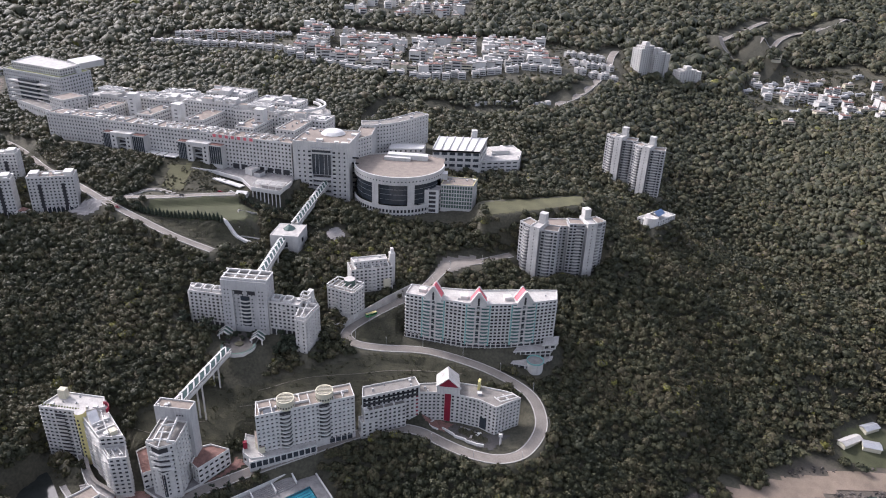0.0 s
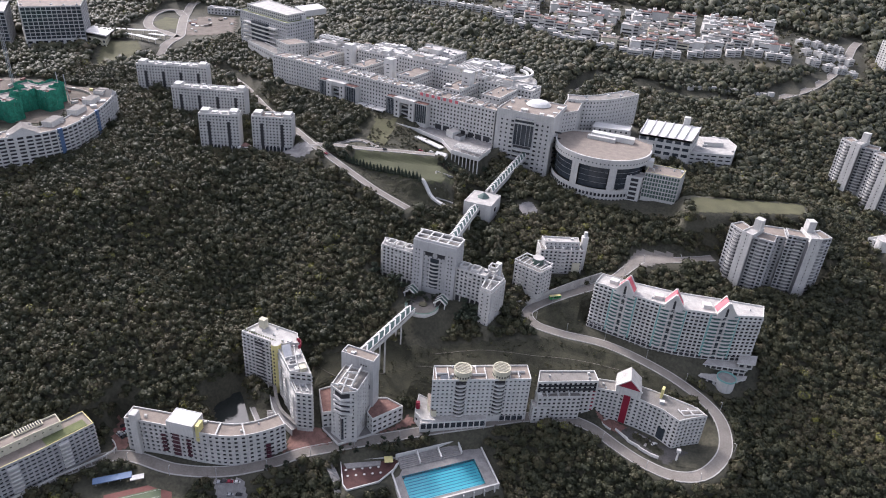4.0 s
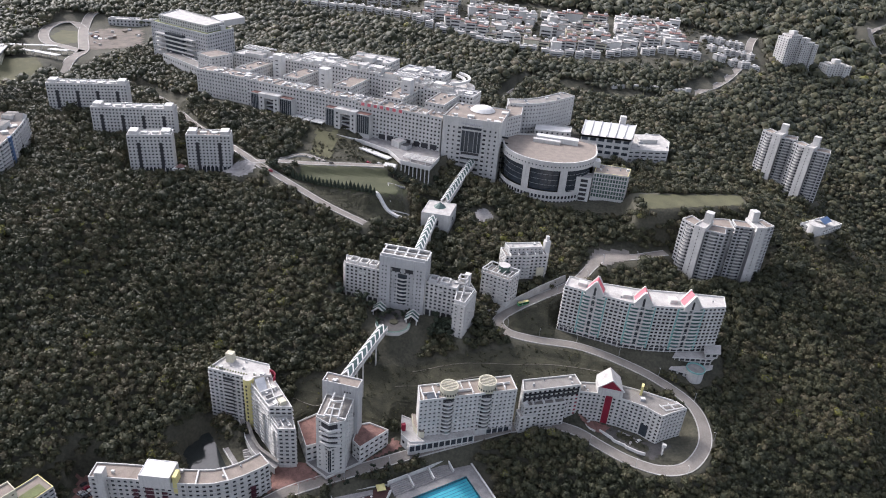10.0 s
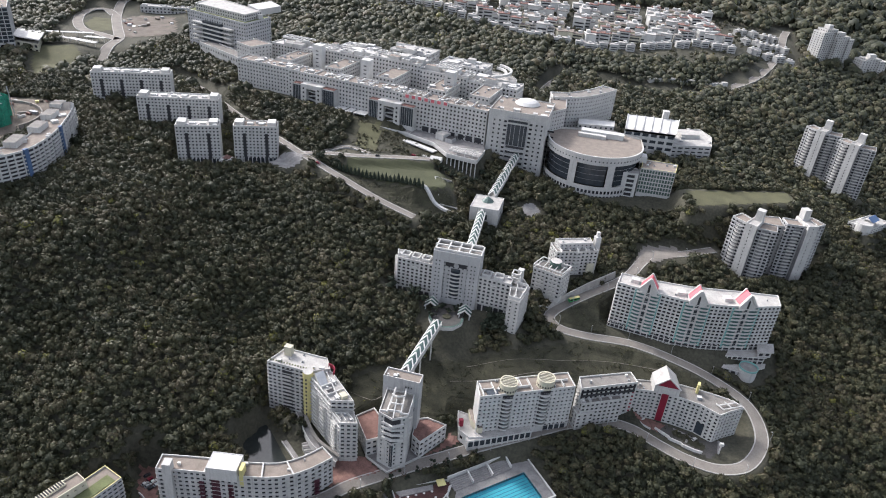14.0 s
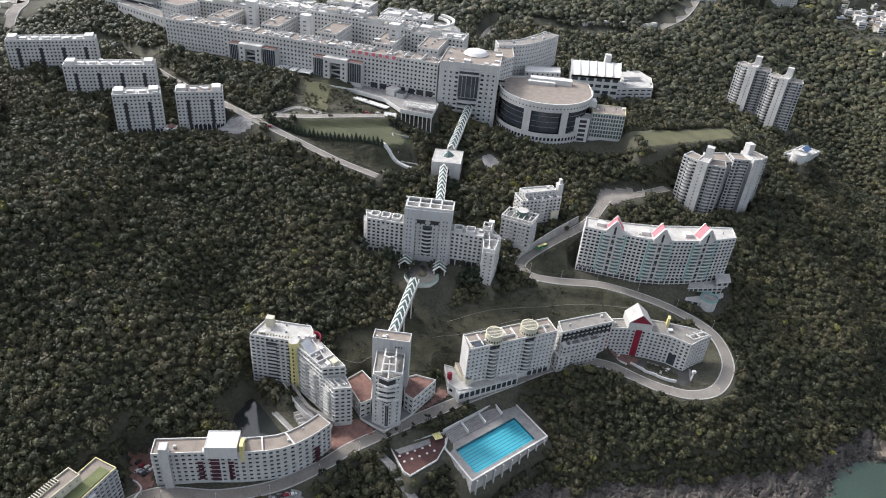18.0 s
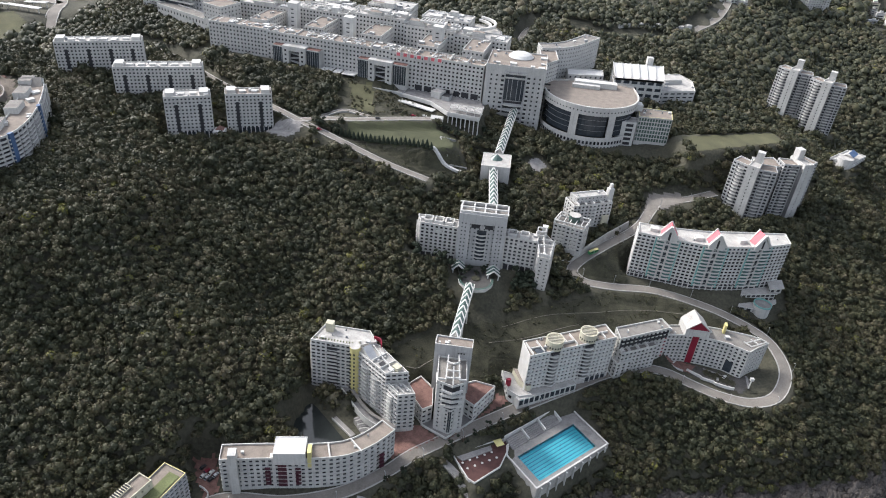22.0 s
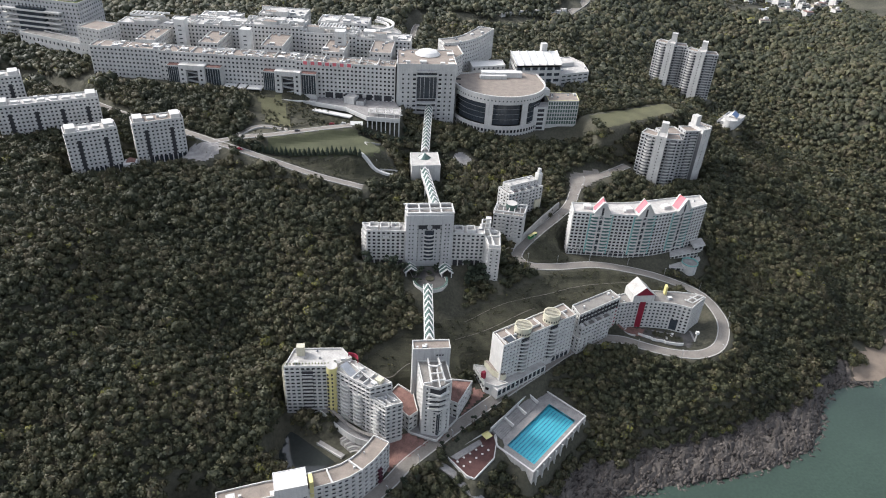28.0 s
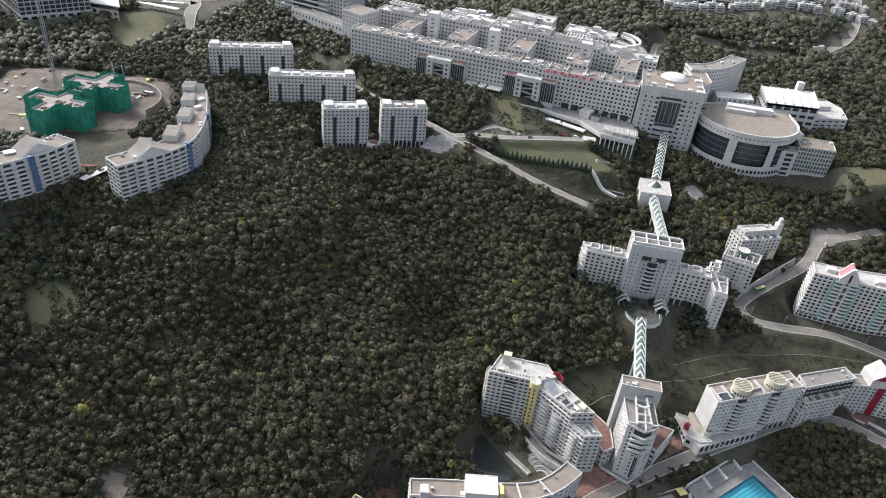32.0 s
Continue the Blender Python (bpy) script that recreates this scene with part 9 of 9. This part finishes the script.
row = thing("roadside_colonnade", (60, 935, 145), "low pale colonnade beside the back road", "colonnade")
for k in range(12):
    box_part(row, "bay", 40 + k * 9, 905 + k * 3.2, at(40 + k * 9, 905 + k * 3.2) - 1, 7.5, 5, 5.5, WALL, 20, ROOF_PALE)

# ---- huts above the beach ----
for x, y, w, d, ang, rm, lab in ((331, 428, 20, 7, 25, KERB, "long open boat shed with a pale rim"), (346, 424, 13, 9, -15, METAL, "grey pitched hut by the beach"), (352, 440, 14, 7, 20, METAL, "dark grey hut at the wood edge")):
    z = at(x, y)
    hut = thing("beach_hut", (x, y, z), lab, "hut", "beach huts")
    box_part(hut, "wall", x, y, z - 1, w, d, 4, WALL_CREAM, ang)
    m = Mesh()
    R = rect(x, y, w + 1.2, d + 1.2, ang)
    r0, r1 = ((R[0][0] + R[3][0]) / 2, (R[0][1] + R[3][1]) / 2), ((R[1][0] + R[2][0]) / 2, (R[1][1] + R[2][1]) / 2)
    m.face([(*R[0], z + 3), (*R[1], z + 3), (*r1, z + 4.6), (*r0, z + 4.6)], rm)
    m.face([(*r0, z + 4.6), (*r1, z + 4.6), (*R[2], z + 3), (*R[3], z + 3)], rm)
    part("roof", m, hut)

# ---- cars, buses and lamps ----
def car(paint, label):
    ob = thing("car", (0, 0, 0), label, "car", "parked cars")
    m = Mesh()
    prof = [(-2.1, 0.3), (2.1, 0.3), (2.1, 0.75), (1.1, 0.85), (0.6, 1.4), (-1.3, 1.4), (-1.9, 0.9), (-2.1, 0.85)]
    for y in (-0.85, 0.85):
        m.face([(x, y, z) for x, z in (prof if y < 0 else prof[::-1])], paint)
    for (a, b), (c, d) in zip(prof, prof[1:] + prof[:1]):
        m.face([(c, -0.85, d), (a, -0.85, b), (a, 0.85, b), (c, 0.85, d)], GLASS if (a, c) in ((1.1, 0.6), (-1.3, -1.9)) else paint)
    part("body", m, ob)
    for x in (-1.3, 1.3):
        for y in (-0.8, 0.8):
            w = Mesh()
            pts = [(x + 0.32 * math.cos(k * 0.785), 0.32 + 0.32 * math.sin(k * 0.785)) for k in range(8)]
            w.face([(px, y - 0.1, pz) for px, pz in pts], DARK)
            w.face([(px, y + 0.1, pz) for px, pz in pts[::-1]], DARK)
            for (a, b), (c, d) in zip(pts, pts[1:] + pts[:1]):
                w.face([(c, y - 0.1, d), (a, y - 0.1, b), (a, y + 0.1, b), (c, y + 0.1, d)], DARK)
            part("wheel", w, ob)
    return ob


spots = [(-309, 277, 60), (-306.5, 276, 60), (-304, 275, 60), (-308, 280.5, 60), (-305, 279.5, 60), (-302, 278, 60), (-311, 283, 60), (-284, 544.5, -30), (-339, 556, 20), (-335, 557, 20), (-238, 573, 15), (-28, 506, 60), (-25, 504, 60), (-193, 268, 35), (-189, 270, 35), (-185, 272, 35), (30, 378, 40), (-227, 264, 22), (-224, 265.3, 22), (-221, 266.4, 22), (-217, 268, 22), (-219, 262.5, 22), (-214, 264.5, 22), (-208, 588, 0), (-198, 589, 0)]
cars = [car(pt, lb) for pt, lb in ((WHITE, "small white parked car"), (METAL, "silver grey parked saloon car"), (DARK, "dark black parked saloon car"), (RED, "dark red parked car"))]
placed = set()
for k, (x, y, a) in enumerate(spots):
    c = cars[k % 4]
    mm = Matrix.Translation((x, y, at(x, y) + 0.65)) @ Matrix.Rotation(radians(a), 4, "Z")
    if c.name in placed:
        copy_thing(c, mm)
    else:
        placed.add(c.name)
        c.matrix_basis = mm
lamp = thing("street_lamp", (0, 0, 0), "grey street lamp with a curved arm", "street lamp", "street lamps")
m = Mesh()
m.bar((0, 0, -0.5), (0, 0, 7), 0.22, 0.22, METAL)
m.bar((0, 0, 7), (0.9, 0, 7.5), 0.16, 0.16, METAL)
part("post", m, lamp)
m = Mesh()
m.bar((0.8, 0, 7.5), (1.7, 0, 7.55), 0.35, 0.18, WHITE)
part("lamp_head", m, lamp)
L = ROADS["campus"][0]
first = True
for i in range(6, len(L) - 3, 7):
    a, b = Vector(L[i]), Vector(L[i + 1])
    u = (b - a).normalized()
    n = Vector((u.y, -u.x, 0)) * 5.4
    p = a + n
    mm = Matrix.Translation((p.x, p.y, p.z - 0.1)) @ Matrix.Rotation(math.atan2(-n.y, -n.x), 4, "Z")
    if first:
        lamp.matrix_basis, first = mm, False
    else:
        copy_thing(lamp, mm)

bus = thing("bus", (-56, 471.5, 85), "green and yellow single-deck bus on the road", "bus")
GREEN = mat("green_bus_paint", (0.05, 0.24, 0.09), 0.5, 0.1, 3, 0.5, 0.0)
bx, by, bz, ba = -56.0, 471.6, at(-56, 471.6) + 0.5, 35
box_part(bus, "body", bx, by, bz + 0.4, 9.6, 2.5, 2.6, GREEN, ba, YELLOW)
box_part(bus, "window_band", bx, by, bz + 1.5, 9.0, 2.56, 0.9, GLASS, ba)
for sx in (-3, 3):
    for sy in (-1.05, 1.05):
        c, s = math.cos(radians(ba)), math.sin(radians(ba))
        box_part(bus, "wheel", bx + c * sx - s * sy, by + s * sx + c * sy, bz, 0.9, 0.35, 0.9, DARK, ba)

# ---- big trees beside the slab hall ----
def big_tree(x, y, s, seed, z=None, clumps=9, label="large dark broad-crowned tree beside the hall", group="large trees"):
    z = at(x, y) if z is None else z
    ob = thing("tree", (x, y, z), label, "tree", group)
    m = Mesh()
    for k in range(6):
        a = k * 1.05
        m.bar((x, y, z + s * 0.35), (x + math.cos(a) * s * 0.55, y + math.sin(a) * s * 0.55, z + s * 1.0), 0.35, 0.35, BARK)
    rings = [disc(x, y, 0.55 * (1 - 0.35 * t), 8) for t in (0, 0.5, 1)]
    for (a, za), (b, zb) in zip(zip(rings, (z - 1, z + s * 0.25, z + s * 0.5)), list(zip(rings, (z - 1, z + s * 0.25, z + s * 0.5)))[1:]):
        for i in range(8):
            m.face([(*a[i], za), (*a[(i + 1) % 8], za), (*b[(i + 1) % 8], zb), (*b[i], zb)], BARK)
    part("trunk", m, ob)
    V, Fc, n = [], [], 0
    r = np.random.RandomState(seed)
    for k in range(clumps):
        v, f, _ = NEAR_T[k % len(NEAR_T)]
        o = r.randn(3) * [0.42, 0.42, 0.28] * s
        q = s * r.uniform(0.38, 0.6)
        V.append(v * q + [o[0], o[1], s * 1.15 + o[2]])
        Fc.append(f + n)
        n += len(v)
    cr = new("crown", np_mesh("crown", np.concatenate(V), np.concatenate(Fc), [LEAF_DARK]))
    cr.parent = ob


for i, (x, y, s) in enumerate(((-116, 432, 7.5), (-111, 426, 6), (-121, 427, 6), (-178, 440, 5), (-170, 436, 5), (-196, 440, 5.5), (-284, 552, 4.5), (-272, 556, 4.0))):
    big_tree(x, y, s, i)
for i, (x, y, s) in enumerate(((-158.5, 433, 3.2), (-155, 438.5, 2.8), (-145, 436, 2.8), (-142.6, 440, 2.4), (-150, 433.5, 2.2), (-161, 425.5, 2.6))):
    big_tree(x, y, s, 20 + i, 82.8)
for i, (x, y, s) in enumerate(((-176, 574, 4.0), (-168, 570, 4.4), (-160, 567, 4.2), (-152, 565, 4.5), (-147, 572, 4.0), (-182, 577, 3.4), (-144, 582, 3.8), (-164, 574, 3.6))):
    big_tree(x, y, s, 40 + i)
for i, (x, y, s) in enumerate(((-202, 281, 3.0), (-193, 286.5, 3.2), (-185, 290, 2.8), (-163, 307, 3.0), (-157, 311, 3.2), (-149, 316, 2.8), (-141, 321, 3.2), (-133, 326, 3.0), (-125, 330.5, 2.6), (-116, 336, 2.8))):
    big_tree(x, y, s, 60 + i, None, 4, "small bushy dark tree in the row below the road", "roadside trees")
